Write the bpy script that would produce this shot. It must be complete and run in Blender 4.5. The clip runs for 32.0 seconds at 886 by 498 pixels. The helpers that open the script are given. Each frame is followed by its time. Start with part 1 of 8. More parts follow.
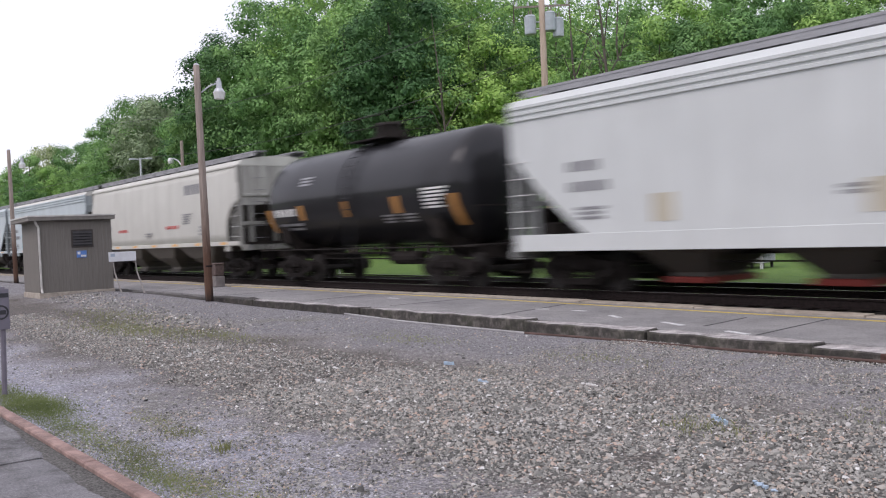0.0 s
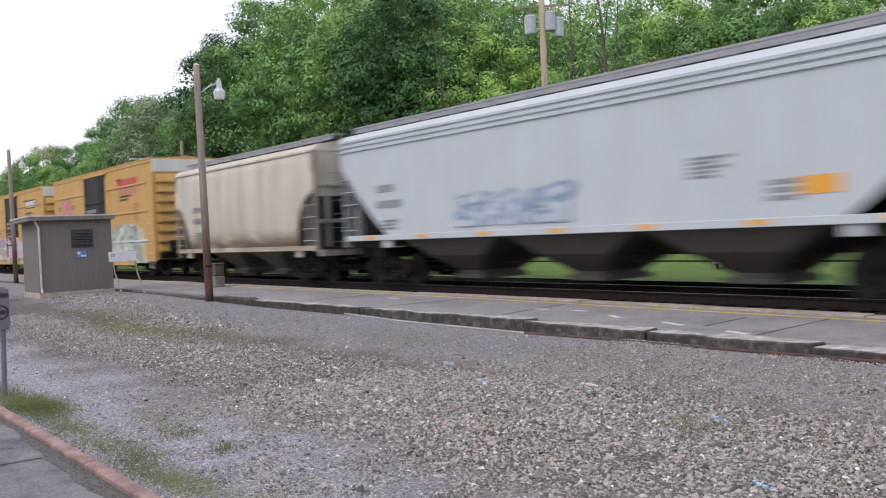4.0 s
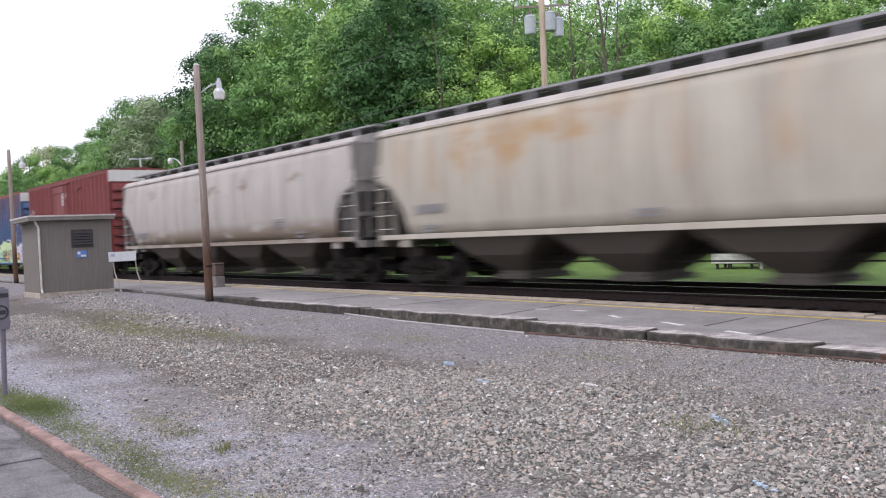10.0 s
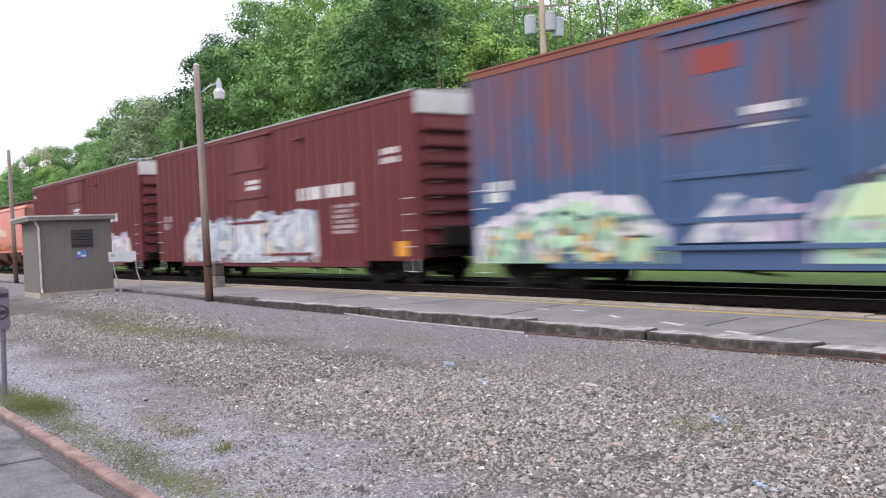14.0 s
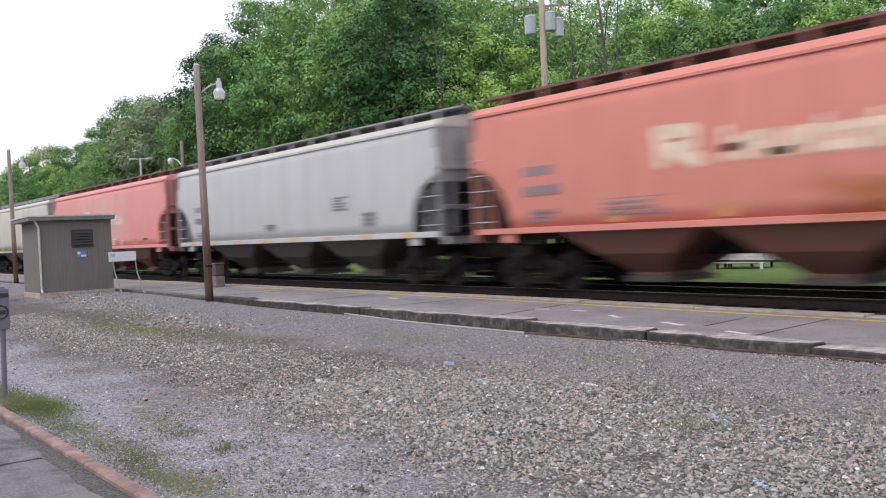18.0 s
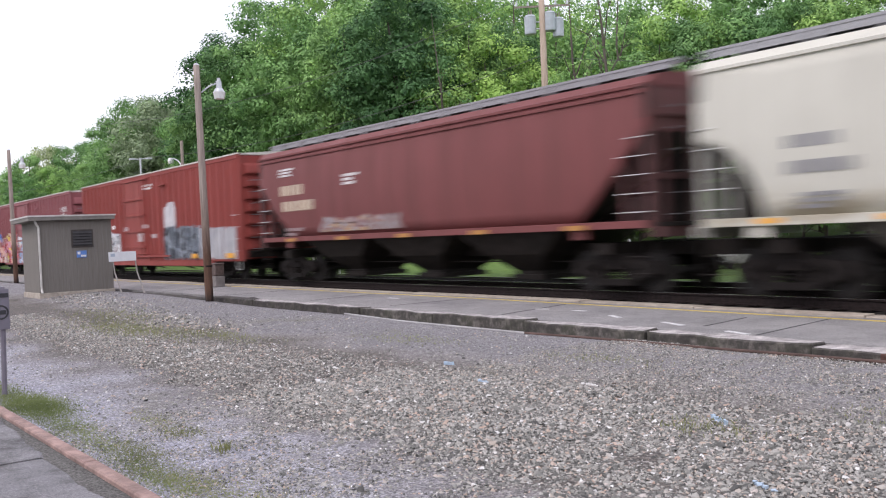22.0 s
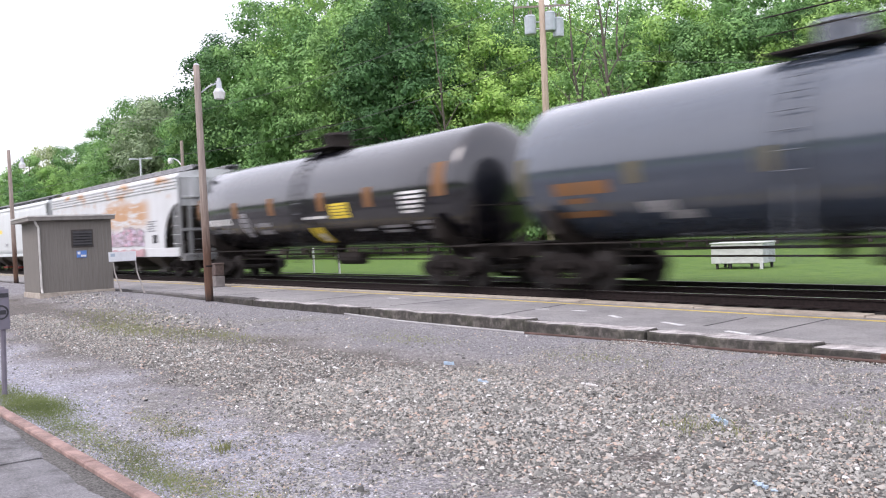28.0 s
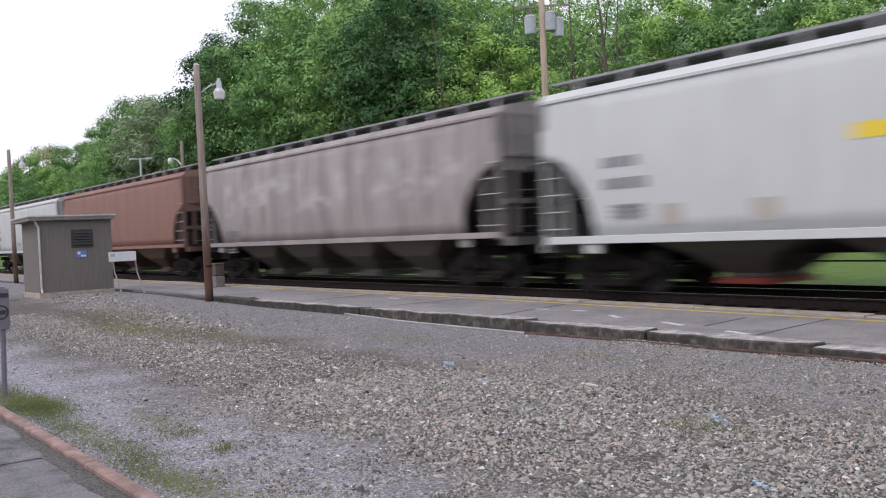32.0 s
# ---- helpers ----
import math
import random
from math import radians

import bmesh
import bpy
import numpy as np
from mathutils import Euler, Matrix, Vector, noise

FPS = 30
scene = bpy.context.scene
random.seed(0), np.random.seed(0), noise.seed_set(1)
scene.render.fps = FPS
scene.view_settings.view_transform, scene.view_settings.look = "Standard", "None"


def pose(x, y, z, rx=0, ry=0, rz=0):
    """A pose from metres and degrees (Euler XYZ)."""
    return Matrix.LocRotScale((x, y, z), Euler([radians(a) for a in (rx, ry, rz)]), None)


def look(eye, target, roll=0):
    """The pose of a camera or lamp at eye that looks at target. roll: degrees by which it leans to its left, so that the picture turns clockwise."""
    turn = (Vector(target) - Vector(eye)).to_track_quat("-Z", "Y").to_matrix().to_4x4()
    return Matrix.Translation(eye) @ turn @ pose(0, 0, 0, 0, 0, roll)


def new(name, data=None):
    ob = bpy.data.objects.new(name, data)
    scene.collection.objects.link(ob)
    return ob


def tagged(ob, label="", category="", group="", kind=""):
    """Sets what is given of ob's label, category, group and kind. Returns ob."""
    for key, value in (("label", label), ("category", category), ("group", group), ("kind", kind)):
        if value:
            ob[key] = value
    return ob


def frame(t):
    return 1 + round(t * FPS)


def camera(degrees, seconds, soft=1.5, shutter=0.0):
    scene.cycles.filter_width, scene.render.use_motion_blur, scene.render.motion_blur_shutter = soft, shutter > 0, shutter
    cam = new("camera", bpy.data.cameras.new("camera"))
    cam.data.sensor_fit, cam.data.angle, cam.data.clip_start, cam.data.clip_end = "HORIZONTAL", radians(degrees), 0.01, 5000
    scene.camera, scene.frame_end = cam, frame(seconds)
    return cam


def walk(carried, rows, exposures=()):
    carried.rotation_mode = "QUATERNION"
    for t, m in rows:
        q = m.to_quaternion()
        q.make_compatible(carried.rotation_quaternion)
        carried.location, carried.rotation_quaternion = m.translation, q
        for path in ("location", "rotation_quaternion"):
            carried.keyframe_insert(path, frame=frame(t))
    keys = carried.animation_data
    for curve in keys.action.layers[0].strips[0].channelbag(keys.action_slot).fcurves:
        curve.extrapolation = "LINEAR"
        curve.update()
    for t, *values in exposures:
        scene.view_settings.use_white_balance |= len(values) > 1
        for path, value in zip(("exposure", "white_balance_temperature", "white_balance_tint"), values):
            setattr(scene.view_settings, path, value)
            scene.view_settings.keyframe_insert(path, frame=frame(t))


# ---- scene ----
# ---------------------------------------------------------------- camera
EYE = Vector((0.0, 0.0, 1.381))          # 1.38 m above the rail heads, about 1.7 m above the gravel
YAW, PITCH, ROLL, LENS = 36.97, -1.025, 2.475, 51.40
AHEAD = Vector((-math.cos(radians(YAW)) * math.cos(radians(PITCH)),
                math.sin(radians(YAW)) * math.cos(radians(PITCH)), math.sin(radians(PITCH))))
cam = camera(LENS, 32.0, soft=1.15, shutter=1.0)
STAND = look(EYE, EYE + AHEAD * 10, -ROLL)
EXPOSURES = [(0.0, 0.08), (1.0, 0.41), (2.0, 0.10), (3.0, 0.11), (6.0, 0.11), (7.0, 0.16), (8.0, 0.18), (9.0, 0.21), (10.0, 0.34), (11.0, 0.39), (12.0, 0.52), (13.0, 0.54),
             (14.0, 0.48), (17.0, 0.48), (18.0, 0.16), (19.0, 0.09), (20.0, 0.08), (21.0, 0.16), (22.0, 0.41), (23.0, 0.61), (24.0, 0.50), (25.0, 0.46), (28.0, 0.76), (29.0, 0.52), (30.0, 0.11), (32.0, 0.03)]
walk(cam, [(0.0, STAND), (32.0, STAND)], [(t, e, 6370, 21) for t, e in EXPOSURES])

TRACK = 15.26        # centre line of the track (y)
SPEED = 15.20        # the train, metres a second, towards +x

# ---------------------------------------------------------------- light: a bright overcast day
world = bpy.data.worlds.new("overcast_sky")
scene.world = world
world.use_nodes = True
wn, wl = world.node_tree.nodes, world.node_tree.links
wn.clear()
sky = wn.new("ShaderNodeTexSky")
sky.sky_type, sky.sun_disc = "NISHITA", False
sky.sun_elevation, sky.sun_rotation = radians(52), radians(200)
sky.air_density, sky.dust_density, sky.ozone_density = 1.0, 3.0, 1.0
cloud = wn.new("ShaderNodeTexNoise")
cloud.inputs["Scale"].default_value, cloud.inputs["Detail"].default_value = 2.2, 5.0
cloud_ramp = wn.new("ShaderNodeValToRGB")
cloud_ramp.color_ramp.elements[0].position, cloud_ramp.color_ramp.elements[0].color = 0.3, (8.2, 8.7, 9.4, 1)
cloud_ramp.color_ramp.elements[1].position, cloud_ramp.color_ramp.elements[1].color = 0.7, (9.6, 9.9, 10.2, 1)
cover = wn.new("ShaderNodeMix")
cover.data_type = "RGBA"
cover.inputs[0].default_value = 0.86
back = wn.new("ShaderNodeBackground")
back.inputs["Strength"].default_value = 0.12
out = wn.new("ShaderNodeOutputWorld")
wl.new(cloud.outputs["Fac"], cloud_ramp.inputs[0])
wl.new(sky.outputs[0], cover.inputs[6])
wl.new(cloud_ramp.outputs[0], cover.inputs[7])
wl.new(cover.outputs[2], back.inputs[0])
wl.new(back.outputs[0], out.inputs[0])

sun = new("sun", bpy.data.lights.new("sun", "SUN"))
sun.data.energy, sun.data.angle, sun.data.color = 1.0, radians(25), (1.0, 0.96, 0.9)
sun.matrix_basis = look((-10, -30, 48), (-14, 12, 0))

# ---------------------------------------------------------------- materials
def material(name, rough=0.6, metal=0.0):
    m = bpy.data.materials.new(name)
    m.use_nodes = True
    b = m.node_tree.nodes["Principled BSDF"]
    b.inputs["Roughness"].default_value, b.inputs["Metallic"].default_value = rough, metal
    return m, m.node_tree.nodes, m.node_tree.links, b


def coords(n, l, scale=(1, 1, 1), space="Object"):
    tc, mp = n.new("ShaderNodeTexCoord"), n.new("ShaderNodeMapping")
    mp.inputs["Scale"].default_value = scale
    l.new(tc.outputs[space], mp.inputs[0])
    return mp.outputs[0]


def noise_tex(n, l, vec, scale, detail=4.0, rough=0.55):
    t = n.new("ShaderNodeTexNoise")
    t.inputs["Scale"].default_value, t.inputs["Detail"].default_value = scale, detail
    t.inputs["Roughness"].default_value = rough
    l.new(vec, t.inputs["Vector"])
    return t.outputs["Fac"]


def ramp(n, l, fac, stops):
    r = n.new("ShaderNodeValToRGB")
    e = r.color_ramp.elements
    while len(e) < len(stops):
        e.new(0.5)
    for i, (pos, col) in enumerate(stops):
        e[i].position = pos
        e[i].color = (*col, 1) if len(col) == 3 else col
    l.new(fac, r.inputs[0])
    return r.outputs[0]


def mix(n, l, fac, a, b, mode="MIX"):
    x = n.new("ShaderNodeMix")
    x.data_type, x.blend_type = "RGBA", mode
    for sock, val in ((x.inputs[0], fac), (x.inputs[6], a), (x.inputs[7], b)):
        if hasattr(val, "is_linked"):
            l.new(val, sock)
        elif isinstance(val, (int, float)):
            sock.default_value = val
        else:
            sock.default_value = (*val, 1)
    return x.outputs[2]


def bump(n, l, b, height, strength=0.3, dist=0.02):
    u = n.new("ShaderNodeBump")
    u.inputs["Strength"].default_value, u.inputs["Distance"].default_value = strength, dist
    l.new(height, u.inputs["Height"])
    l.new(u.outputs[0], b.inputs["Normal"])


def shade(col, k):
    return tuple(min(1.0, c * k) for c in col)


TONE = {}


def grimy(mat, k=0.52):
    """A darkened, more heavily streaked copy of a paint, for car ends, posts and beams."""
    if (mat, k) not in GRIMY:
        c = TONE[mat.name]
        GRIMY[mat, k] = paint("darkened_end", tuple(k * q + 0.02 for q in c), 0.75, dirt_col=(0.055, 0.045, 0.036))
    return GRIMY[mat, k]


GRIMY = {}


def paint(name, col, dirt=0.35, rust=0.0, zones=(), rough=0.5, dirt_col=(0.12, 0.105, 0.09), rust_col=(0.30, 0.10, 0.03), fade=0.12, coat=0.0):
    """Weathered coach paint: cloudy fading, streaks of road dirt running down, optional rust."""
    m, n, l, b = material(name, rough)
    TONE[m.name] = col
    b.inputs["Specular IOR Level"].default_value = 0.1 if coat else 0.22
    big = noise_tex(n, l, coords(n, l, (0.5, 0.5, 0.5)), 1.3, 3)
    base = mix(n, l, big, shade(col, 1 - fade), shade(col, 1 + fade))
    streak = noise_tex(n, l, coords(n, l, (2.2, 2.2, 0.22)), 1.6, 6, 0.65)
    smask = ramp(n, l, streak, [(0.42, (0, 0, 0)), (0.75, (dirt,) * 3)])
    base = mix(n, l, smask, base, dirt_col)
    if rust:
        rn = noise_tex(n, l, coords(n, l, (0.7, 0.7, 0.45)), 1.5, 7, 0.7)
        rmask = ramp(n, l, rn, [(0.62 - 0.22 * rust, (0, 0, 0)), (0.72 - 0.12 * rust, (0.85,) * 3)])
        base = mix(n, l, rmask, base, rust_col)
    for x0, x1, z0, z1, stretch, level in zones:
        # rust that has bled through within a stretch of the side
        sep = n.new("ShaderNodeSeparateXYZ")
        l.new(coords(n, l), sep.inputs[0])
        mask = None
        for axis, a, b2, soft in (("X", x0, x1, 0.8), ("Z", z0, z1, 0.25)):
            for lo, hi in ((a - soft, a + soft), (b2 + soft, b2 - soft)):
                mr = n.new("ShaderNodeMapRange")
                mr.interpolation_type = "SMOOTHSTEP"
                mr.inputs["From Min"].default_value, mr.inputs["From Max"].default_value = lo, hi
                l.new(sep.outputs[axis], mr.inputs["Value"])
                if mask is None:
                    mask = mr.outputs[0]
                else:
                    mu = n.new("ShaderNodeMath")
                    mu.operation = "MULTIPLY"
                    l.new(mask, mu.inputs[0])
                    l.new(mr.outputs[0], mu.inputs[1])
                    mask = mu.outputs[0]
        zn = noise_tex(n, l, coords(n, l, stretch), 1.6, 5, 0.6)
        zm = ramp(n, l, zn, [(level, (0, 0, 0)), (level + 0.14, (0.9,) * 3)])
        mu = n.new("ShaderNodeMath")
        mu.operation = "MULTIPLY"
        l.new(zm, mu.inputs[0])
        l.new(mask, mu.inputs[1])
        base = mix(n, l, mu.outputs[0], base, rust_col)
    fine = noise_tex(n, l, coords(n, l), 60, 3)
    base = mix(n, l, 0.12, base, ramp(n, l, fine, [(0.3, (0.35,) * 3), (0.7, (0.65,) * 3)]), "OVERLAY")
    l.new(base, b.inputs["Base Color"])
    l.new(ramp(n, l, streak, [(0.3, (rough,) * 3), (0.8, (min(1, rough + (0.10 if coat else 0.25)),) * 3)]), b.inputs["Roughness"])
    b.inputs["Coat Weight"].default_value, b.inputs["Coat Roughness"].default_value, b.inputs["Coat IOR"].default_value = coat, 0.16, 1.8
    bump(n, l, b, big, 0.15, 0.03)
    return m


def plain(name, col, rough=0.6, metal=0.0, vary=0.2, scale=8.0, relief=0.15):
    m, n, l, b = material(name, rough, metal)
    if rough > 0.7:
        b.inputs["Specular IOR Level"].default_value = 0.2
    f = noise_tex(n, l, coords(n, l), scale, 5)
    l.new(ramp(n, l, f, [(0.3, shade(col, 1 - vary)), (0.7, shade(col, 1 + vary))]), b.inputs["Base Color"])
    bump(n, l, b, noise_tex(n, l, coords(n, l), scale * 6, 3), relief, 0.01)
    return m


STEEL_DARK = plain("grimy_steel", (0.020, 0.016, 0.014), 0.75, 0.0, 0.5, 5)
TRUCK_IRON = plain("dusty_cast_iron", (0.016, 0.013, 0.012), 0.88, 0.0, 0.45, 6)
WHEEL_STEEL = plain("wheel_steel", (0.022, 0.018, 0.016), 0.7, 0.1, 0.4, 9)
RAIL_HEAD = plain("polished_rail", (0.50, 0.50, 0.50), 0.25, 0.9, 0.15, 20)
RAIL_WEB = plain("rusty_rail", (0.020, 0.014, 0.013), 0.8, 0.0, 0.4, 12)
WHITE_MARK = plain("white_lettering", (0.72, 0.72, 0.70), 0.6, 0, 0.15, 20)
BLACK_MARK = plain("black_lettering", (0.03, 0.03, 0.035), 0.6, 0, 0.3, 20)
RED_MARK = plain("red_lettering", (0.50, 0.07, 0.06), 0.6, 0, 0.2, 20)
REFLECTOR = plain("amber_reflector", (0.75, 0.36, 0.04), 0.4, 0, 0.15, 20)
YELLOW_MARK = plain("yellow_marking", (0.80, 0.60, 0.05), 0.5, 0, 0.15, 20)
ORANGE_MARK = plain("orange_marking", (0.42, 0.20, 0.05), 0.6, 0, 0.25, 12)
RUNG_WHITE = plain("pale_grab_iron", (0.6, 0.6, 0.58), 0.5, 0, 0.15, 20)
GRATING = plain("galvanised_grating", (0.30, 0.30, 0.31), 0.6, 0.3, 0.3, 15)
GREY_MARK = plain("faded_grey_lettering", (0.20, 0.20, 0.21), 0.6, 0, 0.3, 12)
# hopper bays and end slopes: shade put in as a darker paint
UNDER = paint("shaded_hopper_underside", (0.085, 0.078, 0.070), 0.6)

# ---------------------------------------------------------------- mesh helpers
def quad_box(bm, x0, x1, y0, y1, z0, z1):
    v = [bm.verts.new((x, y, z)) for x in (x0, x1) for y in (y0, y1) for z in (z0, z1)]
    for f in ((0, 1, 3, 2), (4, 6, 7, 5), (0, 4, 5, 1), (2, 3, 7, 6), (0, 2, 6, 4), (1, 5, 7, 3)):
        bm.faces.new([v[i] for i in f])
    return v


def bevel_all(bm, width, segments=1):
    bmesh.ops.bevel(bm, geom=list(bm.edges), offset=width, segments=segments, affect="EDGES", clamp_overlap=True)


def block(x0, x1, y0, y1, z0, z1, bevel=0.0):
    bm = bmesh.new()
    quad_box(bm, x0, x1, y0, y1, z0, z1)
    if bevel:
        bevel_all(bm, bevel)
    return bm


def tube(bm, a, b, r0, r1=None, seg=8, caps=True):
    """A straight round bar from a to b."""
    r1 = r0 if r1 is None else r1
    a, b = Vector(a), Vector(b)
    d = (b - a).normalized()
    u = d.orthogonal().normalized()
    w = d.cross(u)
    rings = []
    for c, r in ((a, r0), (b, r1)):
        rings.append([bm.verts.new(c + (u * math.cos(k * math.tau / seg) + w * math.sin(k * math.tau / seg)) * r) for k in range(seg)])
    for k in range(seg):
        bm.faces.new((rings[0][k], rings[0][(k + 1) % seg], rings[1][(k + 1) % seg], rings[1][k]))
    if caps:
        bm.faces.new(rings[0][::-1])
        bm.faces.new(rings[1])


def sweep(bm, pts, r, seg=6):
    """One round bar bent through all the points."""
    pts = [Vector(p) for p in pts]
    rings, u = [], None
    for i, p in enumerate(pts):
        d = (pts[min(i + 1, len(pts) - 1)] - pts[max(i - 1, 0)]).normalized()
        u = d.orthogonal().normalized() if u is None else (u - d * u.dot(d)).normalized()
        w = d.cross(u)
        rings.append([bm.verts.new(p + (u * math.cos(k * math.tau / seg) + w * math.sin(k * math.tau / seg)) * r) for k in range(seg)])
    for a, b in zip(rings, rings[1:]):
        for k in range(seg):
            bm.faces.new((a[k], a[(k + 1) % seg], b[(k + 1) % seg], b[k]))
    bm.faces.new(rings[0][::-1])
    bm.faces.new(rings[-1])


def prism(bm, outline, axis, lo, hi):
    """Extrudes a closed 2D outline along x, y or z between lo and hi."""
    def at(p, c):
        return {"x": (c, p[0], p[1]), "y": (p[0], c, p[1]), "z": (p[0], p[1], c)}[axis]
    a = [bm.verts.new(at(p, lo)) for p in outline]
    b = [bm.verts.new(at(p, hi)) for p in outline]
    n = len(outline)
    bm.faces.new(a)
    bm.faces.new(b[::-1])
    for i in range(n):
        bm.faces.new((a[i], b[i], b[(i + 1) % n], a[(i + 1) % n]))


def finish(bm, name, mats, smooth=False):
    bmesh.ops.recalc_face_normals(bm, faces=list(bm.faces))
    me = bpy.data.meshes.new(name)
    bm.to_mesh(me)
    bm.free()
    for m in (mats if isinstance(mats, (list, tuple)) else [mats]):
        me.materials.append(m)
    if smooth:
        me.polygons.foreach_set("use_smooth", [True] * len(me.polygons))
        me.update()
    return me


def part(name, bm, mat, parent, label="", smooth=False, at=None):
    """Links a bmesh, or a mesh that is shared, as one mesh object under a thing or a part."""
    me = bm if isinstance(bm, bpy.types.Mesh) else finish(bm, name, mat, smooth)
    ob = new(name, me)
    ob.parent = parent
    if at is not None:
        ob.matrix_basis = at if isinstance(at, Matrix) else Matrix.Translation(at)
    return tagged(ob, label)


def thing(name, label, category, at=None, group="", kind=""):
    ob = new(name)
    ob.empty_display_size = 0.3
    if at is not None:
        ob.matrix_basis = at if isinstance(at, Matrix) else Matrix.Translation(at)
    return tagged(ob, label, category, group, kind)


def solo(name, bm, mat, label, category, at=None, group="", kind="", smooth=False):
    me = bm if isinstance(bm, bpy.types.Mesh) else finish(bm, name, mat, smooth)
    ob = new(name, me)
    if at is not None:
        ob.matrix_basis = at if isinstance(at, Matrix) else Matrix.Translation(at)
    return tagged(ob, label, category, group, kind)


SHARED = {}


def shared(key, build, mat, smooth=False):
    """A mesh that is built once for each key."""
    if key not in SHARED:
        SHARED[key] = finish(build(), key if isinstance(key, str) else str(key[0]), mat, smooth)
    return SHARED[key]


def soup(name, verts, faces, mat, mats_index=None):
    """A large mesh from numpy arrays: verts (n, 3), faces (m, k)."""
    me = bpy.data.meshes.new(name)
    k = faces.shape[1]
    me.vertices.add(len(verts))
    me.vertices.foreach_set("co", verts.astype(np.float32).ravel())
    me.loops.add(faces.size)
    me.loops.foreach_set("vertex_index", faces.astype(np.int32).ravel())
    me.polygons.add(len(faces))
    me.polygons.foreach_set("loop_start", np.arange(0, faces.size, k, dtype=np.int32))
    for m in (mat if isinstance(mat, (list, tuple)) else [mat]):
        me.materials.append(m)
    if mats_index is not None:
        me.polygons.foreach_set("material_index", mats_index.astype(np.int32))
    me.update()
    me.validate()
    return me

# ---------------------------------------------------------------- ground, track, platform
def ground_material():
    """Crushed stone: pale bluish chips by the path, a browner coarse drift darkened for the shade between its stones,
    dark fines before the kerb.
    """
    m, n, l, b = material("crushed_stone", 0.9)
    w = coords(n, l)
    cells, heights = [], []
    for scale in (42, 85):
        vor = n.new("ShaderNodeTexVoronoi")
        vor.inputs["Scale"].default_value = scale
        l.new(w, vor.inputs["Vector"])
        sep = n.new("ShaderNodeSeparateColor")
        l.new(vor.outputs["Color"], sep.inputs[0])
        cells.append(sep.outputs[0])
        heights.append(vor.outputs["Distance"])
    grey = [(0.0, (0.10, 0.098, 0.098)), (0.35, (0.21, 0.205, 0.205)), (0.7, (0.33, 0.32, 0.325)), (0.9, (0.45, 0.44, 0.44)), (1.0, (0.75, 0.74, 0.73))]
    brown = [(0.0, (0.075, 0.066, 0.058)), (0.35, (0.18, 0.16, 0.142)), (0.7, (0.29, 0.255, 0.225)), (0.9, (0.42, 0.37, 0.325)), (1.0, (0.72, 0.68, 0.63))]
    fines = mix(n, l, 0.5, ramp(n, l, cells[1], grey), ramp(n, l, cells[0], grey))
    # drift ground darkened: shade between the loose stones put into its colour
    lumps = ramp(n, l, cells[0], [(p, shade(q, 0.40)) for p, q in brown])
    place = n.new("ShaderNodeSeparateXYZ")
    l.new(w, place.inputs[0])
    drift = n.new("ShaderNodeMath")
    drift.operation = "MULTIPLY_ADD"
    l.new(noise_tex(n, l, w, 0.55, 5, 0.6), drift.inputs[0])
    drift.inputs[1].default_value = 3.2
    l.new(place.outputs["Y"], drift.inputs[2])
    zone = n.new("ShaderNodeMapRange")
    zone.inputs["From Min"].default_value, zone.inputs["From Max"].default_value = 0.0, 12.0
    l.new(drift.outputs[0], zone.inputs["Value"])
    band = ramp(n, l, zone.outputs[0], [(0.40, (0, 0, 0)), (0.50, (0.9,) * 3), (0.68, (0.85,) * 3), (0.76, (0.1,) * 3)])
    col = mix(n, l, band, fines, lumps)
    tint = ramp(n, l, zone.outputs[0], [(0.36, (1.05, 1.07, 1.22)), (0.50, (1.0, 0.97, 0.94)), (0.70, (0.98, 0.94, 0.90)), (0.80, (0.76, 0.75, 0.77)), (0.95, (0.84, 0.83, 0.85))])
    col = mix(n, l, 1.0, col, tint, "MULTIPLY")
    moss = ramp(n, l, noise_tex(n, l, w, 0.5, 6, 0.65), [(0.60, (0, 0, 0)), (0.78, (0.50,) * 3)])
    col = mix(n, l, moss, col, (0.17, 0.165, 0.08))
    l.new(col, b.inputs["Base Color"])
    bump(n, l, b, heights[0], 0.9, 0.03)
    return m


def asphalt_material(name, col, blotch=0.0):
    m, n, l, b = material(name, 0.88)
    w = coords(n, l)
    grit = noise_tex(n, l, w, 160, 3, 0.7)
    c = ramp(n, l, grit, [(0.3, shade(col, 0.7)), (0.7, shade(col, 1.3))])
    chips = noise_tex(n, l, w, 45, 4, 0.75)
    c = mix(n, l, 1.0, c, ramp(n, l, chips, [(0.35, (0.66, 0.66, 0.66)), (0.52, (1.0, 1.0, 1.0)), (0.68, (1.42, 1.40, 1.36))]), "MULTIPLY")
    stain = noise_tex(n, l, w, 0.8, 6, 0.65)
    c = mix(n, l, 1.0, c, ramp(n, l, stain, [(0.3, (0.72, 0.72, 0.73)), (0.7, (1.1, 1.09, 1.07))]), "MULTIPLY")
    if blotch:
        old = noise_tex(n, l, w, 2.3, 7, 0.7)
        c = mix(n, l, blotch, c, ramp(n, l, old, [(0.36, (0.35, 0.34, 0.33)), (0.5, (0.9, 0.9, 0.9)), (0.66, (1.25, 1.24, 1.26))]), "MULTIPLY")
    l.new(c, b.inputs["Base Color"])
    bump(n, l, b, grit, 0.5, 0.006)
    return m


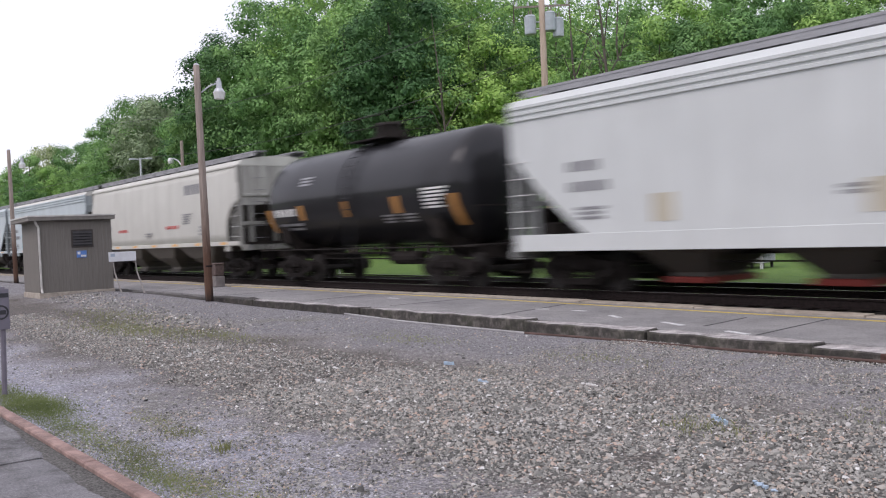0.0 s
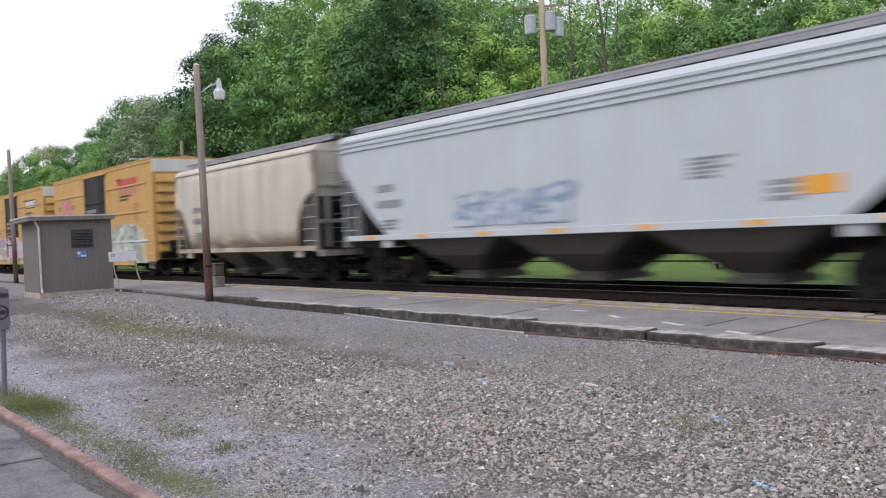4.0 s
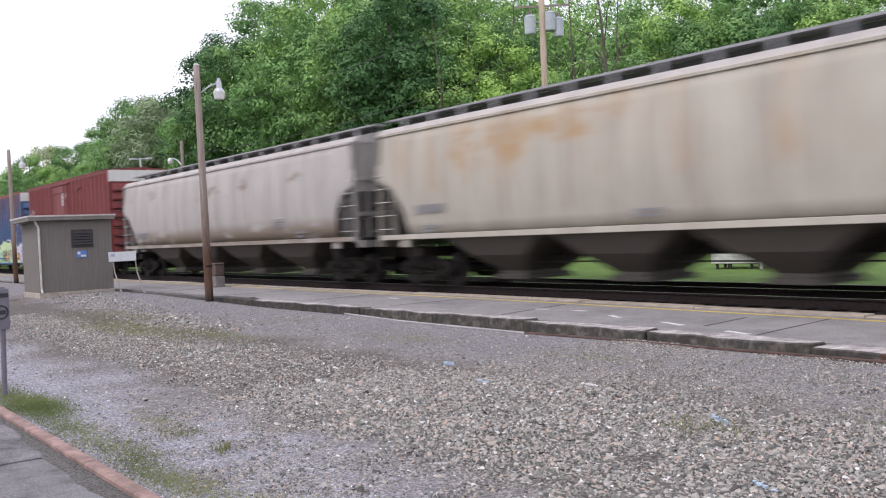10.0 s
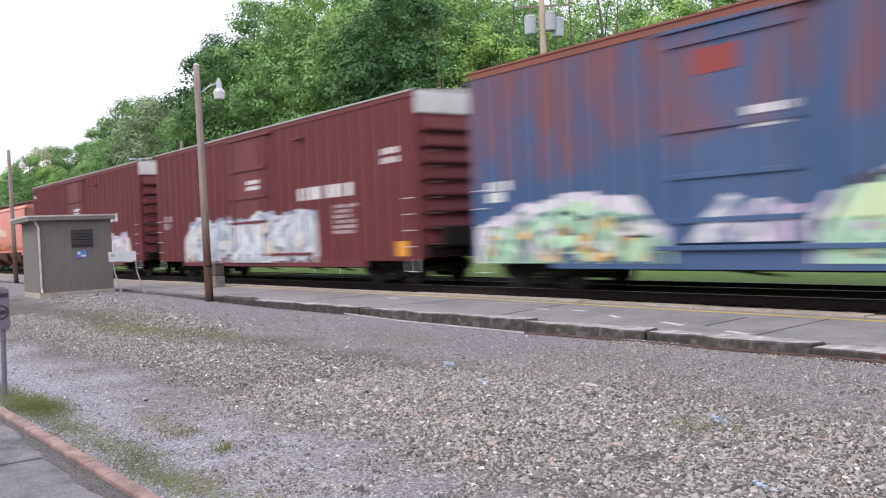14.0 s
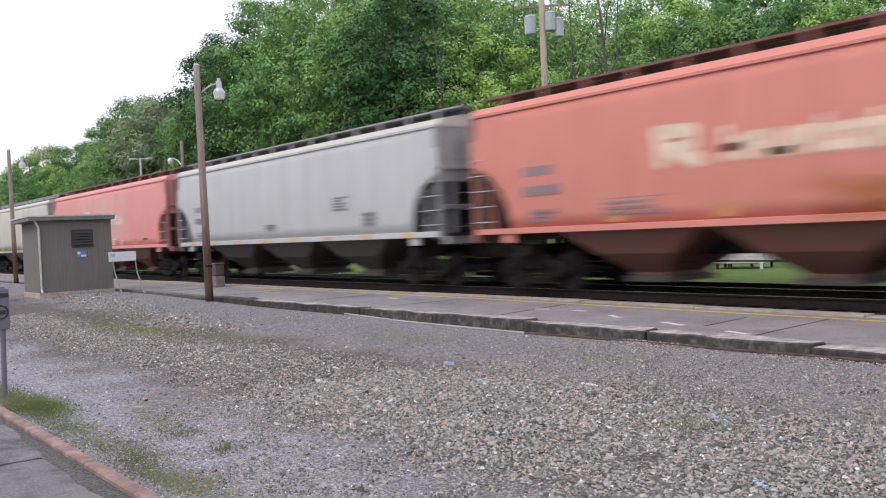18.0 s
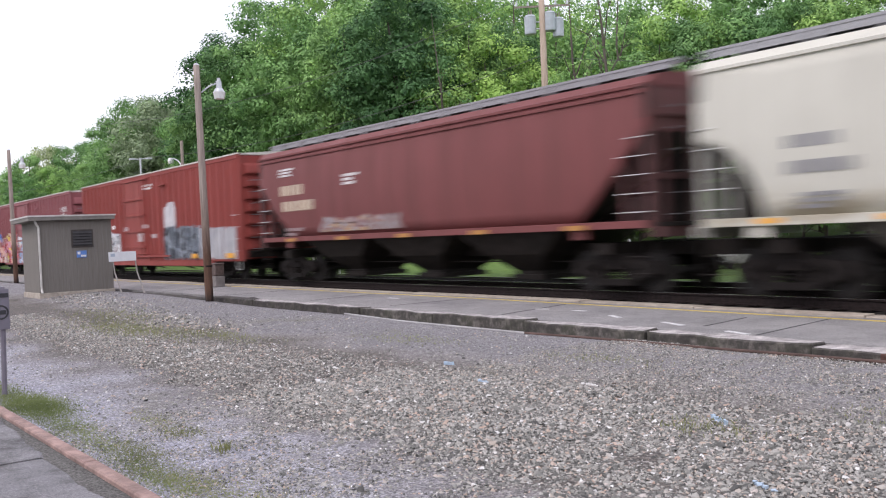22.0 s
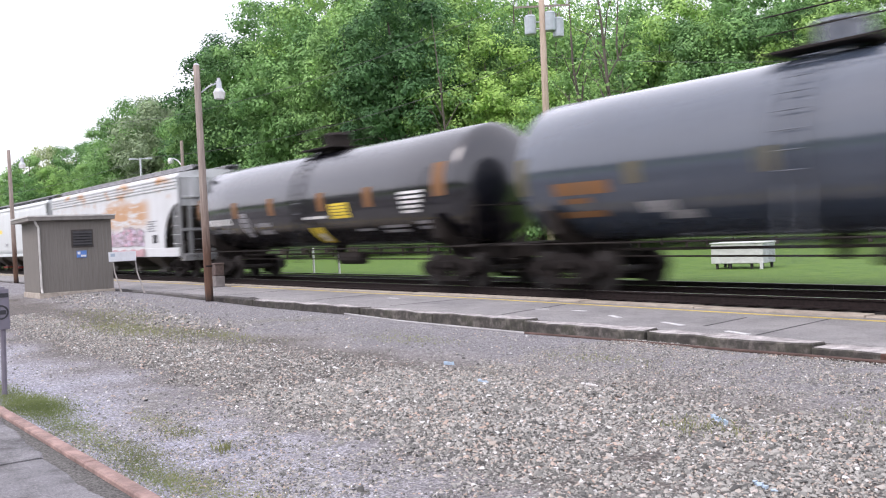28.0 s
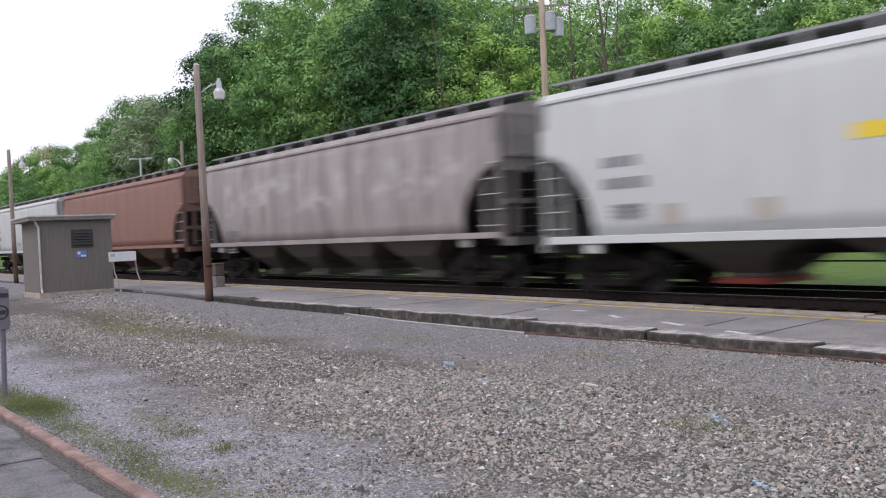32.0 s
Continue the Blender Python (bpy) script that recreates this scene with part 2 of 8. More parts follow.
def grass_material():
    m, n, l, b = material("mown_grass", 0.9)
    w = coords(n, l)
    f = noise_tex(n, l, w, 30, 5, 0.7)
    c = ramp(n, l, f, [(0.30, (0.035, 0.09, 0.012)), (0.70, (0.15, 0.27, 0.04))])
    p = noise_tex(n, l, w, 1.6, 6, 0.7)
    c = mix(n, l, 1.0, c, ramp(n, l, p, [(0.3, (0.6, 0.72, 0.6)), (0.7, (1.3, 1.12, 1.0))]), "MULTIPLY")
    l.new(c, b.inputs["Base Color"])
    bump(n, l, b, f, 0.8, 0.04)
    return m


STONE = ground_material()
# ballast: oil stains plus the shadow under the train put into its colour
OILY_SHADED = plain("oily_shaded_ballast", (0.012, 0.010, 0.009), 0.9, 0, 0.5, 25, 0.8)
ASPHALT = asphalt_material("platform_asphalt", (0.255, 0.247, 0.245), 0.25)
PATH_TAR = asphalt_material("path_asphalt", (0.185, 0.182, 0.190), 0.9)
GRASS = grass_material()


def concrete_material(name, col, moss=0.3, contrast=1.0):
    m, n, l, b = material(name, 0.9)
    w = coords(n, l)
    f = noise_tex(n, l, w, 5, 8, 0.7)
    c = ramp(n, l, f, [(0.30, shade(col, 0.6 / contrast)), (0.52, col), (0.72, shade(col, 1.25 * contrast))])
    g = ramp(n, l, noise_tex(n, l, w, 1.4, 6, 0.7), [(0.52, (0, 0, 0)), (0.7, (moss,) * 3)])
    c = mix(n, l, g, c, (0.06, 0.065, 0.035))
    l.new(c, b.inputs["Base Color"])
    bump(n, l, b, noise_tex(n, l, w, 40, 6, 0.7), 0.6, 0.012)
    return m


KERB = concrete_material("weathered_kerb", (0.064, 0.058, 0.051), 0.4, 2.5)
KERB_DARK = concrete_material("dark_kerb", (0.045, 0.04, 0.036), 0.3, 1.8)
KERB_RED = concrete_material("red_stained_kerb", (0.085, 0.036, 0.028), 0.35, 1.5)
KERB_TOP = concrete_material("pale_kerb_top", (0.36, 0.335, 0.325), 0.25, 1.5)
BASE_CONC = concrete_material("footing_concrete", (0.42, 0.37, 0.31), 0.2)


def height(x, y):
    """The lie of the land: gravel yard, a shelf behind the platform kerb, ballast, then lawn rising to the wood."""
    g = -0.30
    if y > 6:
        g += 0.065 * min(1.0, (y - 6) / 3.6)
        g -= 0.040 * min(1.0, max(0.0, (x + 17) / 11)) * min(1.0, max(0.0, (y - 6.8) / 2.6))
    if x < -20 and y > 4:                      # a low bank of stone before the shed and the pole
        g += 0.14 * min(1.0, (-20 - x) / 8) * math.exp(-((y - 8.8) / 2.2) ** 2)
    if 10.0 < y <= 13.6:
        g = -0.42
    elif 13.6 < y <= 17.3:
        g = -0.36
    elif y > 17.3:
        g = -0.03 - 0.05 * min(1.0, (y - 17.3) / 3.0) + 0.008 * (y - 17.3)
        if y > 40:
            g += 0.10 * min(y - 40, 60)
    return g


def build_ground():
    def axis(lo, hi, fine0, fine1, step):
        a = list(np.arange(fine0, fine1 + 1e-6, step))
        s, c = step, fine0
        left = []
        while c > lo:
            s *= 1.35
            c -= s
            left.append(c)
        s, c = step, fine1
        right = []
        while c < hi:
            s *= 1.35
            c += s
            right.append(c)
        return left[::-1] + a + right
    xs = axis(-3000, 3000, -60, 12, 0.6)
    ys = axis(-2500, 3000, -4, 24, 0.2)
    nx, ny = len(xs), len(ys)
    verts = np.empty((nx * ny, 3))
    for i, x in enumerate(xs):
        for j, y in enumerate(ys):
            z = height(x, y)
            if -60 < x < 12 and 0 < y < 9.6:
                z += 0.035 * noise.noise((x * 0.5, y * 0.5, 0)) + 0.012 * noise.noise((x * 2.3, y * 2.3, 4))
            verts[i * ny + j] = (x, y, z)
    i, j = np.meshgrid(np.arange(nx - 1), np.arange(ny - 1), indexing="ij")
    a = (i * ny + j).ravel()
    faces = np.stack([a, a + ny, a + ny + 1, a + 1], 1)
    mid = np.array([(ys[k] + ys[k + 1]) / 2 for k in range(ny - 1)])
    lawn = (mid[j.ravel()] > 17.5).astype(int)
    far = (verts[a][:, 1] < -10) | (np.abs(verts[a][:, 0]) > 90)
    lawn[far] = 1
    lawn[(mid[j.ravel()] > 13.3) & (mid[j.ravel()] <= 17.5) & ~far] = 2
    me = soup("ground", verts, faces, [STONE, GRASS, OILY_SHADED], lawn)
    me.polygons.foreach_set("use_smooth", [True] * len(me.polygons))
    tagged(new("ground", me), "crushed-stone yard and ballast with a mown lawn beyond the track", "ground", kind="structure")


build_ground()

# platform slab: asphalt between the kerb and a pale edge along the rails
PLAT_Z = -0.12


def plat_z(x):
    """The platform's height, lowered towards its near end to fit the camera's view."""
    return PLAT_Z - 0.0045 * min(26.0, max(0.0, x + 16.0))


def sloping(y0, y1, z0, z1):
    """A strip of the platform that follows its fall; z0 and z1 count from its surface."""
    bm = bmesh.new()
    rows = [[bm.verts.new((x, y, plat_z(x) + z)) for y, z in ((y0, z0), (y1, z0), (y1, z1), (y0, z1))] for x in (-140, -16, 10, 30)]
    for a, b in zip(rows, rows[1:]):
        for i in range(4):
            bm.faces.new((a[i], a[(i + 1) % 4], b[(i + 1) % 4], b[i]))
    bm.faces.new(rows[0][::-1])
    bm.faces.new(rows[-1])
    return bm


slab = solo("pavement", sloping(10.42, 13.2, -0.20, 0.0), ASPHALT, "worn grey asphalt station platform", "platform", kind="structure")
EDGE_STONE = concrete_material("platform_edge_concrete", (0.36, 0.31, 0.25), 0.25)
edge = thing("platform_edge", "pale crumbling concrete edge of the platform along the rails", "platform edge", kind="structure")
rng = random.Random(11)
x = -96.0
while x < 20:
    ln = rng.uniform(2.6, 3.4)
    part("edge_stone", block(x, x + ln - 0.02, 13.2, 13.56 + rng.uniform(-0.02, 0.02), -0.42, plat_z(x) + 0.012 + rng.uniform(-0.008, 0.012), 0.012), EDGE_STONE, edge)
    x += ln
YELLOW_LINE = asphalt_material("worn_yellow_line", (0.62, 0.47, 0.08))
solo("yellow_line", sloping(12.86, 12.95, -0.02, 0.004), YELLOW_LINE, "worn yellow safety line painted along the platform", "painted line", kind="structure")

SEAM = plain("tar_seam", (0.05, 0.05, 0.052), 0.8, 0, 0.3, 9)
for x, ln, a in ((-7.4, 2.3, 6.5), (-8.57, 1.3, 8), (-12.8, 2.1, 13), (-16.2, 1.9, -5), (-19.8, 2.0, 6), (-24.4, 2.3, 2), (-29.0, 2.5, 0)):
    solo("asphalt_seam", block(-0.014, 0.014, -ln / 2, ln / 2, -0.01, 0.004), SEAM, "dark tarred seam across the asphalt", "seam", at=pose(x, 11.75, plat_z(x), 0, 0, a), kind="structure")

kerb = thing("kerb", "weathered mossy kerb stones along the front of the platform", "kerb", kind="structure")
x = -16.35 - 2.55 * 17
while x < 14:
    ln = 2.55
    if x < -26:
        top = PLAT_Z - 0.05
    else:
        top = plat_z(x + 1.3) + 0.015
    bm = block(0, ln - 0.025, -0.17, 0.17, -0.36, 0, 0.02)
    for cut in range(3):
        bmesh.ops.subdivide_edges(bm, edges=[e for e in bm.edges if abs(e.verts[0].co.x - e.verts[1].co.x) > 0.4], cuts=2)
    for v in bm.verts:
        q = noise.noise((v.co.x * 2.1 + x * 3.3, v.co.y * 4, v.co.z * 3))
        v.co += Vector((0, 0.022 * q, 0.020 * noise.noise((v.co.x * 3.0 + x, 9, v.co.y * 3)) + 0.016 * noise.noise((v.co.x * 9.0 + x, 4, v.co.y * 9)) if v.co.z > -0.1 else 0))
    bm.normal_update()
    # level faces take the top material, the others the face material
    for f in bm.faces:
        f.material_index = 1 if abs(f.normal.z) > 0.8 else 2 if x > -6.6 and f.calc_center_median().x + x > -5.3 else 0
    o = part("kerb_stone", bm, [KERB_DARK if x < -17 else KERB, KERB_DARK if x < -24 else KERB_TOP, KERB_RED], kerb,
             at=pose(x, 10.24 + rng.uniform(-0.025, 0.025), top + rng.uniform(-0.02, 0.015), 0, rng.uniform(-0.25, 0.25), rng.uniform(-0.35, 0.35)))
    x += ln


# the track: rails, sleepers, plates
def build_track():
    rail = thing("railway_track", "two polished steel rails on dark timber sleepers in ballast", "track", kind="structure")
    prof = [(-0.075, -0.18), (0.075, -0.18), (0.075, -0.168), (0.012, -0.15), (0.010, -0.045), (0.036, -0.035), (0.037, -0.008), (0.030, -0.002),
            (-0.030, -0.002), (-0.037, -0.008), (-0.036, -0.035), (-0.010, -0.045), (-0.012, -0.15), (-0.075, -0.168)]
    for s in (-1, 1):
        bm = bmesh.new()
        prism(bm, [(TRACK + s * 0.7525 + p[0], p[1]) for p in prof], "x", -260, 160)
        r = part("rail", bm, RAIL_WEB, rail)
        part("rail_head", block(-260, 160, TRACK + s * 0.7525 - 0.031, TRACK + s * 0.7525 + 0.031, -0.006, 0.0), RAIL_HEAD, r, "bright worn running surface")
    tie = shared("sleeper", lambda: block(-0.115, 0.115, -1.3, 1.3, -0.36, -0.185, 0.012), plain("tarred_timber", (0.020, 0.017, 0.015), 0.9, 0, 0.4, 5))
    plate = shared("tie_plate", lambda: block(-0.09, 0.09, -0.14, 0.14, -0.19, -0.165, 0.004), RAIL_WEB)
    for k in range(150):
        part("sleeper", tie, None, rail, at=(-70 + k * 0.53, TRACK, 0))
    for k in range(90):
        for s in (-1, 1):
            part("tie_plate", plate, None, rail, at=(-38 + k * 0.53, TRACK + s * 0.7525, 0))


build_track()

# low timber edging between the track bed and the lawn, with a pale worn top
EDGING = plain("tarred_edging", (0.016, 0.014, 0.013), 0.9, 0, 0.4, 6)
EDGING_TOP = plain("worn_edging_top", (0.40, 0.38, 0.36), 0.8, 0, 0.3, 4)
lawn_edge = thing("lawn_edging", "low black timber edging with a pale worn top along the lawn", "edging", kind="structure")
for k in range(36):
    a = -118.0 + k * 4.0
    y = 17.22 - 0.02 * (a + 9) if a < -9 else 17.22
    b = part("edging_board", block(0, 3.985, 0, 0.11, -0.46, 0.0, 0.006), EDGING, lawn_edge, at=pose(a, y, 0.0, 0, 0, -1.1 if a < -9 else 0))
    part("board_top", block(0.01, 3.97, 0.004, 0.05, 0.001, 0.008), EDGING_TOP, b, "pale worn top")

# ---------------------------------------------------------------- railway cars: running gear
WHEEL_R = 0.42


def build_wheelset():
    bm = bmesh.new()
    tube(bm, (0, -1.08, 0), (0, 1.08, 0), 0.085, seg=10)
    for s in (-1, 1):
        y = s * 0.755
        tube(bm, (0, y - s * 0.045, 0), (0, y - s * 0.015, 0), WHEEL_R + 0.026, WHEEL_R + 0.024, seg=24)
        tube(bm, (0, y - s * 0.015, 0), (0, y + s * 0.065, 0), WHEEL_R, WHEEL_R - 0.006, seg=24)
        tube(bm, (0, y + s * 0.065, 0), (0, y + s * 0.10, 0), 0.17, 0.13, seg=12)
        for k in range(5):
            a = k * math.tau / 5
            tube(bm, (0.25 * math.cos(a), y + s * 0.064, 0.25 * math.sin(a)), (0.25 * math.cos(a), y + s * 0.075, 0.25 * math.sin(a)), 0.05, seg=8)
    return bm


def build_side_frame():
    bm = bmesh.new()
    top = [(-1.17, 0.50), (-1.10, 0.63), (-0.62, 0.67), (-0.36, 0.80), (0.36, 0.80), (0.62, 0.67), (1.10, 0.63), (1.17, 0.50),
           (1.12, 0.36), (1.02, 0.42), (0.74, 0.42), (0.44, 0.60), (-0.44, 0.60), (-0.74, 0.42), (-1.02, 0.42), (-1.12, 0.36)]
    prism(bm, top, "y", -0.08, 0.08)
    for s in (-1, 1):
        prism(bm, [(s * 0.86, 0.44), (s * 0.62, 0.46), (s * 0.32, 0.22), (s * 0.46, 0.15)], "y", -0.07, 0.07)
        prism(bm, [(s * 0.40, 0.20), (s * 0.27, 0.20), (s * 0.27, 0.62), (s * 0.40, 0.62)], "y", -0.075, 0.075)
        tube(bm, (s * 0.89, -0.13, WHEEL_R), (s * 0.89, 0.13, WHEEL_R), 0.125, 0.12, seg=12)
    prism(bm, [(-0.46, 0.145), (0.46, 0.145), (0.38, 0.27), (-0.38, 0.27)], "y", -0.12, 0.12)
    return bm


def build_spring():
    bm = bmesh.new()
    sweep(bm, [(0.06 * math.cos(k * 0.7), 0.06 * math.sin(k * 0.7), 0.28 + 0.30 * k / 36) for k in range(37)], 0.02, 4)
    return bm


WHEELSETS = {-1: [], 1: []}


def add_truck(car, x):
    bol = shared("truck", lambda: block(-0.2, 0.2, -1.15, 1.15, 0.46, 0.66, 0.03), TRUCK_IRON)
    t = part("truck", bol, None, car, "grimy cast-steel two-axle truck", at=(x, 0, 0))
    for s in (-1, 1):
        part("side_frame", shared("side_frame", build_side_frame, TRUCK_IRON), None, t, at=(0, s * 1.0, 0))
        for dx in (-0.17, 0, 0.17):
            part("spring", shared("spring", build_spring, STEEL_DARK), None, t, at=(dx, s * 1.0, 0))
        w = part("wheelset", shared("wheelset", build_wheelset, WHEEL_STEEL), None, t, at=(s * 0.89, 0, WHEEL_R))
        WHEELSETS[s].append(w)


def add_coupler(car, x_end, reach):
    """reach: +1 or -1, the way it points."""
    def build():
        bm = bmesh.new()
        quad_box(bm, -0.55, 0.28, -0.07, 0.07, 0.80, 0.96)
        prism(bm, [(0.20, -0.17), (0.42, -0.20), (0.52, -0.05), (0.45, 0.05), (0.52, 0.20), (0.22, 0.17)], "z", 0.72, 1.02)
        return bm
    part("coupler", shared("coupler", build, STEEL_DARK), None, car, "rusty knuckle coupler", at=pose(x_end, 0, 0, 0, 0, 0 if reach > 0 else 180))
    def hose():
        bm = bmesh.new()
        tube(bm, (0.1, 0.3, 0.85), (0.3, 0.3, 0.6), 0.03)
        tube(bm, (0.3, 0.3, 0.6), (0.5, 0.2, 0.45), 0.03)
        return bm
    part("air_hose", shared("air_hose", hose, STEEL_DARK), None, car, at=pose(x_end, 0, 0, 0, 0, 0 if reach > 0 else 180))


# ---------------------------------------------------------------- markings and spray paint on car sides
SPRAY = {}


def spray(col):
    if col not in SPRAY:
        SPRAY[col] = plain("spray_paint", col, 0.55, 0, 0.22, 3, 0.05)
    return SPRAY[col]


W_, K_, GR, DG = (0.70, 0.70, 0.70), (0.02, 0.02, 0.025), (0.40, 0.40, 0.42), (0.10, 0.11, 0.13)
MINT, TEAL, SKY, CYAN = (0.42, 0.68, 0.45), (0.06, 0.40, 0.36), (0.16, 0.42, 0.68), (0.10, 0.50, 0.55)
PINK, PURP, GREEN = (0.66, 0.36, 0.46), (0.30, 0.14, 0.38), (0.04, 0.30, 0.10)
ORNG, RED_, YELL, CREAM, BLUE_ = (0.75, 0.28, 0.05), (0.60, 0.06, 0.05), (0.78, 0.62, 0.10), (0.62, 0.56, 0.44), (0.08, 0.18, 0.45)
LILAC, PALE, SAGE = (0.58, 0.48, 0.60), (0.58, 0.64, 0.68), (0.40, 0.46, 0.38)


def add_shape(bm, side_y, xs, lo, hi, lift, index):
    """A painted patch between two heights along x, lying on the side of a car."""
    prev = None
    for x in xs:
        a, b = lo(x), hi(x)
        if b - a < 0.01:
            prev = None
            continue
        y = side_y(x) - lift
        cur = (bm.verts.new((x, y, a)), bm.verts.new((x, y, b)))
        if prev:
            f = bm.faces.new((prev[0], cur[0], cur[1], prev[1]))
            f.material_index = index
        prev = cur


def spray_mix(cols, seed):
    """Blended sprays: colours that run into one another in upright, wavering bands."""
    m, n, l, b = material("spray_blend", 0.55)
    c = coords(n, l, (1.0, 1.0, 0.55))
    t = n.new("ShaderNodeTexNoise")
    t.inputs["Scale"].default_value, t.inputs["Detail"].default_value = 1.5, 2.5
    t.inputs["Distortion"].default_value = 1.2
    off = n.new("ShaderNodeVectorMath")
    off.inputs[1].default_value = (seed * 3.7, 0, seed * 1.3)
    l.new(c, off.inputs[0])
    l.new(off.outputs[0], t.inputs["Vector"])
    k = len(cols)
    stops = []
    for i, col in enumerate(cols):
        a = 0.33 + 0.34 * i / k
        stops += [(a + 0.03, col), (a + 0.34 / k - 0.01, col)]
    base = ramp(n, l, t.outputs["Fac"], stops)
    grime = noise_tex(n, l, coords(n, l, (2, 2, 0.4)), 3, 5)
    base = mix(n, l, ramp(n, l, grime, [(0.5, (0, 0, 0)), (0.8, (0.35,) * 3)]), base, (0.12, 0.10, 0.09))
    l.new(base, b.inputs["Base Color"])
    return m


# strokes of invented letter-like shapes in a unit box
STROKES = (((0.1, 0.0, 0.35, 1.0), (0.35, 1.0, 0.9, 0.85), (0.25, 0.5, 0.75, 0.45)),
           ((0.85, 0.95, 0.2, 0.8), (0.2, 0.8, 0.3, 0.5), (0.3, 0.5, 0.85, 0.4), (0.85, 0.4, 0.7, 0.05), (0.7, 0.05, 0.1, 0.1)),
           ((0.1, 0.0, 0.15, 1.0), (0.15, 0.95, 0.8, 0.1), (0.8, 0.0, 0.9, 1.0)),
           ((0.05, 0.0, 0.5, 1.0), (0.5, 1.0, 0.95, 0.0), (0.25, 0.35, 0.8, 0.3)),
           ((0.15, 0.0, 0.2, 1.0), (0.2, 0.55, 0.9, 1.0), (0.3, 0.6, 0.95, 0.0)),
           ((0.5, 0.0, 0.45, 0.95), (0.05, 0.9, 0.95, 1.0), (0.3, 0.1, 0.8, 0.0)),
           ((0.2, 1.0, 0.1, 0.2), (0.1, 0.2, 0.5, 0.0), (0.5, 0.0, 0.9, 0.3), (0.9, 0.3, 0.85, 1.0)))


def add_stroke(bm, side_y, x0, z0, x1, z1, half, lift, index, floor, grid):
    """A thick stroke with round ends, laid on the side in upright slices."""
    d = Vector((x1 - x0, z1 - z0))
    if d.length < 0.02:
        return
    d.normalize()
    turn = math.atan2(d.x, -d.y)
    poly = [Vector((cx + half * math.cos(turn + t - k * math.pi / 5), cz + half * math.sin(turn + t - k * math.pi / 5)))
            for cx, cz, t in ((x1, z1, 0.0), (x0, z0, math.pi)) for k in range(6)]
    lo_x, hi_x = min(p.x for p in poly), max(p.x for p in poly)

    def span(x):
        zs = []
        for p, q in zip(poly, poly[1:] + poly[:1]):
            if min(p.x, q.x) - 1e-9 <= x <= max(p.x, q.x) + 1e-9:
                if abs(q.x - p.x) < 1e-6:
                    zs += [p.y, q.y]
                else:
                    zs.append(p.y + (q.y - p.y) * (x - p.x) / (q.x - p.x))
        return (min(zs), max(zs)) if zs else (0, 0)
    xs = sorted(list(np.linspace(lo_x + 1e-4, hi_x - 1e-4, max(5, int((hi_x - lo_x) / 0.09)))) + [p.x for p in poly] + [g for g in grid if lo_x < g < hi_x])
    xs = [min(max(x, lo_x + 1e-4), hi_x - 1e-4) for x in xs]
    add_shape(bm, side_y, xs, lambda x: max(floor, span(x)[0]), lambda x: max(floor, span(x)[1]), lift, index)


def add_graffiti(car, side_y, x0, x1, z0, z1, letters, outline, fill, touches, seed, label, grid=(), cloud=True):
    """A sprayed piece: a ragged cloud, letter-like strokes with outlines, and small flashes of colour."""
    r = random.Random(seed)
    mats = [spray(outline), spray_mix([fill, *touches[:3]], seed), *[spray(c) for c in touches], spray_mix([fill, outline, fill, touches[0], fill, touches[1]], seed + 5), spray(fill)]
    cloud_i, fill_i = len(mats) - 2, len(mats) - 1
    bm = bmesh.new()
    w, hh = (x1 - x0) / letters, z1 - z0

    def wobble(x, k):
        return noise.noise((x * 1.6, seed * 2.1 + k, 0)) * 0.6 + noise.noise((x * 5.0, seed * 1.7 + k, 3)) * 0.3
    if cloud:
        xs = sorted(list(np.arange(x0 - 0.1, x1 + 0.1, 0.07)) + [g for g in grid if x0 - 0.1 < g < x1 + 0.1])
        def end(x):
            return min(1.0, max(0.0, (x - x0 + 0.1) / 0.35), max(0.0, (x1 + 0.1 - x) / 0.35))
        add_shape(bm, side_y, xs, lambda x: z0 + hh * 0.12 * max(0, wobble(x, 1)), lambda x: z0 + (hh * (0.80 + 0.28 * wobble(x, 2))) * end(x) ** 0.5, 0.004, cloud_i)
    for k in range(letters):
        form = r.choice(STROKES)
        cx, lw = x0 + k * w + w * r.uniform(-0.08, 0.08), w * r.uniform(0.85, 1.15)
        bz, lh = z0 + hh * r.uniform(0.0, 0.08), hh * r.uniform(0.78, 1.0)
        lean = r.uniform(-0.12, 0.2) * w
        half = min(w, hh) * r.uniform(0.13, 0.19)
        segs = []
        for ax, az, bx, bz2 in form:
            j = lambda: r.uniform(-0.08, 0.08)
            segs.append((cx + lw * (ax + j()) + lean * az, bz + lh * (az + j()), cx + lw * (bx + j()) + lean * bz2, bz + lh * (bz2 + j())))
        for s in segs:
            add_stroke(bm, side_y, *s, half * 1.42, 0.024, 0, z0, grid)
        for i, s in enumerate(segs):
            add_stroke(bm, side_y, *s, half * 0.82, 0.026 + 0.001 * i, r.choice((1, 1, fill_i)), z0, grid)
        for q in range(r.randint(2, 5)):
            ax, az = cx + lw * r.random(), bz + lh * r.random()
            an = r.uniform(0, 3.1)
            ln = r.uniform(0.08, 0.32) * min(w, hh)
            add_stroke(bm, side_y, ax, az, ax + math.cos(an) * ln, az + math.sin(an) * ln, half * r.uniform(0.25, 0.75), 0.032 + 0.001 * q, 2 + r.randrange(len(touches)), z0, grid)
    return tagged(part("graffiti", bm, mats, car, label), kind="stuff")


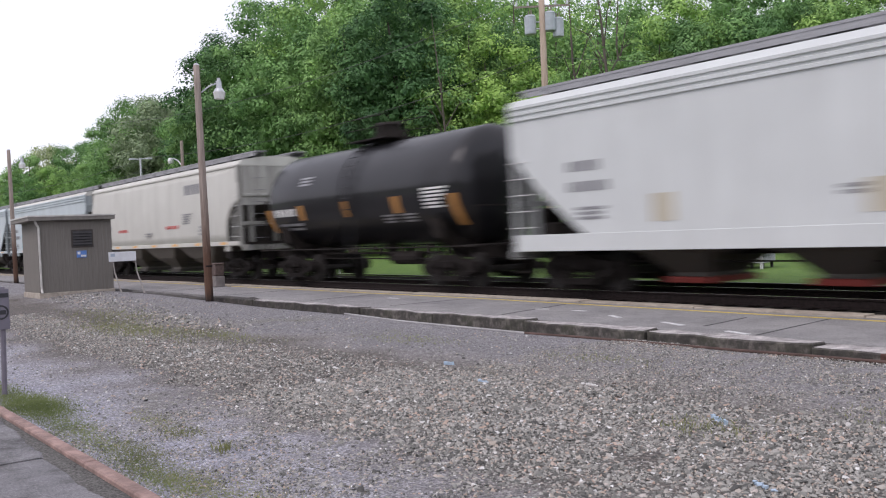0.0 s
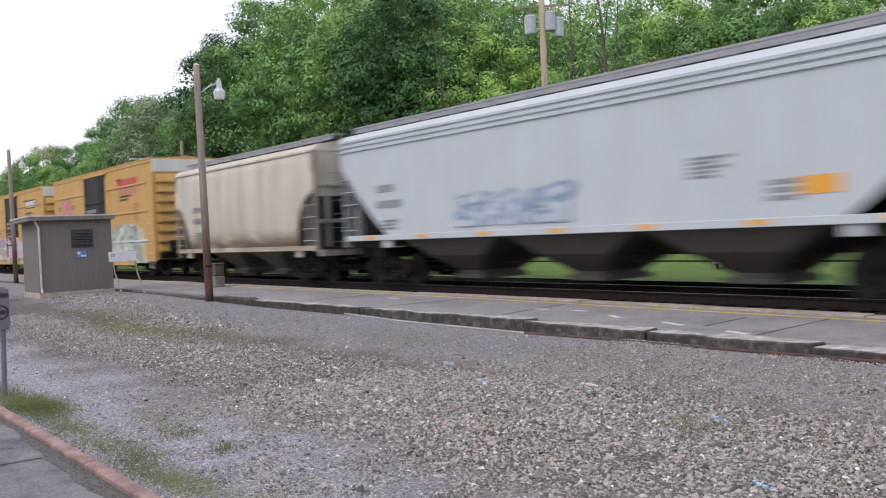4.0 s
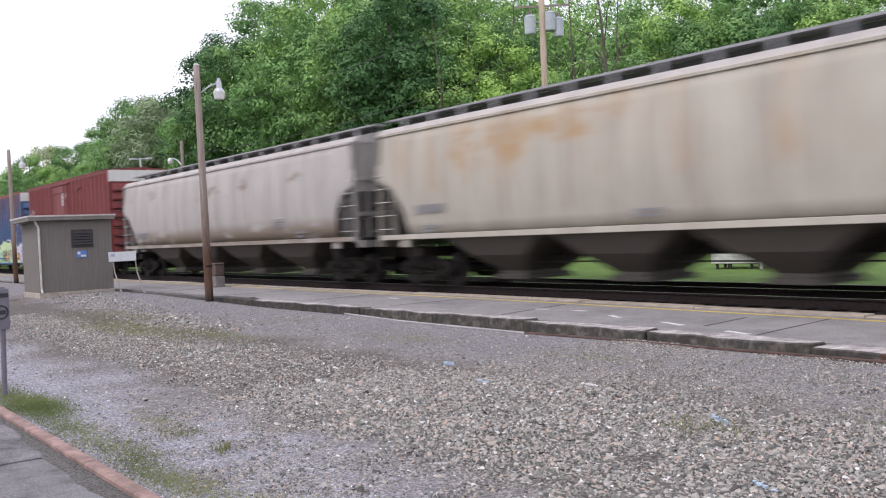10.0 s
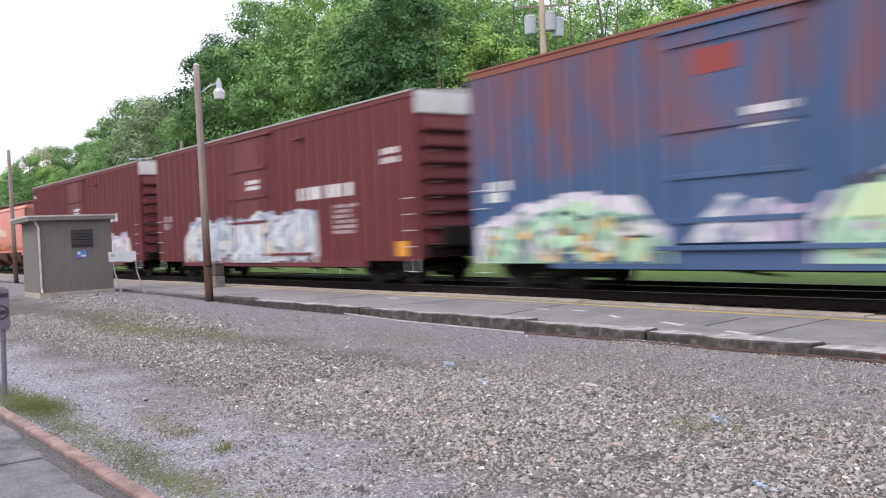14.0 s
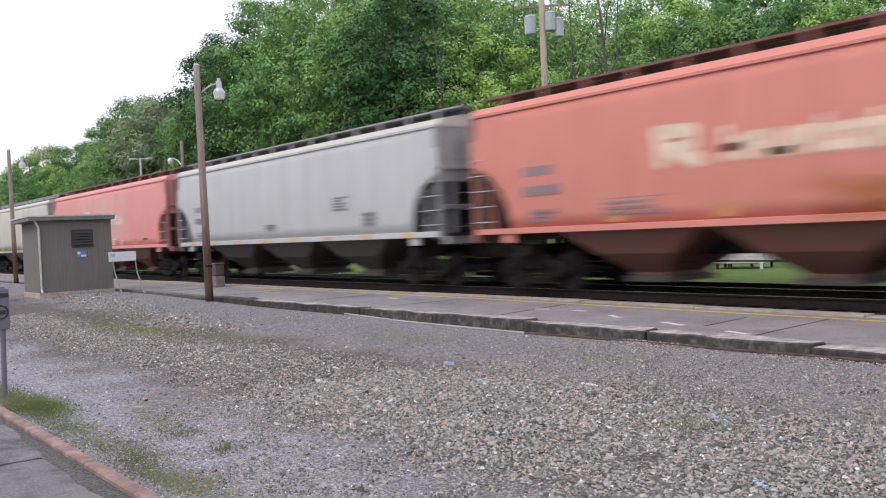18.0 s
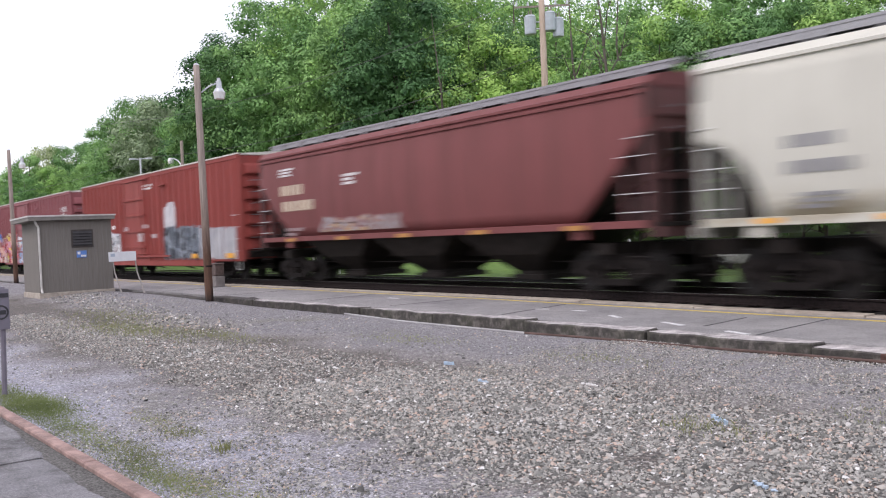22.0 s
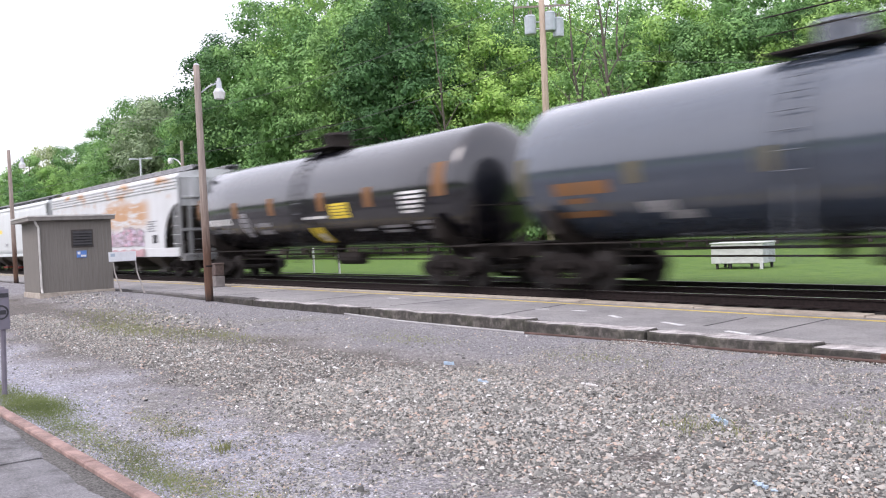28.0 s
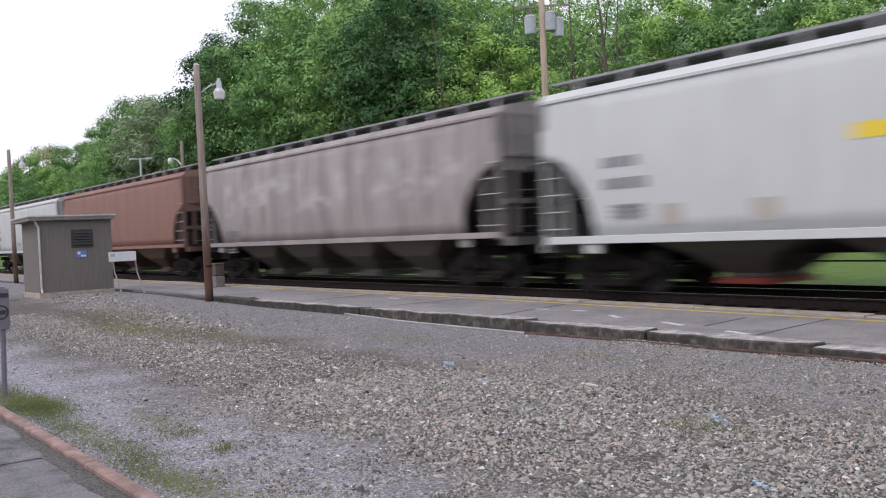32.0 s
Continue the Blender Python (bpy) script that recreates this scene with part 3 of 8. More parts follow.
def mural(car, side_y, grid, label, layers, seed=0):
    """Sprayed fields of colour with soft outlines, one over another: (material, floor, outline), the floor a height or a line of its own."""
    bm = bmesh.new()
    mats = []

    def line(pts, x):
        for (xa, za), (xb, zb) in zip(pts, pts[1:]):
            if xa <= x <= xb:
                t = (x - xa) / max(1e-6, xb - xa)
                t = t * t * (3 - 2 * t)
                return za + (zb - za) * t
        return pts[-1][1]
    for i, (mat, floor, top) in enumerate(layers):
        mats.append(mat)
        lo_x, hi_x = top[0][0], top[-1][0]
        xs = sorted(list(np.linspace(lo_x, hi_x, max(6, int((hi_x - lo_x) / 0.07)))) + [g for g in grid if lo_x < g < hi_x])

        def puff(x):
            return 0.11 * noise.noise((x * 2.6, seed + i * 3.1, 1)) + 0.07 * noise.noise((x * 7.0, seed + i, 7))
        low = (lambda x: floor) if isinstance(floor, float) else (lambda x: line(floor, x) + puff(x + 40))
        add_shape(bm, side_y, xs, low, lambda x: line(top, x) + puff(x), 0.004 + 0.0025 * i, i)
    return tagged(part("graffiti", bm, mats, car, label), kind="stuff")


def add_bars(car, side_y, x, z, w, h, rows, mat, name="stencil", fill=0.8, seed=0, gap=0.35):
    """Lettering too small or private to read: bars of its size and colour."""
    r = random.Random(seed + int(x * 100))
    bm = bmesh.new()
    step = h / rows
    for k in range(rows):
        zz = z - (k + 0.5) * step
        a = x
        end = x + w * (1 if k == 0 else r.uniform(0.6, 1.0))
        while a < end - 0.02:
            b = min(end, a + step * r.uniform(0.5, 0.8) * (1.6 if step < 0.12 else 1.0))
            pts = [a + (b - a) * q / 3 for q in range(4)]
            add_shape(bm, side_y, pts, lambda q: zz - step * (1 - gap) / 2, lambda q: zz + step * (1 - gap) / 2, 0.005, 0)
            a = b + step * 0.22
    return tagged(part(name, bm, mat, car), kind="stuff")


def add_patch(car, side_y, x0, x1, z0, z1, mat, name="placard", label="", lift=0.006, grid=()):
    bm = bmesh.new()
    xs = sorted(list(np.linspace(x0, x1, 5)) + [g for g in grid if x0 < g < x1])
    add_shape(bm, side_y, xs, lambda q: z0, lambda q: z1, lift, 0)
    return part(name, bm, mat, car, label)


def bar(a, b, r):
    bm = bmesh.new()
    tube(bm, a, b, r, seg=5)
    return bm


# ---------------------------------------------------------------- boxcars
def boxcar(spec):
    L, H, W = spec["L"], spec["H"], 3.06
    hx, hy, zs = L / 2, W / 2, 0.66
    body, dark = spec["paint"], STEEL_DARK
    car = thing("boxcar", spec["label"], "boxcar", group="cars of the freight train")
    d0, d1 = spec["door"]
    posts = []
    if spec["ribs"]:
        pw, pd = 0.13, 0.065
        span = []
        for a, b in ((-hx + 0.12, d0 - 0.12), (d1 + 0.12, hx - 0.12)):
            n = round((b - a) / 0.64)
            span += [a + (b - a) * (k + 0.5) / n for k in range(n)]
        posts = span
    grid = []
    for p in posts:
        grid += [p - 0.065, p - 0.055, p + 0.055, p + 0.065]

    def side_y(x):
        for p in posts:
            if abs(x - p) < 0.06:
                return -hy - 0.067
        if d0 <= x <= d1:
            return -hy - 0.075
        return -hy - 0.002
    for s in (-1, 1):
        part("side_wall", block(-hx, hx, *sorted((s * hy, s * (hy - 0.06))), zs + 0.02, H, 0.0), body, car)
        part("side_sill", block(-hx + 2.6, hx - 2.6, *sorted((s * (hy + 0.012), s * (hy - 0.05))), 0.51, zs + 0.16, 0.0), spec.get("sill", body), car)
        part("top_chord", block(-hx, hx, *sorted((s * (hy + 0.03), s * (hy - 0.05))), H - 0.14, H + 0.02, 0.01), spec.get("chord", body), car)
        if posts:
            def post():
                bm = bmesh.new()
                prism(bm, [(-0.065, 0), (-0.05, -0.065), (0.05, -0.065), (0.065, 0)], "z", 0.70, H - 0.145)
                return bm
            me = finish(post(), "side_post", body)
            for p in posts:
                part("side_post", me, None, car, at=pose(p, s * hy, 0, 0, 0, 0 if s < 0 else 180))
        else:
            for z in (4.08, 2.87, 1.58):
                zz = z * H / 5.05
                for a, b in ((-hx + 0.55, d0 - 0.25), (d1 + 0.25, hx - 0.75)):
                    bm = bmesh.new()
                    prism(bm, [(s * hy, zz + 0.05), (s * (hy + 0.045), zz + 0.03), (s * (hy + 0.05), zz - 0.025), (s * hy, zz - 0.025)], "x", a, b)
                    part("belt_rib", bm, spec.get("low_rib", body) if z < 2 else body, car)
            me = finish(block(-0.012, 0.012, -0.006, 0.004, 0.70, H - 0.16), "panel_seam", body)
            for k in range(1, int(L / 0.6)):
                x = -hx + k * 0.6
                if not d0 - 0.1 < x < d1 + 0.1:
                    part("panel_seam", me, None, car, at=(x, s * hy, 0))
        # sliding door with its rails, rods and stiffeners
        dm = spec["door_paint"]
        door = part("door", block(d0, d1, *sorted((s * (hy + 0.002), s * (hy + 0.07))), 0.98, H - 0.22, 0.012), dm, car, spec.get("door_label", ""))
        for z in spec.get("door_ribs", (1.7, 2.6, 3.5)):
            bm = bmesh.new()
            prism(bm, [(s * (hy + 0.07), z + 0.06), (s * (hy + 0.115), z + 0.04), (s * (hy + 0.115), z - 0.04), (s * (hy + 0.07), z - 0.04)], "x", d0 + 0.06, d1 - 0.06)
            part("door_stiffener", bm, dm, door)
        for k in (0.12, 0.88):
            bm = bmesh.new()
            tube(bm, (d0 + (d1 - d0) * k, s * (hy + 0.12), 1.02), (d0 + (d1 - d0) * k, s * (hy + 0.12), H - 0.3), 0.02, seg=6)
            part("lock_rod", bm, dm, door)
        part("door_track", block(d0 - 0.3, d1 + (d1 - d0) * 0.9, *sorted((s * (hy + 0.001), s * (hy + 0.10))), 0.86, 0.95, 0.008), dm if spec["ribs"] else body, car)
        part("door_track", block(d0 - 0.1, d1 + 0.4, *sorted((s * (hy + 0.001), s * (hy + 0.12))), H - 0.215, H - 0.15, 0.008), body, car)
        # hand-hold ladder at the right corner, with a stirrup
        for x in (hx - 0.35, -hx + 0.35):
            for k in range(4):
                bm = bmesh.new()
                tube(bm, (x - 0.22, s * (hy + 0.09), 1.05 + k * 0.42), (x + 0.22, s * (hy + 0.09), 1.05 + k * 0.42), 0.011, seg=6)
                part("grab_iron", bm, RUNG_WHITE, car)
            bm = bmesh.new()
            for dx in (-0.2, 0.2):
                tube(bm, (x + dx, s * hy, 0.72), (x + dx, s * (hy + 0.02), 0.40), 0.014, seg=6)
            tube(bm, (x - 0.2, s * (hy + 0.02), 0.40), (x + 0.2, s * (hy + 0.02), 0.40), 0.014, seg=6)
            part("stirrup", bm, RUNG_WHITE, car)
        bm = block(d1 + 1.9, d1 + 2.5, *sorted((s * (hy + 0.02), s * (hy + 0.14))), H - 0.62, H - 0.56, 0.01)
        part("door_stop", bm, body, car)
    # corrugated ends
    for s in (-1, 1):
        part("end_wall", block(*sorted((s * hx, s * (hx - 0.06))), -hy + 0.07, hy - 0.07, 0.75, H - 0.02), body, car)
        n = 8 if H > 4.8 else 7
        top = H - (0.62 if spec.get("band") else 0.28)
        bot = 1.05
        step = (top - bot) / n
        bm = bmesh.new()
        prof = [(0.0, step * 0.92), (0.06, step * 0.74), (0.14, step * 0.24), (0.14, step * 0.10), (0.0, 0.0)]
        a = [bm.verts.new((p[0], -hy + 0.16, p[1])) for p in prof]
        b = [bm.verts.new((p[0], hy - 0.16, p[1])) for p in prof]
        bm.faces.new(a)
        bm.faces.new(b[::-1])
        for i in range(5):
            bm.faces.new((a[i], b[i], b[(i + 1) % 5], a[(i + 1) % 5]))
        me = finish(bm, "end_rib", body)
        for k in range(n):
            part("end_rib", me, None, car, at=pose(s * hx, 0, bot + k * step, 0, 0, 0 if s > 0 else 180))
        if spec.get("band"):
            part("end_band", block(*sorted((s * (hx - 0.01), s * (hx + 0.03))), -hy + 0.01, hy - 0.01, H - 0.56, H - 0.02, 0.01), spec["band"], car, "white-painted top of the car end")
        rung = shared("end_rung", lambda: bar((0, -hy + 0.28, 0), (0, -hy + 0.70, 0), 0.012), GREY_MARK)
        for k in range(7):
            part("end_rung", rung, None, car, at=(s * (hx + 0.17), 0, 1.1 + k * 0.40))
        bm = bmesh.new()
        tube(bm, (s * (hx + 0.22), 0.55, 2.0), (s * (hx + 0.28), 0.55, 2.0), 0.28, seg=16)
        part("brake_wheel", bm, dark, car)
        part("brake_gear", block(*sorted((s * (hx + 0.14), s * (hx + 0.34))), -0.95, 0.15, 1.02, 1.55, 0.03), dark, car)
        bm = bmesh.new()
        tube(bm, (s * (hx + 0.2), -1.25, 1.0), (s * (hx + 0.2), 1.25, 1.15), 0.035, seg=6)
        tube(bm, (s * (hx + 0.2), 0.55, 1.1), (s * (hx + 0.2), 0.55, 2.0), 0.03, seg=6)
        part("brake_pipe", bm, dark, car)
        part("end_sill", block(*sorted((s * (hx - 0.3), s * (hx + 0.10))), -hy + 0.2, hy - 0.2, 0.80, 1.04, 0.01), dark, car)
        add_coupler(car, s * (hx + 0.55), s)
    # roof
    bm = bmesh.new()
    prism(bm, [(-hy - 0.02, H + 0.02), (0, H + 0.13), (hy + 0.02, H + 0.02), (hy - 0.05, H - 0.05), (-hy + 0.05, H - 0.05)], "x", -hx, hx)
    roof = part("roof", bm, spec["roof"], car)
    for s in (-1, 1):
        part("roof_edge", block(-hx, hx, *sorted((s * (hy + 0.022), s * (hy + 0.055))), H + 0.0, H + 0.05, 0.006), spec["roof"], roof)
    seam = bmesh.new()
    prism(seam, [(-hy - 0.03, H + 0.022), (0, H + 0.17), (hy + 0.03, H + 0.022), (0, H + 0.12)], "x", -0.03, 0.03)
    me = finish(seam, "roof_seam", spec["roof"])
    for k in range(1, int(L / 1.2)):
        part("roof_seam", me, None, roof, at=(-hx + k * 1.2, 0, 0))
    # underframe
    part("floor", block(-hx + 0.05, hx - 0.05, -hy + 0.06, hy - 0.06, 0.98, 1.10), dark, car)
    bm = bmesh.new()
    prism(bm, [(-hx - 0.1, 0.98), (-hx - 0.1, 0.72), (-hx + 2.9, 0.70), (-hx + 4.0, 0.40), (hx - 4.0, 0.40), (hx - 2.9, 0.70), (hx + 0.1, 0.72), (hx + 0.1, 0.98)], "y", -0.3, 0.3)
    part("centre_sill", bm, dark, car)
    bm = bmesh.new()
    tube(bm, (-1.0, -0.75, 0.72), (0.4, -0.75, 0.72), 0.2, seg=12)
    part("air_tank", bm, dark, car)
    bm = bmesh.new()
    for x in (-2.4, 0.9, 2.6):
        tube(bm, (x, -0.75, 0.55), (x + 2.2, -0.75, 0.36), 0.03, seg=6)
    part("brake_rigging", bm, dark, car)
    for x in np.linspace(-hx + 3.6, hx - 3.6, 6):
        part("crossbearer", block(x - 0.06, x + 0.06, -hy + 0.08, hy - 0.08, 0.76, 0.98), dark, car)
    tc = spec.get("trucks", hx - 1.75)
    for s in (-1, 1):
        add_truck(car, s * tc)
    if "extras" in spec:
        spec["extras"](car, side_y, grid, hx, H)
    return car


# ---------------------------------------------------------------- covered hoppers
# dark tone painted in for the shadow in the gap below the walkways
COAMING_SHADE = plain("coaming_gap_shade", (0.16, 0.16, 0.16), 0.8, 0, 0.3, 6)


def hopper(spec):
    L, W = spec["L"], 3.2
    hx, hy = L / 2, W / 2
    ze, zr = spec.get("eave", 4.06), spec.get("crown", 4.38)
    zs, sh = spec.get("sill", (1.24, 0.15))
    z1 = zs + sh
    rounded = spec.get("rounded", 0.0)
    cut, zc = spec.get("cut", (2.1, 3.05))
    body, dark = spec["paint"], STEEL_DARK
    # darker copy of the body paint for posts and beams
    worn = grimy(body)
    walk_mat = spec.get("walk", GRATING)
    car = thing("covered_hopper_car", spec["label"], "hopper car", group="cars of the freight train")

    def bulge(z):
        u = (z - z1) / (ze - z1)
        return rounded * (1 - (2 * u - 1) ** 2) - (0.22 * rounded / 0.12 if rounded else 0.0) * max(0, 0.35 - u) ** 1.5 * 0.8

    def bottom(x):
        a = abs(x)
        if a <= hx - cut:
            return z1
        q = (a - (hx - cut)) / cut
        if spec.get("arch"):
            return z1 + (zc - z1) * math.sqrt(max(0, 1 - (1 - q) ** 2))
        return z1 + (zc - z1) * min(1.0, q ** 1.15)

    def skin(x, z):
        return -(hy - rounded + bulge(z))
    side_z = [2.2]

    def side_y(x):
        return skin(x, side_z[0]) - 0.004
    xs = sorted(set([-hx, hx] + list(np.linspace(-hx + cut, hx - cut, 12)) + [s * (hx - cut + cut * q) for s in (-1, 1) for q in (0.02, 0.06, 0.12, 0.22, 0.34, 0.48, 0.62, 0.76, 0.9)]))
    nz = 9 if rounded else 3
    bm = bmesh.new()
    cols = []
    for x in xs:
        zb = bottom(x)
        zz = [zb + (ze - zb) * k / nz for k in range(nz + 1)]
        cols.append([(bm.verts.new((x, skin(x, z), z)), bm.verts.new((x, skin(x, z) + 0.05, z))) for z in zz])
    for c, d in zip(cols, cols[1:]):
        for k in range(nz):
            bm.faces.new((c[k][0], d[k][0], d[k + 1][0], c[k + 1][0]))
            bm.faces.new((c[k][1], c[k + 1][1], d[k + 1][1], d[k][1]))
        bm.faces.new((c[0][0], c[0][1], d[0][1], d[0][0]))
        bm.faces.new((c[nz][0], d[nz][0], d[nz][1], c[nz][1]))
    for c in (cols[0], cols[-1]):
        for k in range(nz):
            bm.faces.new((c[k][0], c[k + 1][0], c[k + 1][1], c[k][1]))
    side = finish(bm, "side_sheet", body, rounded > 0)
    part("side_sheet", side, None, car)
    part("side_sheet", side, None, car, at=pose(0, 0, 0, 0, 0, 180))
    # roof with a pale coved edge, then the walkways on brackets
    ye = hy - rounded
    bm = bmesh.new()
    prism(bm, [(-ye - 0.02, ze), (-ye + 0.10, ze + 0.16), (-0.75, zr - 0.04), (0, zr), (0.75, zr - 0.04), (ye - 0.10, ze + 0.16), (ye + 0.02, ze), (ye - 0.08, ze - 0.04), (-ye + 0.08, ze - 0.04)], "x", -hx - 0.02, hx + 0.02)
    part("roof", bm, spec.get("roof", body), car)
    for s in (-1, 1):
        for k in range(spec.get("ridges", 1)):
            z = ze - 0.02 - k * 0.13
            bm = bmesh.new()
            y0 = ye if not rounded else -skin(0, z)
            prism(bm, [(s * (y0 + 0.001), z + 0.05), (s * (y0 + 0.045), z + 0.03), (s * (y0 + 0.045), z - 0.03), (s * (y0 + 0.001), z - 0.035)], "x", -hx + 0.02, hx - 0.02)
            part("eave_rail", bm, body, car)
        yw = s * 0.78
        part("walkway", block(-hx - 0.25, hx + 0.25, yw - 0.2, yw + 0.2, zr + 0.115, zr + 0.15), walk_mat, car, "roof walkway")
        # strip along the coaming that carries the painted gap shadow
        part("hatch_coaming", block(-hx + 0.1, hx - 0.1, *sorted((s * 0.50, s * 0.58)), zr - 0.05, zr + 0.11), COAMING_SHADE, car)
        if spec.get("light_walk"):
            part("walkway_skirt", block(-hx - 0.2, hx + 0.2, *sorted((s * 0.975, s * 0.984)), zr - 0.02, zr + 0.105), walk_mat, car)
        part("walkway_edge", block(-hx - 0.25, hx + 0.25, *sorted((s * 0.985, s * 1.0)), zr + 0.105, zr + 0.155), walk_mat, car)
        stay = STAY_RED if "walk" in spec else walk_mat
        me = shared(("walkway_bracket", round(zr, 2), stay.name), lambda: block(-0.055, 0.055, -0.02, 0.02, zr - 0.10, zr + 0.12), stay)
        n = max(6, int(L / 1.25))
        for k in range(n):
            part("walkway_bracket", me, None, car, at=(-hx + (k + 0.5) * L / n, s * 1.02, 0))
        # side sill
        part("side_sill", block(-hx + 0.1, hx - 0.1, *sorted((s * (hy + 0.01), s * (hy - 0.14))), zs, z1, 0.008), spec.get("sill_paint", body), car)
        for q in (-1, 1):
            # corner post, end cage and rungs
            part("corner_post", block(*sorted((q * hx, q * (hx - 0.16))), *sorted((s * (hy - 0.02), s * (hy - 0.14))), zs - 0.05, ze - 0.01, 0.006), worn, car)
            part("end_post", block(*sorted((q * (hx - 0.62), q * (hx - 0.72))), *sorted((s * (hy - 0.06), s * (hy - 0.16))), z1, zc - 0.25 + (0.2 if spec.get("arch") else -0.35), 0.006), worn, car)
            for k in range(5):
                bm = bmesh.new()
                z = z1 + 0.16 + k * 0.36
                far = hx - cut * (0.85 - 0.15 * k)
                tube(bm, (q * (hx + 0.02), s * (hy + 0.02), z), (q * max(far, hx - 0.75), s * (hy + 0.02), z), 0.010, seg=5)
                part("rung", bm, RUNG_WHITE, car)
            bm = bmesh.new()
            for dx in (-0.05, -0.5):
                tube(bm, (q * (hx + dx), s * (hy - 0.03), zs), (q * (hx + dx), s * (hy - 0.03), 0.42), 0.016, seg=6)
            for z in (0.42, 0.75):
                tube(bm, (q * (hx - 0.05), s * (hy - 0.03), z), (q * (hx - 0.5), s * (hy - 0.03), z), 0.014, seg=6)
            part("stirrup", bm, STEEL_DARK, car)
            if sh < 0.25:
                part("jacking_pad", block(*sorted((q * (hx - cut - 0.1), q * (hx - cut + 0.25))), *sorted((s * (hy - 0.03), s * (hy - 0.12))), zs - 0.2, zs, 0.01), spec.get("sill_paint", body), car)
    for q in (-1, 1):
        bm = bmesh.new()
        prism(bm, [(q * (hx - 0.02), zc + 0.1), (q * (hx - 0.02), zc - 0.05), (q * (hx - cut - 1.3), zs + 0.1), (q * (hx - cut - 1.45), zs + 0.18)], "y", -hy + 0.2, hy - 0.2)
        # darker than the body: shade between the cars put into the paint
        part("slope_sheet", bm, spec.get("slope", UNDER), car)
        bm = bmesh.new()
        prism(bm, [(q * (hx - 0.12), zs + 0.101), (q * (hx - 0.12), zc - 0.16), (q * (hx - cut - 1.1), zs + 0.101)], "y", -0.02, 0.02)
        part("centre_web", bm, dark, car)
        bm = bmesh.new()
        tube(bm, (q * (hx - 0.45), -0.72, zs + 0.36), (q * (hx - 1.35), -0.72, zs + 0.36), 0.2, seg=12)
        part("air_reservoir", bm, dark, car)
        part("brake_cabinet", block(*sorted((q * (hx - 0.12), q * (hx - 0.36))), -1.02, -0.30, zs + 0.1, zs + 0.95, 0.03), dark, car)
        part("brake_valve", block(*sorted((q * (hx - 0.55), q * (hx - 0.95))), -1.15, -0.8, zs + 0.1, zs + 0.62, 0.03), dark, car)
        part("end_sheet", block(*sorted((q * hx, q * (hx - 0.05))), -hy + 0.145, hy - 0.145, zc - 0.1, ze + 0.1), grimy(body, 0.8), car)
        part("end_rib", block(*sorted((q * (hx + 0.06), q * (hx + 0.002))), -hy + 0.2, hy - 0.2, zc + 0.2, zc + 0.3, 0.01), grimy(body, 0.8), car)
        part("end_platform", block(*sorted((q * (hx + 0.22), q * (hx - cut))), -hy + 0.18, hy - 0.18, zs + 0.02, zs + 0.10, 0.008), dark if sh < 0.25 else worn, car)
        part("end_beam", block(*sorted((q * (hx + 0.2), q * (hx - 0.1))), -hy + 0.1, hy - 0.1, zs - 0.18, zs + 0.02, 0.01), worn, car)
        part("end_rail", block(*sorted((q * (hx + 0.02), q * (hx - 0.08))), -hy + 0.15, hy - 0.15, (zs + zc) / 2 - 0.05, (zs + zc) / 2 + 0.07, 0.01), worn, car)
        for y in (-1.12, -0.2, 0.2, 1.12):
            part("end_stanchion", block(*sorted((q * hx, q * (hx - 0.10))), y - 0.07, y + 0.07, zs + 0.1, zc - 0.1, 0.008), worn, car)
        for y in (-0.85, 0.85):
            for k in range(6):
                bm = bmesh.new()
                tube(bm, (q * (hx + 0.09), y - 0.22, zs + 0.25 + k * 0.42), (q * (hx + 0.09), y + 0.22, zs + 0.25 + k * 0.42), 0.011, seg=5)
                part("end_rung", bm, GREY_MARK, car)
        bm = bmesh.new()
        for y in (-0.55, 0.55):
            tube(bm, (q * (hx + 0.05), y, zs), (q * (hx + 0.05), y, zc), 0.05, seg=6)
        part("end_strut", bm, dark, car)
        bm = bmesh.new()
        tube(bm, (q * (hx + 0.2), 0.6, 2.1), (q * (hx + 0.26), 0.6, 2.1), 0.27, seg=14)
        part("brake_wheel", bm, dark, car)
        add_coupler(car, q * (hx + 0.02), q)
    # hopper bays
    n = spec["bays"]
    a, b = -hx + max(cut, 2.3) + 0.25, hx - max(cut, 2.3) - 0.25
    wbay = (b - a) / n
    zo = 0.30
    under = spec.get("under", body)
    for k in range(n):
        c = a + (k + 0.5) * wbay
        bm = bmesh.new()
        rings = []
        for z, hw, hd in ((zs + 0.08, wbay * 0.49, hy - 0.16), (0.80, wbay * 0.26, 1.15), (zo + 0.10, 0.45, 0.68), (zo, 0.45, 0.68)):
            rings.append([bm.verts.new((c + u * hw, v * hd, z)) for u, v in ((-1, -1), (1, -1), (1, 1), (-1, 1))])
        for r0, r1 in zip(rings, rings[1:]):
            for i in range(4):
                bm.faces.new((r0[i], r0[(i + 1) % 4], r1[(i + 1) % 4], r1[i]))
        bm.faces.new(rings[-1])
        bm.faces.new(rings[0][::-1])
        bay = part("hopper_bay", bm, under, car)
        part("outlet_gate", block(c - 0.54, c + 0.54, -0.78, 0.78, zo - 0.10, zo + 0.02, 0.01), spec.get("gate", dark), bay)
    part("centre_sill", block(-hx - 0.1, hx + 0.1, -0.28, 0.28, 0.74, 1.0), dark, car)
    part("cross_rod", block(-hx + 2, hx - 2, -0.62, -0.58, 0.60, 0.63), dark, car)
    tc = spec.get("trucks", hx - 1.45)
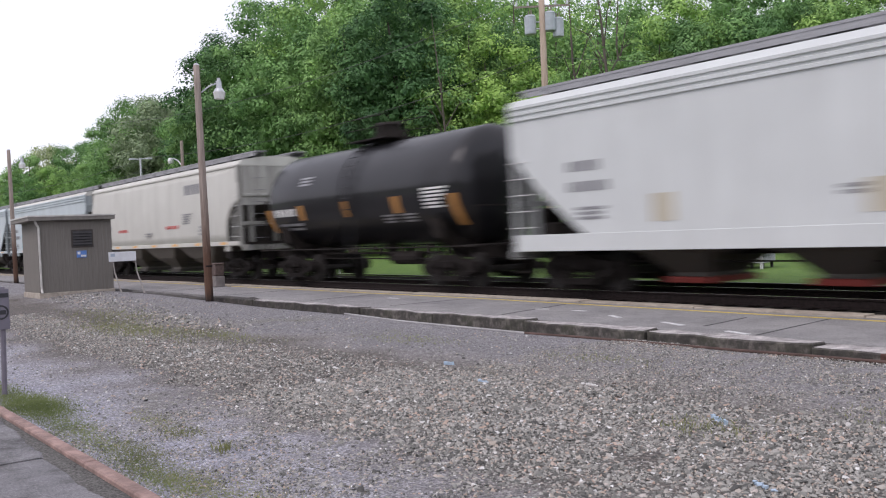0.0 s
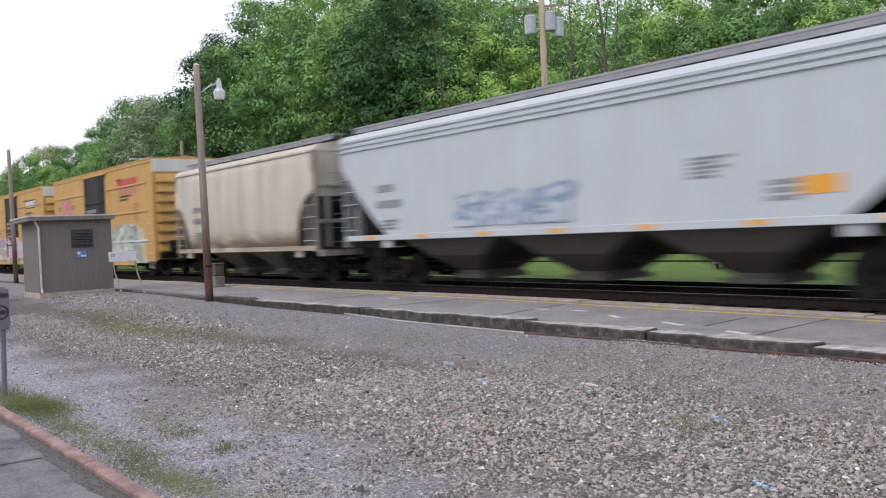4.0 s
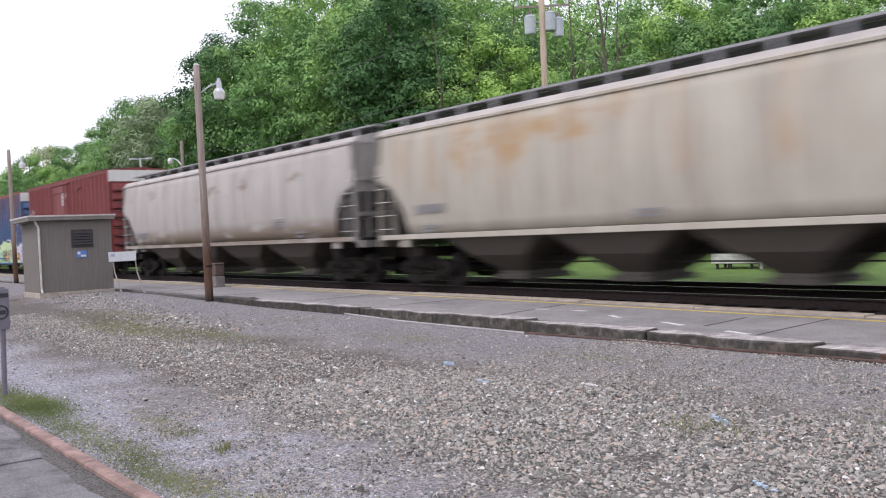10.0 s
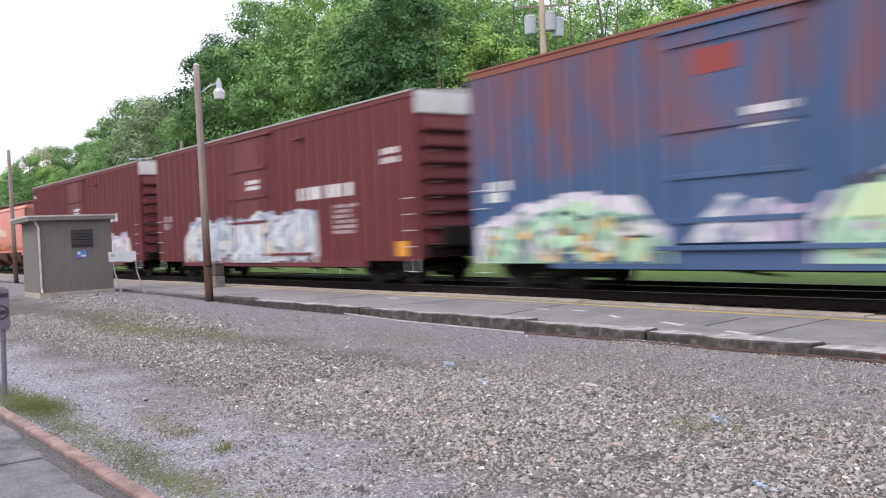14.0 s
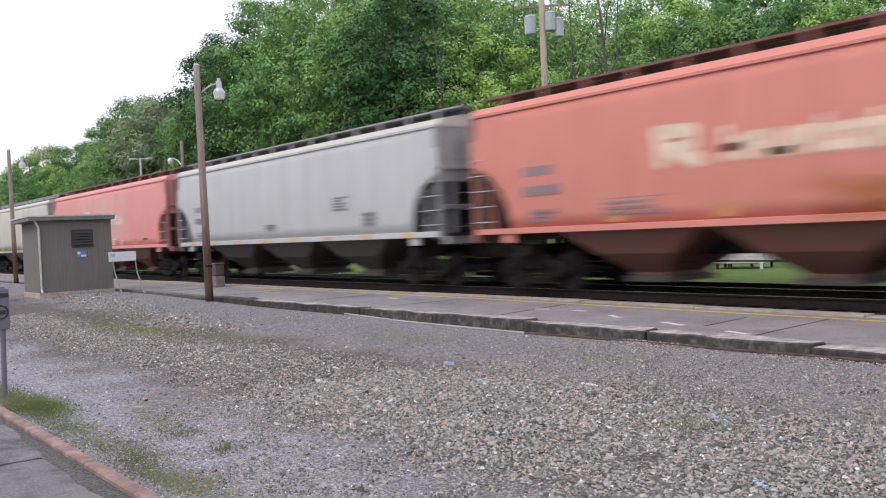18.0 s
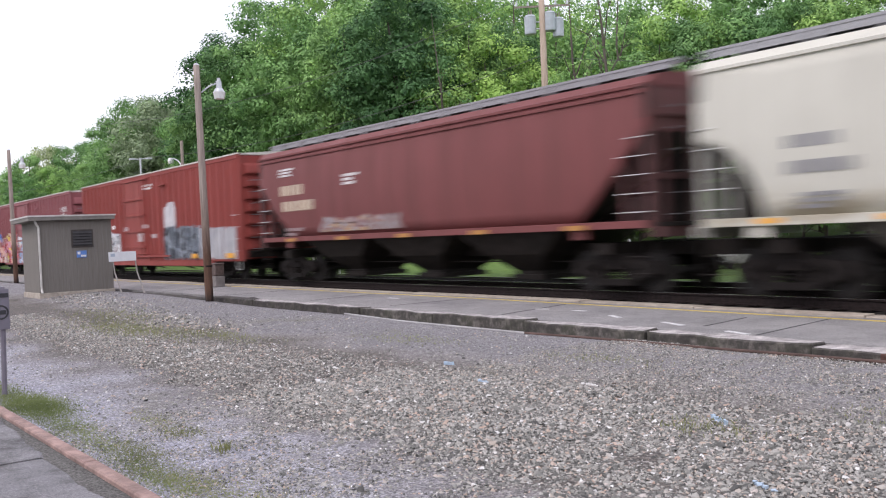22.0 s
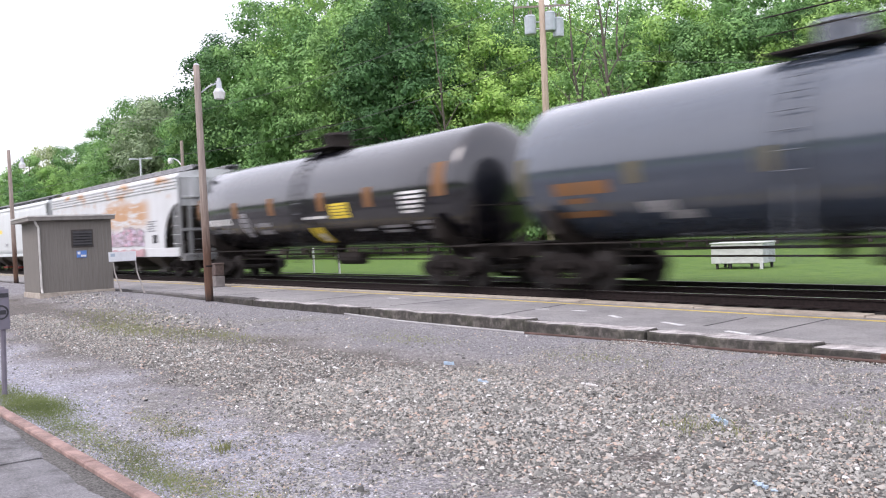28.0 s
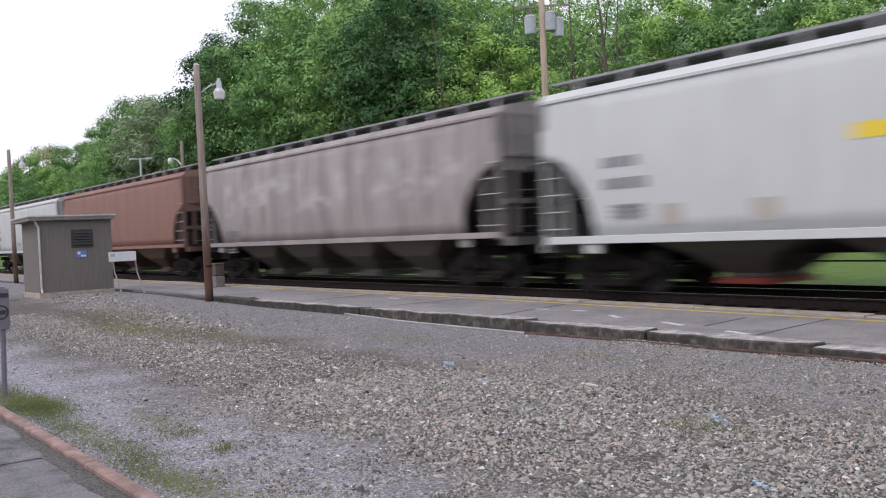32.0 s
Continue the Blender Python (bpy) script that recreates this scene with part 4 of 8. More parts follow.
    for s in (-1, 1):
        part("bolster", block(s * tc - 0.18, s * tc + 0.18, -hy + 0.2, hy - 0.2, 0.78, 1.02, 0.01), dark, car)
        add_truck(car, s * tc)
    # markings
    if spec.get("reflectors"):
        for k in range(spec["reflectors"]):
            x = -hx + 1.4 + k * (L - 2.8) / (spec["reflectors"] - 1)
            part("reflector", block(x - 0.22, x + 0.22, -hy - 0.016, -hy - 0.008, z1 - sh * 0.75 - 0.0, z1 - sh * 0.15), REFLECTOR, car)
    if "extras" in spec:
        spec["extras"](car, side_y, (), hx, ze, side_z)
    return car


# ---------------------------------------------------------------- tank cars
def tank_car(spec):
    L, R, zc = spec["L"], spec.get("R", 1.53), spec.get("z", 2.62)
    hx, body, dark = L / 2, spec["paint"], STEEL_DARK
    car = thing("tank_car", spec["label"], "tank car", group="cars of the freight train")
    prof = [(-hx + 0.62 * (1 - math.cos(k * math.pi / 16)), R * math.sin(k * math.pi / 16)) for k in range(0, 9)]
    full = prof + [(x, R) for x in np.linspace(-hx + 0.62, hx - 0.62, 7)[1:-1]] + [(-x, r) for x, r in prof[::-1]]
    seg = 40
    bm = bmesh.new()
    rings = []
    for x, r in full:
        if r < 1e-4:
            rings.append([bm.verts.new((x, 0, zc))])
        else:
            rings.append([bm.verts.new((x, r * math.sin(k * math.tau / seg), zc + r * math.cos(k * math.tau / seg))) for k in range(seg)])
    for a, b in zip(rings, rings[1:]):
        for k in range(seg):
            j = (k + 1) % seg
            if len(a) == 1:
                bm.faces.new((a[0], b[k], b[j]))
            elif len(b) == 1:
                bm.faces.new((a[k], b[0], a[j]))
            else:
                bm.faces.new((a[k], b[k], b[j], a[j]))
    part("tank_shell", bm, body, car, smooth=True)

    def wrap(name, x0, x1, z0, z1, mat, label="", lift=0.006):
        """A patch of paint or a plate that follows the shell."""
        bm = bmesh.new()
        a0, a1 = math.acos(max(-1, min(1, (z0 - zc) / R))), math.acos(max(-1, min(1, (z1 - zc) / R)))
        prev = None
        for k in range(7):
            t = a0 + (a1 - a0) * k / 6
            cur = [bm.verts.new((x, -(R + lift) * math.sin(t), zc + (R + lift) * math.cos(t))) for x in (x0, x1)]
            if prev:
                bm.faces.new((prev[0], prev[1], cur[1], cur[0]))
            prev = cur
        return part(name, bm, mat, car, label)

    def wrap_bars(x, z, w, h, rows, mat, seed=0):
        r = random.Random(seed)
        for k in range(rows):
            step = h / rows
            wrap("stencil", x, x + w * (1 if k == 0 else r.uniform(0.6, 1)), z - (k + 0.78) * step, z - (k + 0.22) * step, mat)
    # bands, ladder, platform, manway
    for x in (-0.55, 0.55):
        bm = bmesh.new()
        for k in range(seg):
            a0, a1 = k * math.tau / seg, (k + 1) * math.tau / seg
            v = [bm.verts.new((x + dx, (R + d) * math.sin(a), zc + (R + d) * math.cos(a))) for dx, d, a in
                 ((-0.05, 0.012, a0), (0.05, 0.012, a0), (0.05, 0.012, a1), (-0.05, 0.012, a1))]
            bm.faces.new(v)
        part("tank_band", bm, body, car)
    zt = zc + R
    px = spec.get("platform", 1.7)
    part("top_platform", block(-px, px, -0.75, 0.75, zt + 0.05, zt + 0.10, 0.008), dark, car)
    bm = bmesh.new()
    tube(bm, (0.1, 0, zt - 0.05), (0.1, 0, zt + 0.5), 0.42, seg=18)
    tube(bm, (0.1, 0, zt + 0.5), (0.1, 0, zt + 0.58), 0.47, 0.40, seg=18)
    part("manway_dome", bm, spec.get("dome", dark), car)
    bm = bmesh.new()
    tube(bm, (-0.8, 0.2, zt), (-0.8, 0.2, zt + 0.32), 0.14, seg=10)
    part("valve", bm, dark, car)
    bm = bmesh.new()
    tube(bm, (0.95, -0.1, zt), (0.95, -0.1, zt + 0.28), 0.10, seg=10)
    part("valve", bm, dark, car)
    for s in (-1, 1):
        bm = bmesh.new()
        for x in np.linspace(-px, px, 5):
            tube(bm, (x, s * 0.76, zt + 0.05), (x, s * 0.76, zt + 0.72), 0.014, seg=5)
        tube(bm, (-px, s * 0.76, zt + 0.72), (px, s * 0.76, zt + 0.72), 0.016, seg=5)
        tube(bm, (-px, s * 0.76, zt + 0.40), (px, s * 0.76, zt + 0.40), 0.012, seg=5)
        part("platform_rail", bm, dark, car)
        bm = bmesh.new()
        for x in (-0.22, 0.22):
            bm = bmesh.new()
            sweep(bm, [(x, s * (R + 0.10) * math.sin(a), zc + (R + 0.10) * math.cos(a)) for a in np.linspace(0.35, 2.0, 9)] + [(x, s * (R + 0.02), 0.62)], 0.022, 5)
            part("ladder_rail", bm, body, car)
        for k in range(8):
            a = 0.45 + k * 0.2
            bm = bmesh.new()
            tube(bm, (-0.22, s * (R + 0.10) * math.sin(a), zc + (R + 0.10) * math.cos(a)), (0.22, s * (R + 0.10) * math.sin(a), zc + (R + 0.10) * math.cos(a)), 0.014, seg=5)
            part("ladder_rung", bm, body, car)
        # hand rail along the side
        bm = bmesh.new()
        tube(bm, (-hx - 0.2, s * 1.5, 1.03), (hx + 0.2, s * 1.5, 1.03), 0.018, seg=6)
        part("side_rail", bm, RUNG_WHITE if spec.get("pale_rail", True) else dark, car)
        for x in np.linspace(-hx + 0.4, hx - 0.4, 7):
            bm = bmesh.new()
            tube(bm, (x, s * 1.5, 1.03), (x, s * 1.1, 1.45), 0.014, seg=5)
            part("rail_bracket", bm, dark, car)
    tc = spec.get("trucks", hx - 1.35)
    for s in (-1, 1):
        bm = bmesh.new()
        prism(bm, [(-1.45, 1.75), (-1.35, 1.25), (-0.45, 0.72), (0.45, 0.72), (1.35, 1.25), (1.45, 1.75), (0.8, 1.22), (-0.8, 1.22)], "x", s * tc - 0.22, s * tc + 0.22)
        part("saddle", bm, dark, car)
        part("stub_sill", block(*sorted((s * (tc - 0.9), s * (hx + 0.35))), -0.3, 0.3, 0.70, 1.06, 0.01), dark, car)
        part("end_platform", block(*sorted((s * (hx - 0.25), s * (hx + 0.30))), -1.45, 1.45, 1.0, 1.06, 0.008), dark, car)
        bm = bmesh.new()
        tube(bm, (s * (hx + 0.22), -1.4, 1.06), (s * (hx + 0.22), -1.4, 2.0), 0.018, seg=5)
        tube(bm, (s * (hx + 0.22), 1.4, 1.06), (s * (hx + 0.22), 1.4, 2.0), 0.018, seg=5)
        tube(bm, (s * (hx + 0.22), -1.4, 2.0), (s * (hx + 0.22), 1.4, 2.0), 0.018, seg=5)
        part("end_rail", bm, STEEL_DARK, car)
        for y in (-1.4, 1.4):
            bm = bmesh.new()
            for dx in (-0.18, 0.18):
                tube(bm, (s * hx + dx, y, 1.0), (s * hx + dx, y, 0.42), 0.016, seg=5)
            for z in (0.42, 0.72):
                tube(bm, (s * hx - 0.18, y, z), (s * hx + 0.18, y, z), 0.014, seg=5)
            part("stirrup", bm, STEEL_DARK, car)
        add_coupler(car, s * (hx + 0.12), s)
        add_truck(car, s * tc)
    bm = bmesh.new()
    tube(bm, (0, 0, zc - R + 0.05), (0, 0, 0.62), 0.22, 0.16, seg=12)
    part("bottom_outlet", bm, dark, car)
    bm = bmesh.new()
    tube(bm, (-tc + 0.9, -0.45, 0.86), (tc - 0.9, -0.45, 0.86), 0.03, seg=6)
    tube(bm, (-tc + 0.9, -0.55, 0.72), (tc - 0.9, -0.55, 0.68), 0.02, seg=6)
    part("brake_pipe", bm, dark, car)
    bm = bmesh.new()
    tube(bm, (0.9, -0.5, 0.72), (2.2, -0.5, 0.72), 0.19, seg=12)
    part("air_tank", bm, dark, car)
    if "extras" in spec:
        spec["extras"](car, wrap, wrap_bars, hx, zc, R)
    return car

# ---------------------------------------------------------------- the train, from its leading car to its last
CARS = []            # (car, place of its middle along the track at 0 s)


def join(car, front, rear):
    CARS.append((car, (front + rear) / 2))


P_WHITE = paint("hopper_white", (0.585, 0.61, 0.60), 0.14)
P_WARM = paint("hopper_warm_white", (0.57, 0.565, 0.515), 0.15)
P_BLUEGREY = paint("hopper_pale_blue", (0.50, 0.56, 0.575), 0.13)
P_CREAM = paint("hopper_cream", (0.58, 0.54, 0.45), 0.45, rust_col=(0.27, 0.22, 0.16), zones=((-9, 9, 1.0, 1.6, (0.5, 1, 1.3), 0.36),))
P_YELLOW = paint("boxcar_yellow", (0.55, 0.335, 0.11), 0.25, dirt_col=(0.25, 0.15, 0.05))
P_BLACK = paint("boxcar_black_door", (0.025, 0.026, 0.030), 0.2, rough=0.55)
P_RUSTGREY = paint("hopper_rust_grey", (0.47, 0.44, 0.375), 0.6, 0.0, dirt_col=(0.19, 0.145, 0.115), rust_col=(0.40, 0.27, 0.145),
                    zones=((-9.5, 9.5, 2.4, 4.1, (1.6, 1, 0.22), 0.53), (-7, -1, 2.9, 3.9, (0.7, 1, 0.9), 0.50)))
P_GREY = paint("hopper_grey", (0.45, 0.425, 0.40), 0.6, dirt_col=(0.2, 0.17, 0.15), rust_col=(0.21, 0.165, 0.12), zones=((-10, 10, 1.2, 1.85, (0.5, 1, 1.3), 0.33), (-9, 9, 2.9, 3.6, (0.5, 1, 0.8), 0.58)))
P_OXIDE = paint("boxcar_oxide", (0.21, 0.055, 0.054), 0.5, dirt_col=(0.10, 0.04, 0.035))
P_OXIDE2 = paint("boxcar_dark_oxide", (0.155, 0.040, 0.043), 0.5, dirt_col=(0.09, 0.035, 0.03))
P_BLUE = paint("boxcar_blue", (0.056, 0.112, 0.225), 0.55, 0.0, zones=((-7.9, 7.9, 2.9, 5.1, (2.3, 1, 0.30), 0.47), (-7.8, -1.5, 2.4, 5.1, (1.6, 1, 0.30), 0.50), (6.2, 7.9, 2.2, 5.1, (1.2, 1, 0.5), 0.44)), dirt_col=(0.13, 0.15, 0.20), rust_col=(0.25, 0.085, 0.06))
P_ORANGE = paint("hopper_orange", (0.67, 0.265, 0.205), 0.4, dirt_col=(0.50, 0.19, 0.15), rust_col=(0.38, 0.14, 0.05), zones=((0.2, 4.2, 1.35, 2.0, (0.4, 1, 0.9), 0.43),))
P_PINK = paint("hopper_pink", (0.74, 0.305, 0.275), 0.3, dirt_col=(0.62, 0.42, 0.36), rust_col=(0.66, 0.40, 0.36), zones=((-4.3, 3.4, 1.6, 3.9, (0.9, 1, 0.16), 0.40),))
P_LIGHT = paint("hopper_light_grey", (0.53, 0.55, 0.54), 0.16)
P_IVORY = paint("hopper_ivory", (0.57, 0.56, 0.485), 0.18, rust_col=(0.34, 0.30, 0.22), zones=((-9, 9, 1.2, 1.75, (0.5, 1, 1.3), 0.38),))
P_MAROON = paint("hopper_maroon", (0.19, 0.062, 0.060), 0.5, dirt_col=(0.09, 0.045, 0.04))
P_RED = paint("boxcar_red", (0.27, 0.055, 0.045), 0.5, dirt_col=(0.13, 0.04, 0.035))
P_FADED = paint("boxcar_faded_red", (0.25, 0.085, 0.092), 0.5, dirt_col=(0.22, 0.07, 0.07))
P_TANK = paint("tank_black", (0.013, 0.013, 0.015), 0.3, rough=0.4, coat=0.3, dirt_col=(0.035, 0.032, 0.030))
P_TANKGREY = paint("tank_blue_grey", (0.045, 0.058, 0.080), 0.3, rough=0.24, coat=1.0, dirt_col=(0.03, 0.034, 0.042))
P_GLOSS = paint("tank_gloss_black", (0.005, 0.005, 0.008), 0.2, rough=0.3, coat=0.9, dirt_col=(0.010, 0.009, 0.010))
P_RUSTWHITE = paint("hopper_stained_white", (0.585, 0.60, 0.60), 0.18, 0.0, rust_col=(0.47, 0.26, 0.12),
                    zones=((-0.2, 5.9, 2.2, 3.3, (0.45, 1, 2.6), 0.36), (-9, 9, 3.3, 4.4, (0.5, 1, 1.2), 0.52), (-8, -1, 2.0, 3.5, (1.2, 1, 1.4), 0.56)))
P_TAUPE = paint("hopper_taupe", (0.375, 0.345, 0.335), 0.8, dirt_col=(0.14, 0.11, 0.105), rust_col=(0.46, 0.44, 0.43), zones=((-7.5, 7.5, 2.2, 3.4, (0.9, 1, 1.0), 0.50),))
P_RUSTY = paint("hopper_rusty", (0.27, 0.15, 0.12), 0.6, 0.15, dirt_col=(0.2, 0.12, 0.1), rust_col=(0.32, 0.13, 0.06))
# bay paints: dust, and the shade below the cars put into the colour
UNDER_WARM = paint("dusty_shaded_warm_underside", (0.16, 0.145, 0.125), 0.6)
UNDER_GREY = paint("dusty_shaded_grey_underside", (0.10, 0.088, 0.078), 0.7)
UNDER_RUST = paint("dusty_shaded_brown_underside", (0.11, 0.07, 0.05), 0.6)
ROOF_GREY = paint("roof_galvanised", (0.42, 0.42, 0.40), 0.5)
ROOF_RUST = paint("roof_rusty", (0.25, 0.088, 0.062), 0.5)
ROOF_WHITE = paint("roof_pale", (0.62, 0.60, 0.54), 0.4)
BAND_WHITE = paint("end_band_white", (0.66, 0.65, 0.62), 0.25)


def hopper_marks(mat=GREY_MARK, z=2.75, extra=None, data=True):
    def add(car, side_y, grid, hx, ze, side_z):
        side_z[0] = z - 0.4
        add_bars(car, side_y, -hx + 1.8, z, 0.9, 0.26, 1, mat, gap=0.2)
        add_bars(car, side_y, -hx + 1.8, z - 0.42, 1.15, 0.26, 1, mat, gap=0.2)
        add_bars(car, side_y, -hx + 2.0, z - 0.95, 0.8, 0.3, 3, mat)
        if data:
            add_bars(car, side_y, hx - 5.2, z - 0.2, 0.9, 0.42, 5, mat)
            add_bars(car, side_y, hx - 3.6, z - 0.7, 0.7, 0.4, 3, mat)
            add_bars(car, side_y, -1.0, z - 0.85, 0.8, 0.2, 2, mat)
        if extra:
            extra(car, side_y, grid, hx, ze, side_z)
    return add


# 1 white hopper with a deep sill and red outlet gates
RED_GATE = paint("red_gate", (0.28, 0.04, 0.03), 0.4)
def marks_1(car, side_y, grid, hx, ze, side_z):
    for k in range(4):
        add_patch(car, side_y, -hx + 4.0 + k * 4.2, -hx + 4.5 + k * 4.2, 1.42, 1.95, paint("tan_patch", (0.50, 0.46, 0.36), 0.3), "paint_patch", "tan repair patch")
join(hopper(dict(L=17.6, sill=(0.88, 0.36), bays=4, paint=P_WHITE, under=UNDER, gate=RED_GATE, roof=P_WHITE, ridges=3, cut=(2.2, 3.0),
                 label="pale grey covered hopper car with deep sill and red gates", light_walk=True,
                 extras=hopper_marks(extra=marks_1))), 2.1, -15.51)


# 2 short black tank car
def marks_2(car, wrap, bars, hx, zc, R):
    for x in (-3.06, -0.43, 2.22):
        wrap("conspicuity_mark", x, x + 0.32, 1.95, 2.40, ORANGE_MARK, "orange square on the shell")
    wrap("conspicuity_mark", 4.75, 5.05, 1.55, 2.34, ORANGE_MARK)
    wrap("conspicuity_mark", -5.2, -4.95, 1.6, 2.35, ORANGE_MARK)
    for k in range(5):
        wrap("stencil", -4.65 + k * 0.29, -4.45 + k * 0.29, 2.10, 2.33, WHITE_MARK)
    bars(-4.56, 1.90, 1.5, 0.28, 2, GRATING)
    bars(-2.9, 3.28, 0.75, 0.30, 3, GRATING)
    bars(3.65, 2.56, 1.0, 0.56, 6, WHITE_MARK)
    bars(1.6, 1.95, 0.6, 0.26, 3, GRATING)
    bars(2.5, 1.95, 0.6, 0.26, 3, GRATING)
join(tank_car(dict(L=10.9, R=1.5, z=2.6, paint=P_TANK, platform=1.0, pale_rail=False, label="short black tank car with orange marks and a low dome", extras=marks_2)), -17.3, -28.2)


# 3 warm white hopper
def marks_3(car, side_y, grid, hx, ze, side_z):
    side_z[0] = 3.45
    add_bars(car, side_y, 3.6, 3.66, 2.0, 0.5, 1, GREY_MARK, gap=0.1)
    side_z[0] = 2.0
    add_bars(car, side_y, 1.4, 2.15, 1.4, 0.2, 1, RED_MARK)
    add_bars(car, side_y, -4.6, 2.15, 1.2, 0.2, 1, RED_MARK)
join(hopper(dict(L=17.1, bays=3, paint=P_WARM, under=UNDER_WARM, rounded=0.07, reflectors=7, sill_paint=P_WARM, cut=(1.25, 2.75), arch=True, light_walk=True, gate=UNDER,
                 label="warm white covered hopper car with amber reflectors along its sill", extras=hopper_marks(extra=marks_3))), -29.86, -46.95)


# 4, 5 pale blue-grey hoppers with sprayed tags
def marks_4(car, side_y, grid, hx, ze, side_z):
    side_z[0] = 1.9
    add_graffiti(car, side_y, -hx + 3.8, -hx + 5.2, 1.42, 2.85, 2, K_, CYAN, (CYAN, CYAN, TEAL), 41, "turquoise and black spray-painted character shape")
    add_graffiti(car, side_y, -hx + 5.8, -hx + 11.6, 1.55, 2.0, 7, (0.42, 0.46, 0.5), (0.30, 0.12, 0.20), ((0.47, 0.52, 0.57), (0.36, 0.16, 0.24)), 42, "thin maroon spray-painted tag")
join(hopper(dict(L=17.4, bays=3, paint=P_BLUEGREY, under=UNDER, reflectors=7, ridges=3, cut=(2.2, 3.3), light_walk=True, gate=UNDER, roof=P_WARM,
                 label="pale blue-grey covered hopper car with a turquoise graffiti figure", extras=hopper_marks(extra=marks_4))), -48.0, -65.45)


def marks_5(car, side_y, grid, hx, ze, side_z):
    side_z[0] = 1.9
    add_graffiti(car, side_y, -hx + 5.2, -hx + 9.2, 1.5, 2.2, 4, (0.2, 0.3, 0.42), (0.47, 0.52, 0.57), ((0.47, 0.52, 0.57), (0.25, 0.32, 0.45)), 51, "faint blue outline graffiti")
    add_patch(car, side_y, hx - 3.0, hx - 2.3, 1.75, 2.05, REFLECTOR, "placard", "orange placard")
join(hopper(dict(L=17.4, bays=3, paint=P_BLUEGREY, under=UNDER, reflectors=7, ridges=3, cut=(2.2, 3.3), light_walk=True, gate=UNDER,
                 label="pale blue-grey covered hopper car with faint blue graffiti", extras=hopper_marks(extra=marks_5))), -66.2, -83.65)

# 6 short cream hopper
join(hopper(dict(L=11.3, bays=2, paint=P_CREAM, under=UNDER_WARM, rounded=0.07, sill=(1.0, 0.15), cut=(1.25, 2.75), arch=True, light_walk=True, gate=UNDER,
                 label="short cream two-bay covered hopper car, dusty along the sill", extras=hopper_marks(data=False))), -85.3, -96.6)


# 7, 8, 9 yellow boxcars with black doors
STENCIL_BROWN = paint("worn_black_stencil", (0.16, 0.105, 0.05), 0.4)


def cross_mark(car, side_y, x, z):
    """A crossed mark in red and blue strokes."""
    bm = bmesh.new()
    for k, (half, i) in enumerate(((0.20, 1), (0.10, 0))):
        for sgn in (1, -1):
            add_shape(bm, side_y, np.linspace(x - 0.80, x + 0.80, 14), lambda q: z + sgn * (q - x) * 0.40 - half, lambda q: z + sgn * (q - x) * 0.40 + half, 0.005 + 0.003 * k + (0.0015 if sgn < 0 else 0), i)
    part("crossed_mark", bm, [spray((0.72, 0.15, 0.06)), spray((0.24, 0.20, 0.50))], car, "crossed strokes striped in red and violet")
    for dx in (-1.5, 0.98):
        add_bars(car, side_y, x + dx, z + 0.10, 0.5, 0.26, 2, STENCIL_BROWN)
    add_bars(car, side_y, x - 0.85, z - 0.90, 1.5, 0.22, 1, STENCIL_BROWN)
    add_bars(car, side_y, x + 1.3, z - 0.92, 0.45, 0.22, 2, STENCIL_BROWN)


def yellow_box(label, front, rear, graf, patch):
    def marks(car, side_y, grid, hx, H):
        cross_mark(car, side_y, -hx + 2.45, 3.57)
        patch(car, side_y, hx)
        add_bars(car, side_y, hx - 4.3, 3.72, 1.6, 0.3, 2, BLACK_MARK)
        add_bars(car, side_y, hx - 2.6, 3.3, 0.9, 0.8, 6, ORANGE_MARK)
        add_bars(car, side_y, -hx + 6.3, 3.3, 1.6, 1.1, 4, GRATING)
        graf(car, side_y, grid, hx)
        add_patch(car, side_y, hx - 1.7, hx - 1.25, 0.85, 1.02, REFLECTOR, "placard", "yellow placard")
    join(boxcar(dict(L=15.65, H=5.05, ribs=False, paint=P_YELLOW, door=(-1.85, 1.3), door_paint=P_BLACK, door_label="black sliding door", roof=P_YELLOW, band=BAND_WHITE,
                     label=label, door_ribs=(1.75, 2.65, 3.55), trucks=6.2, low_rib=spray((0.50, 0.53, 0.54)), extras=marks)), front, rear)


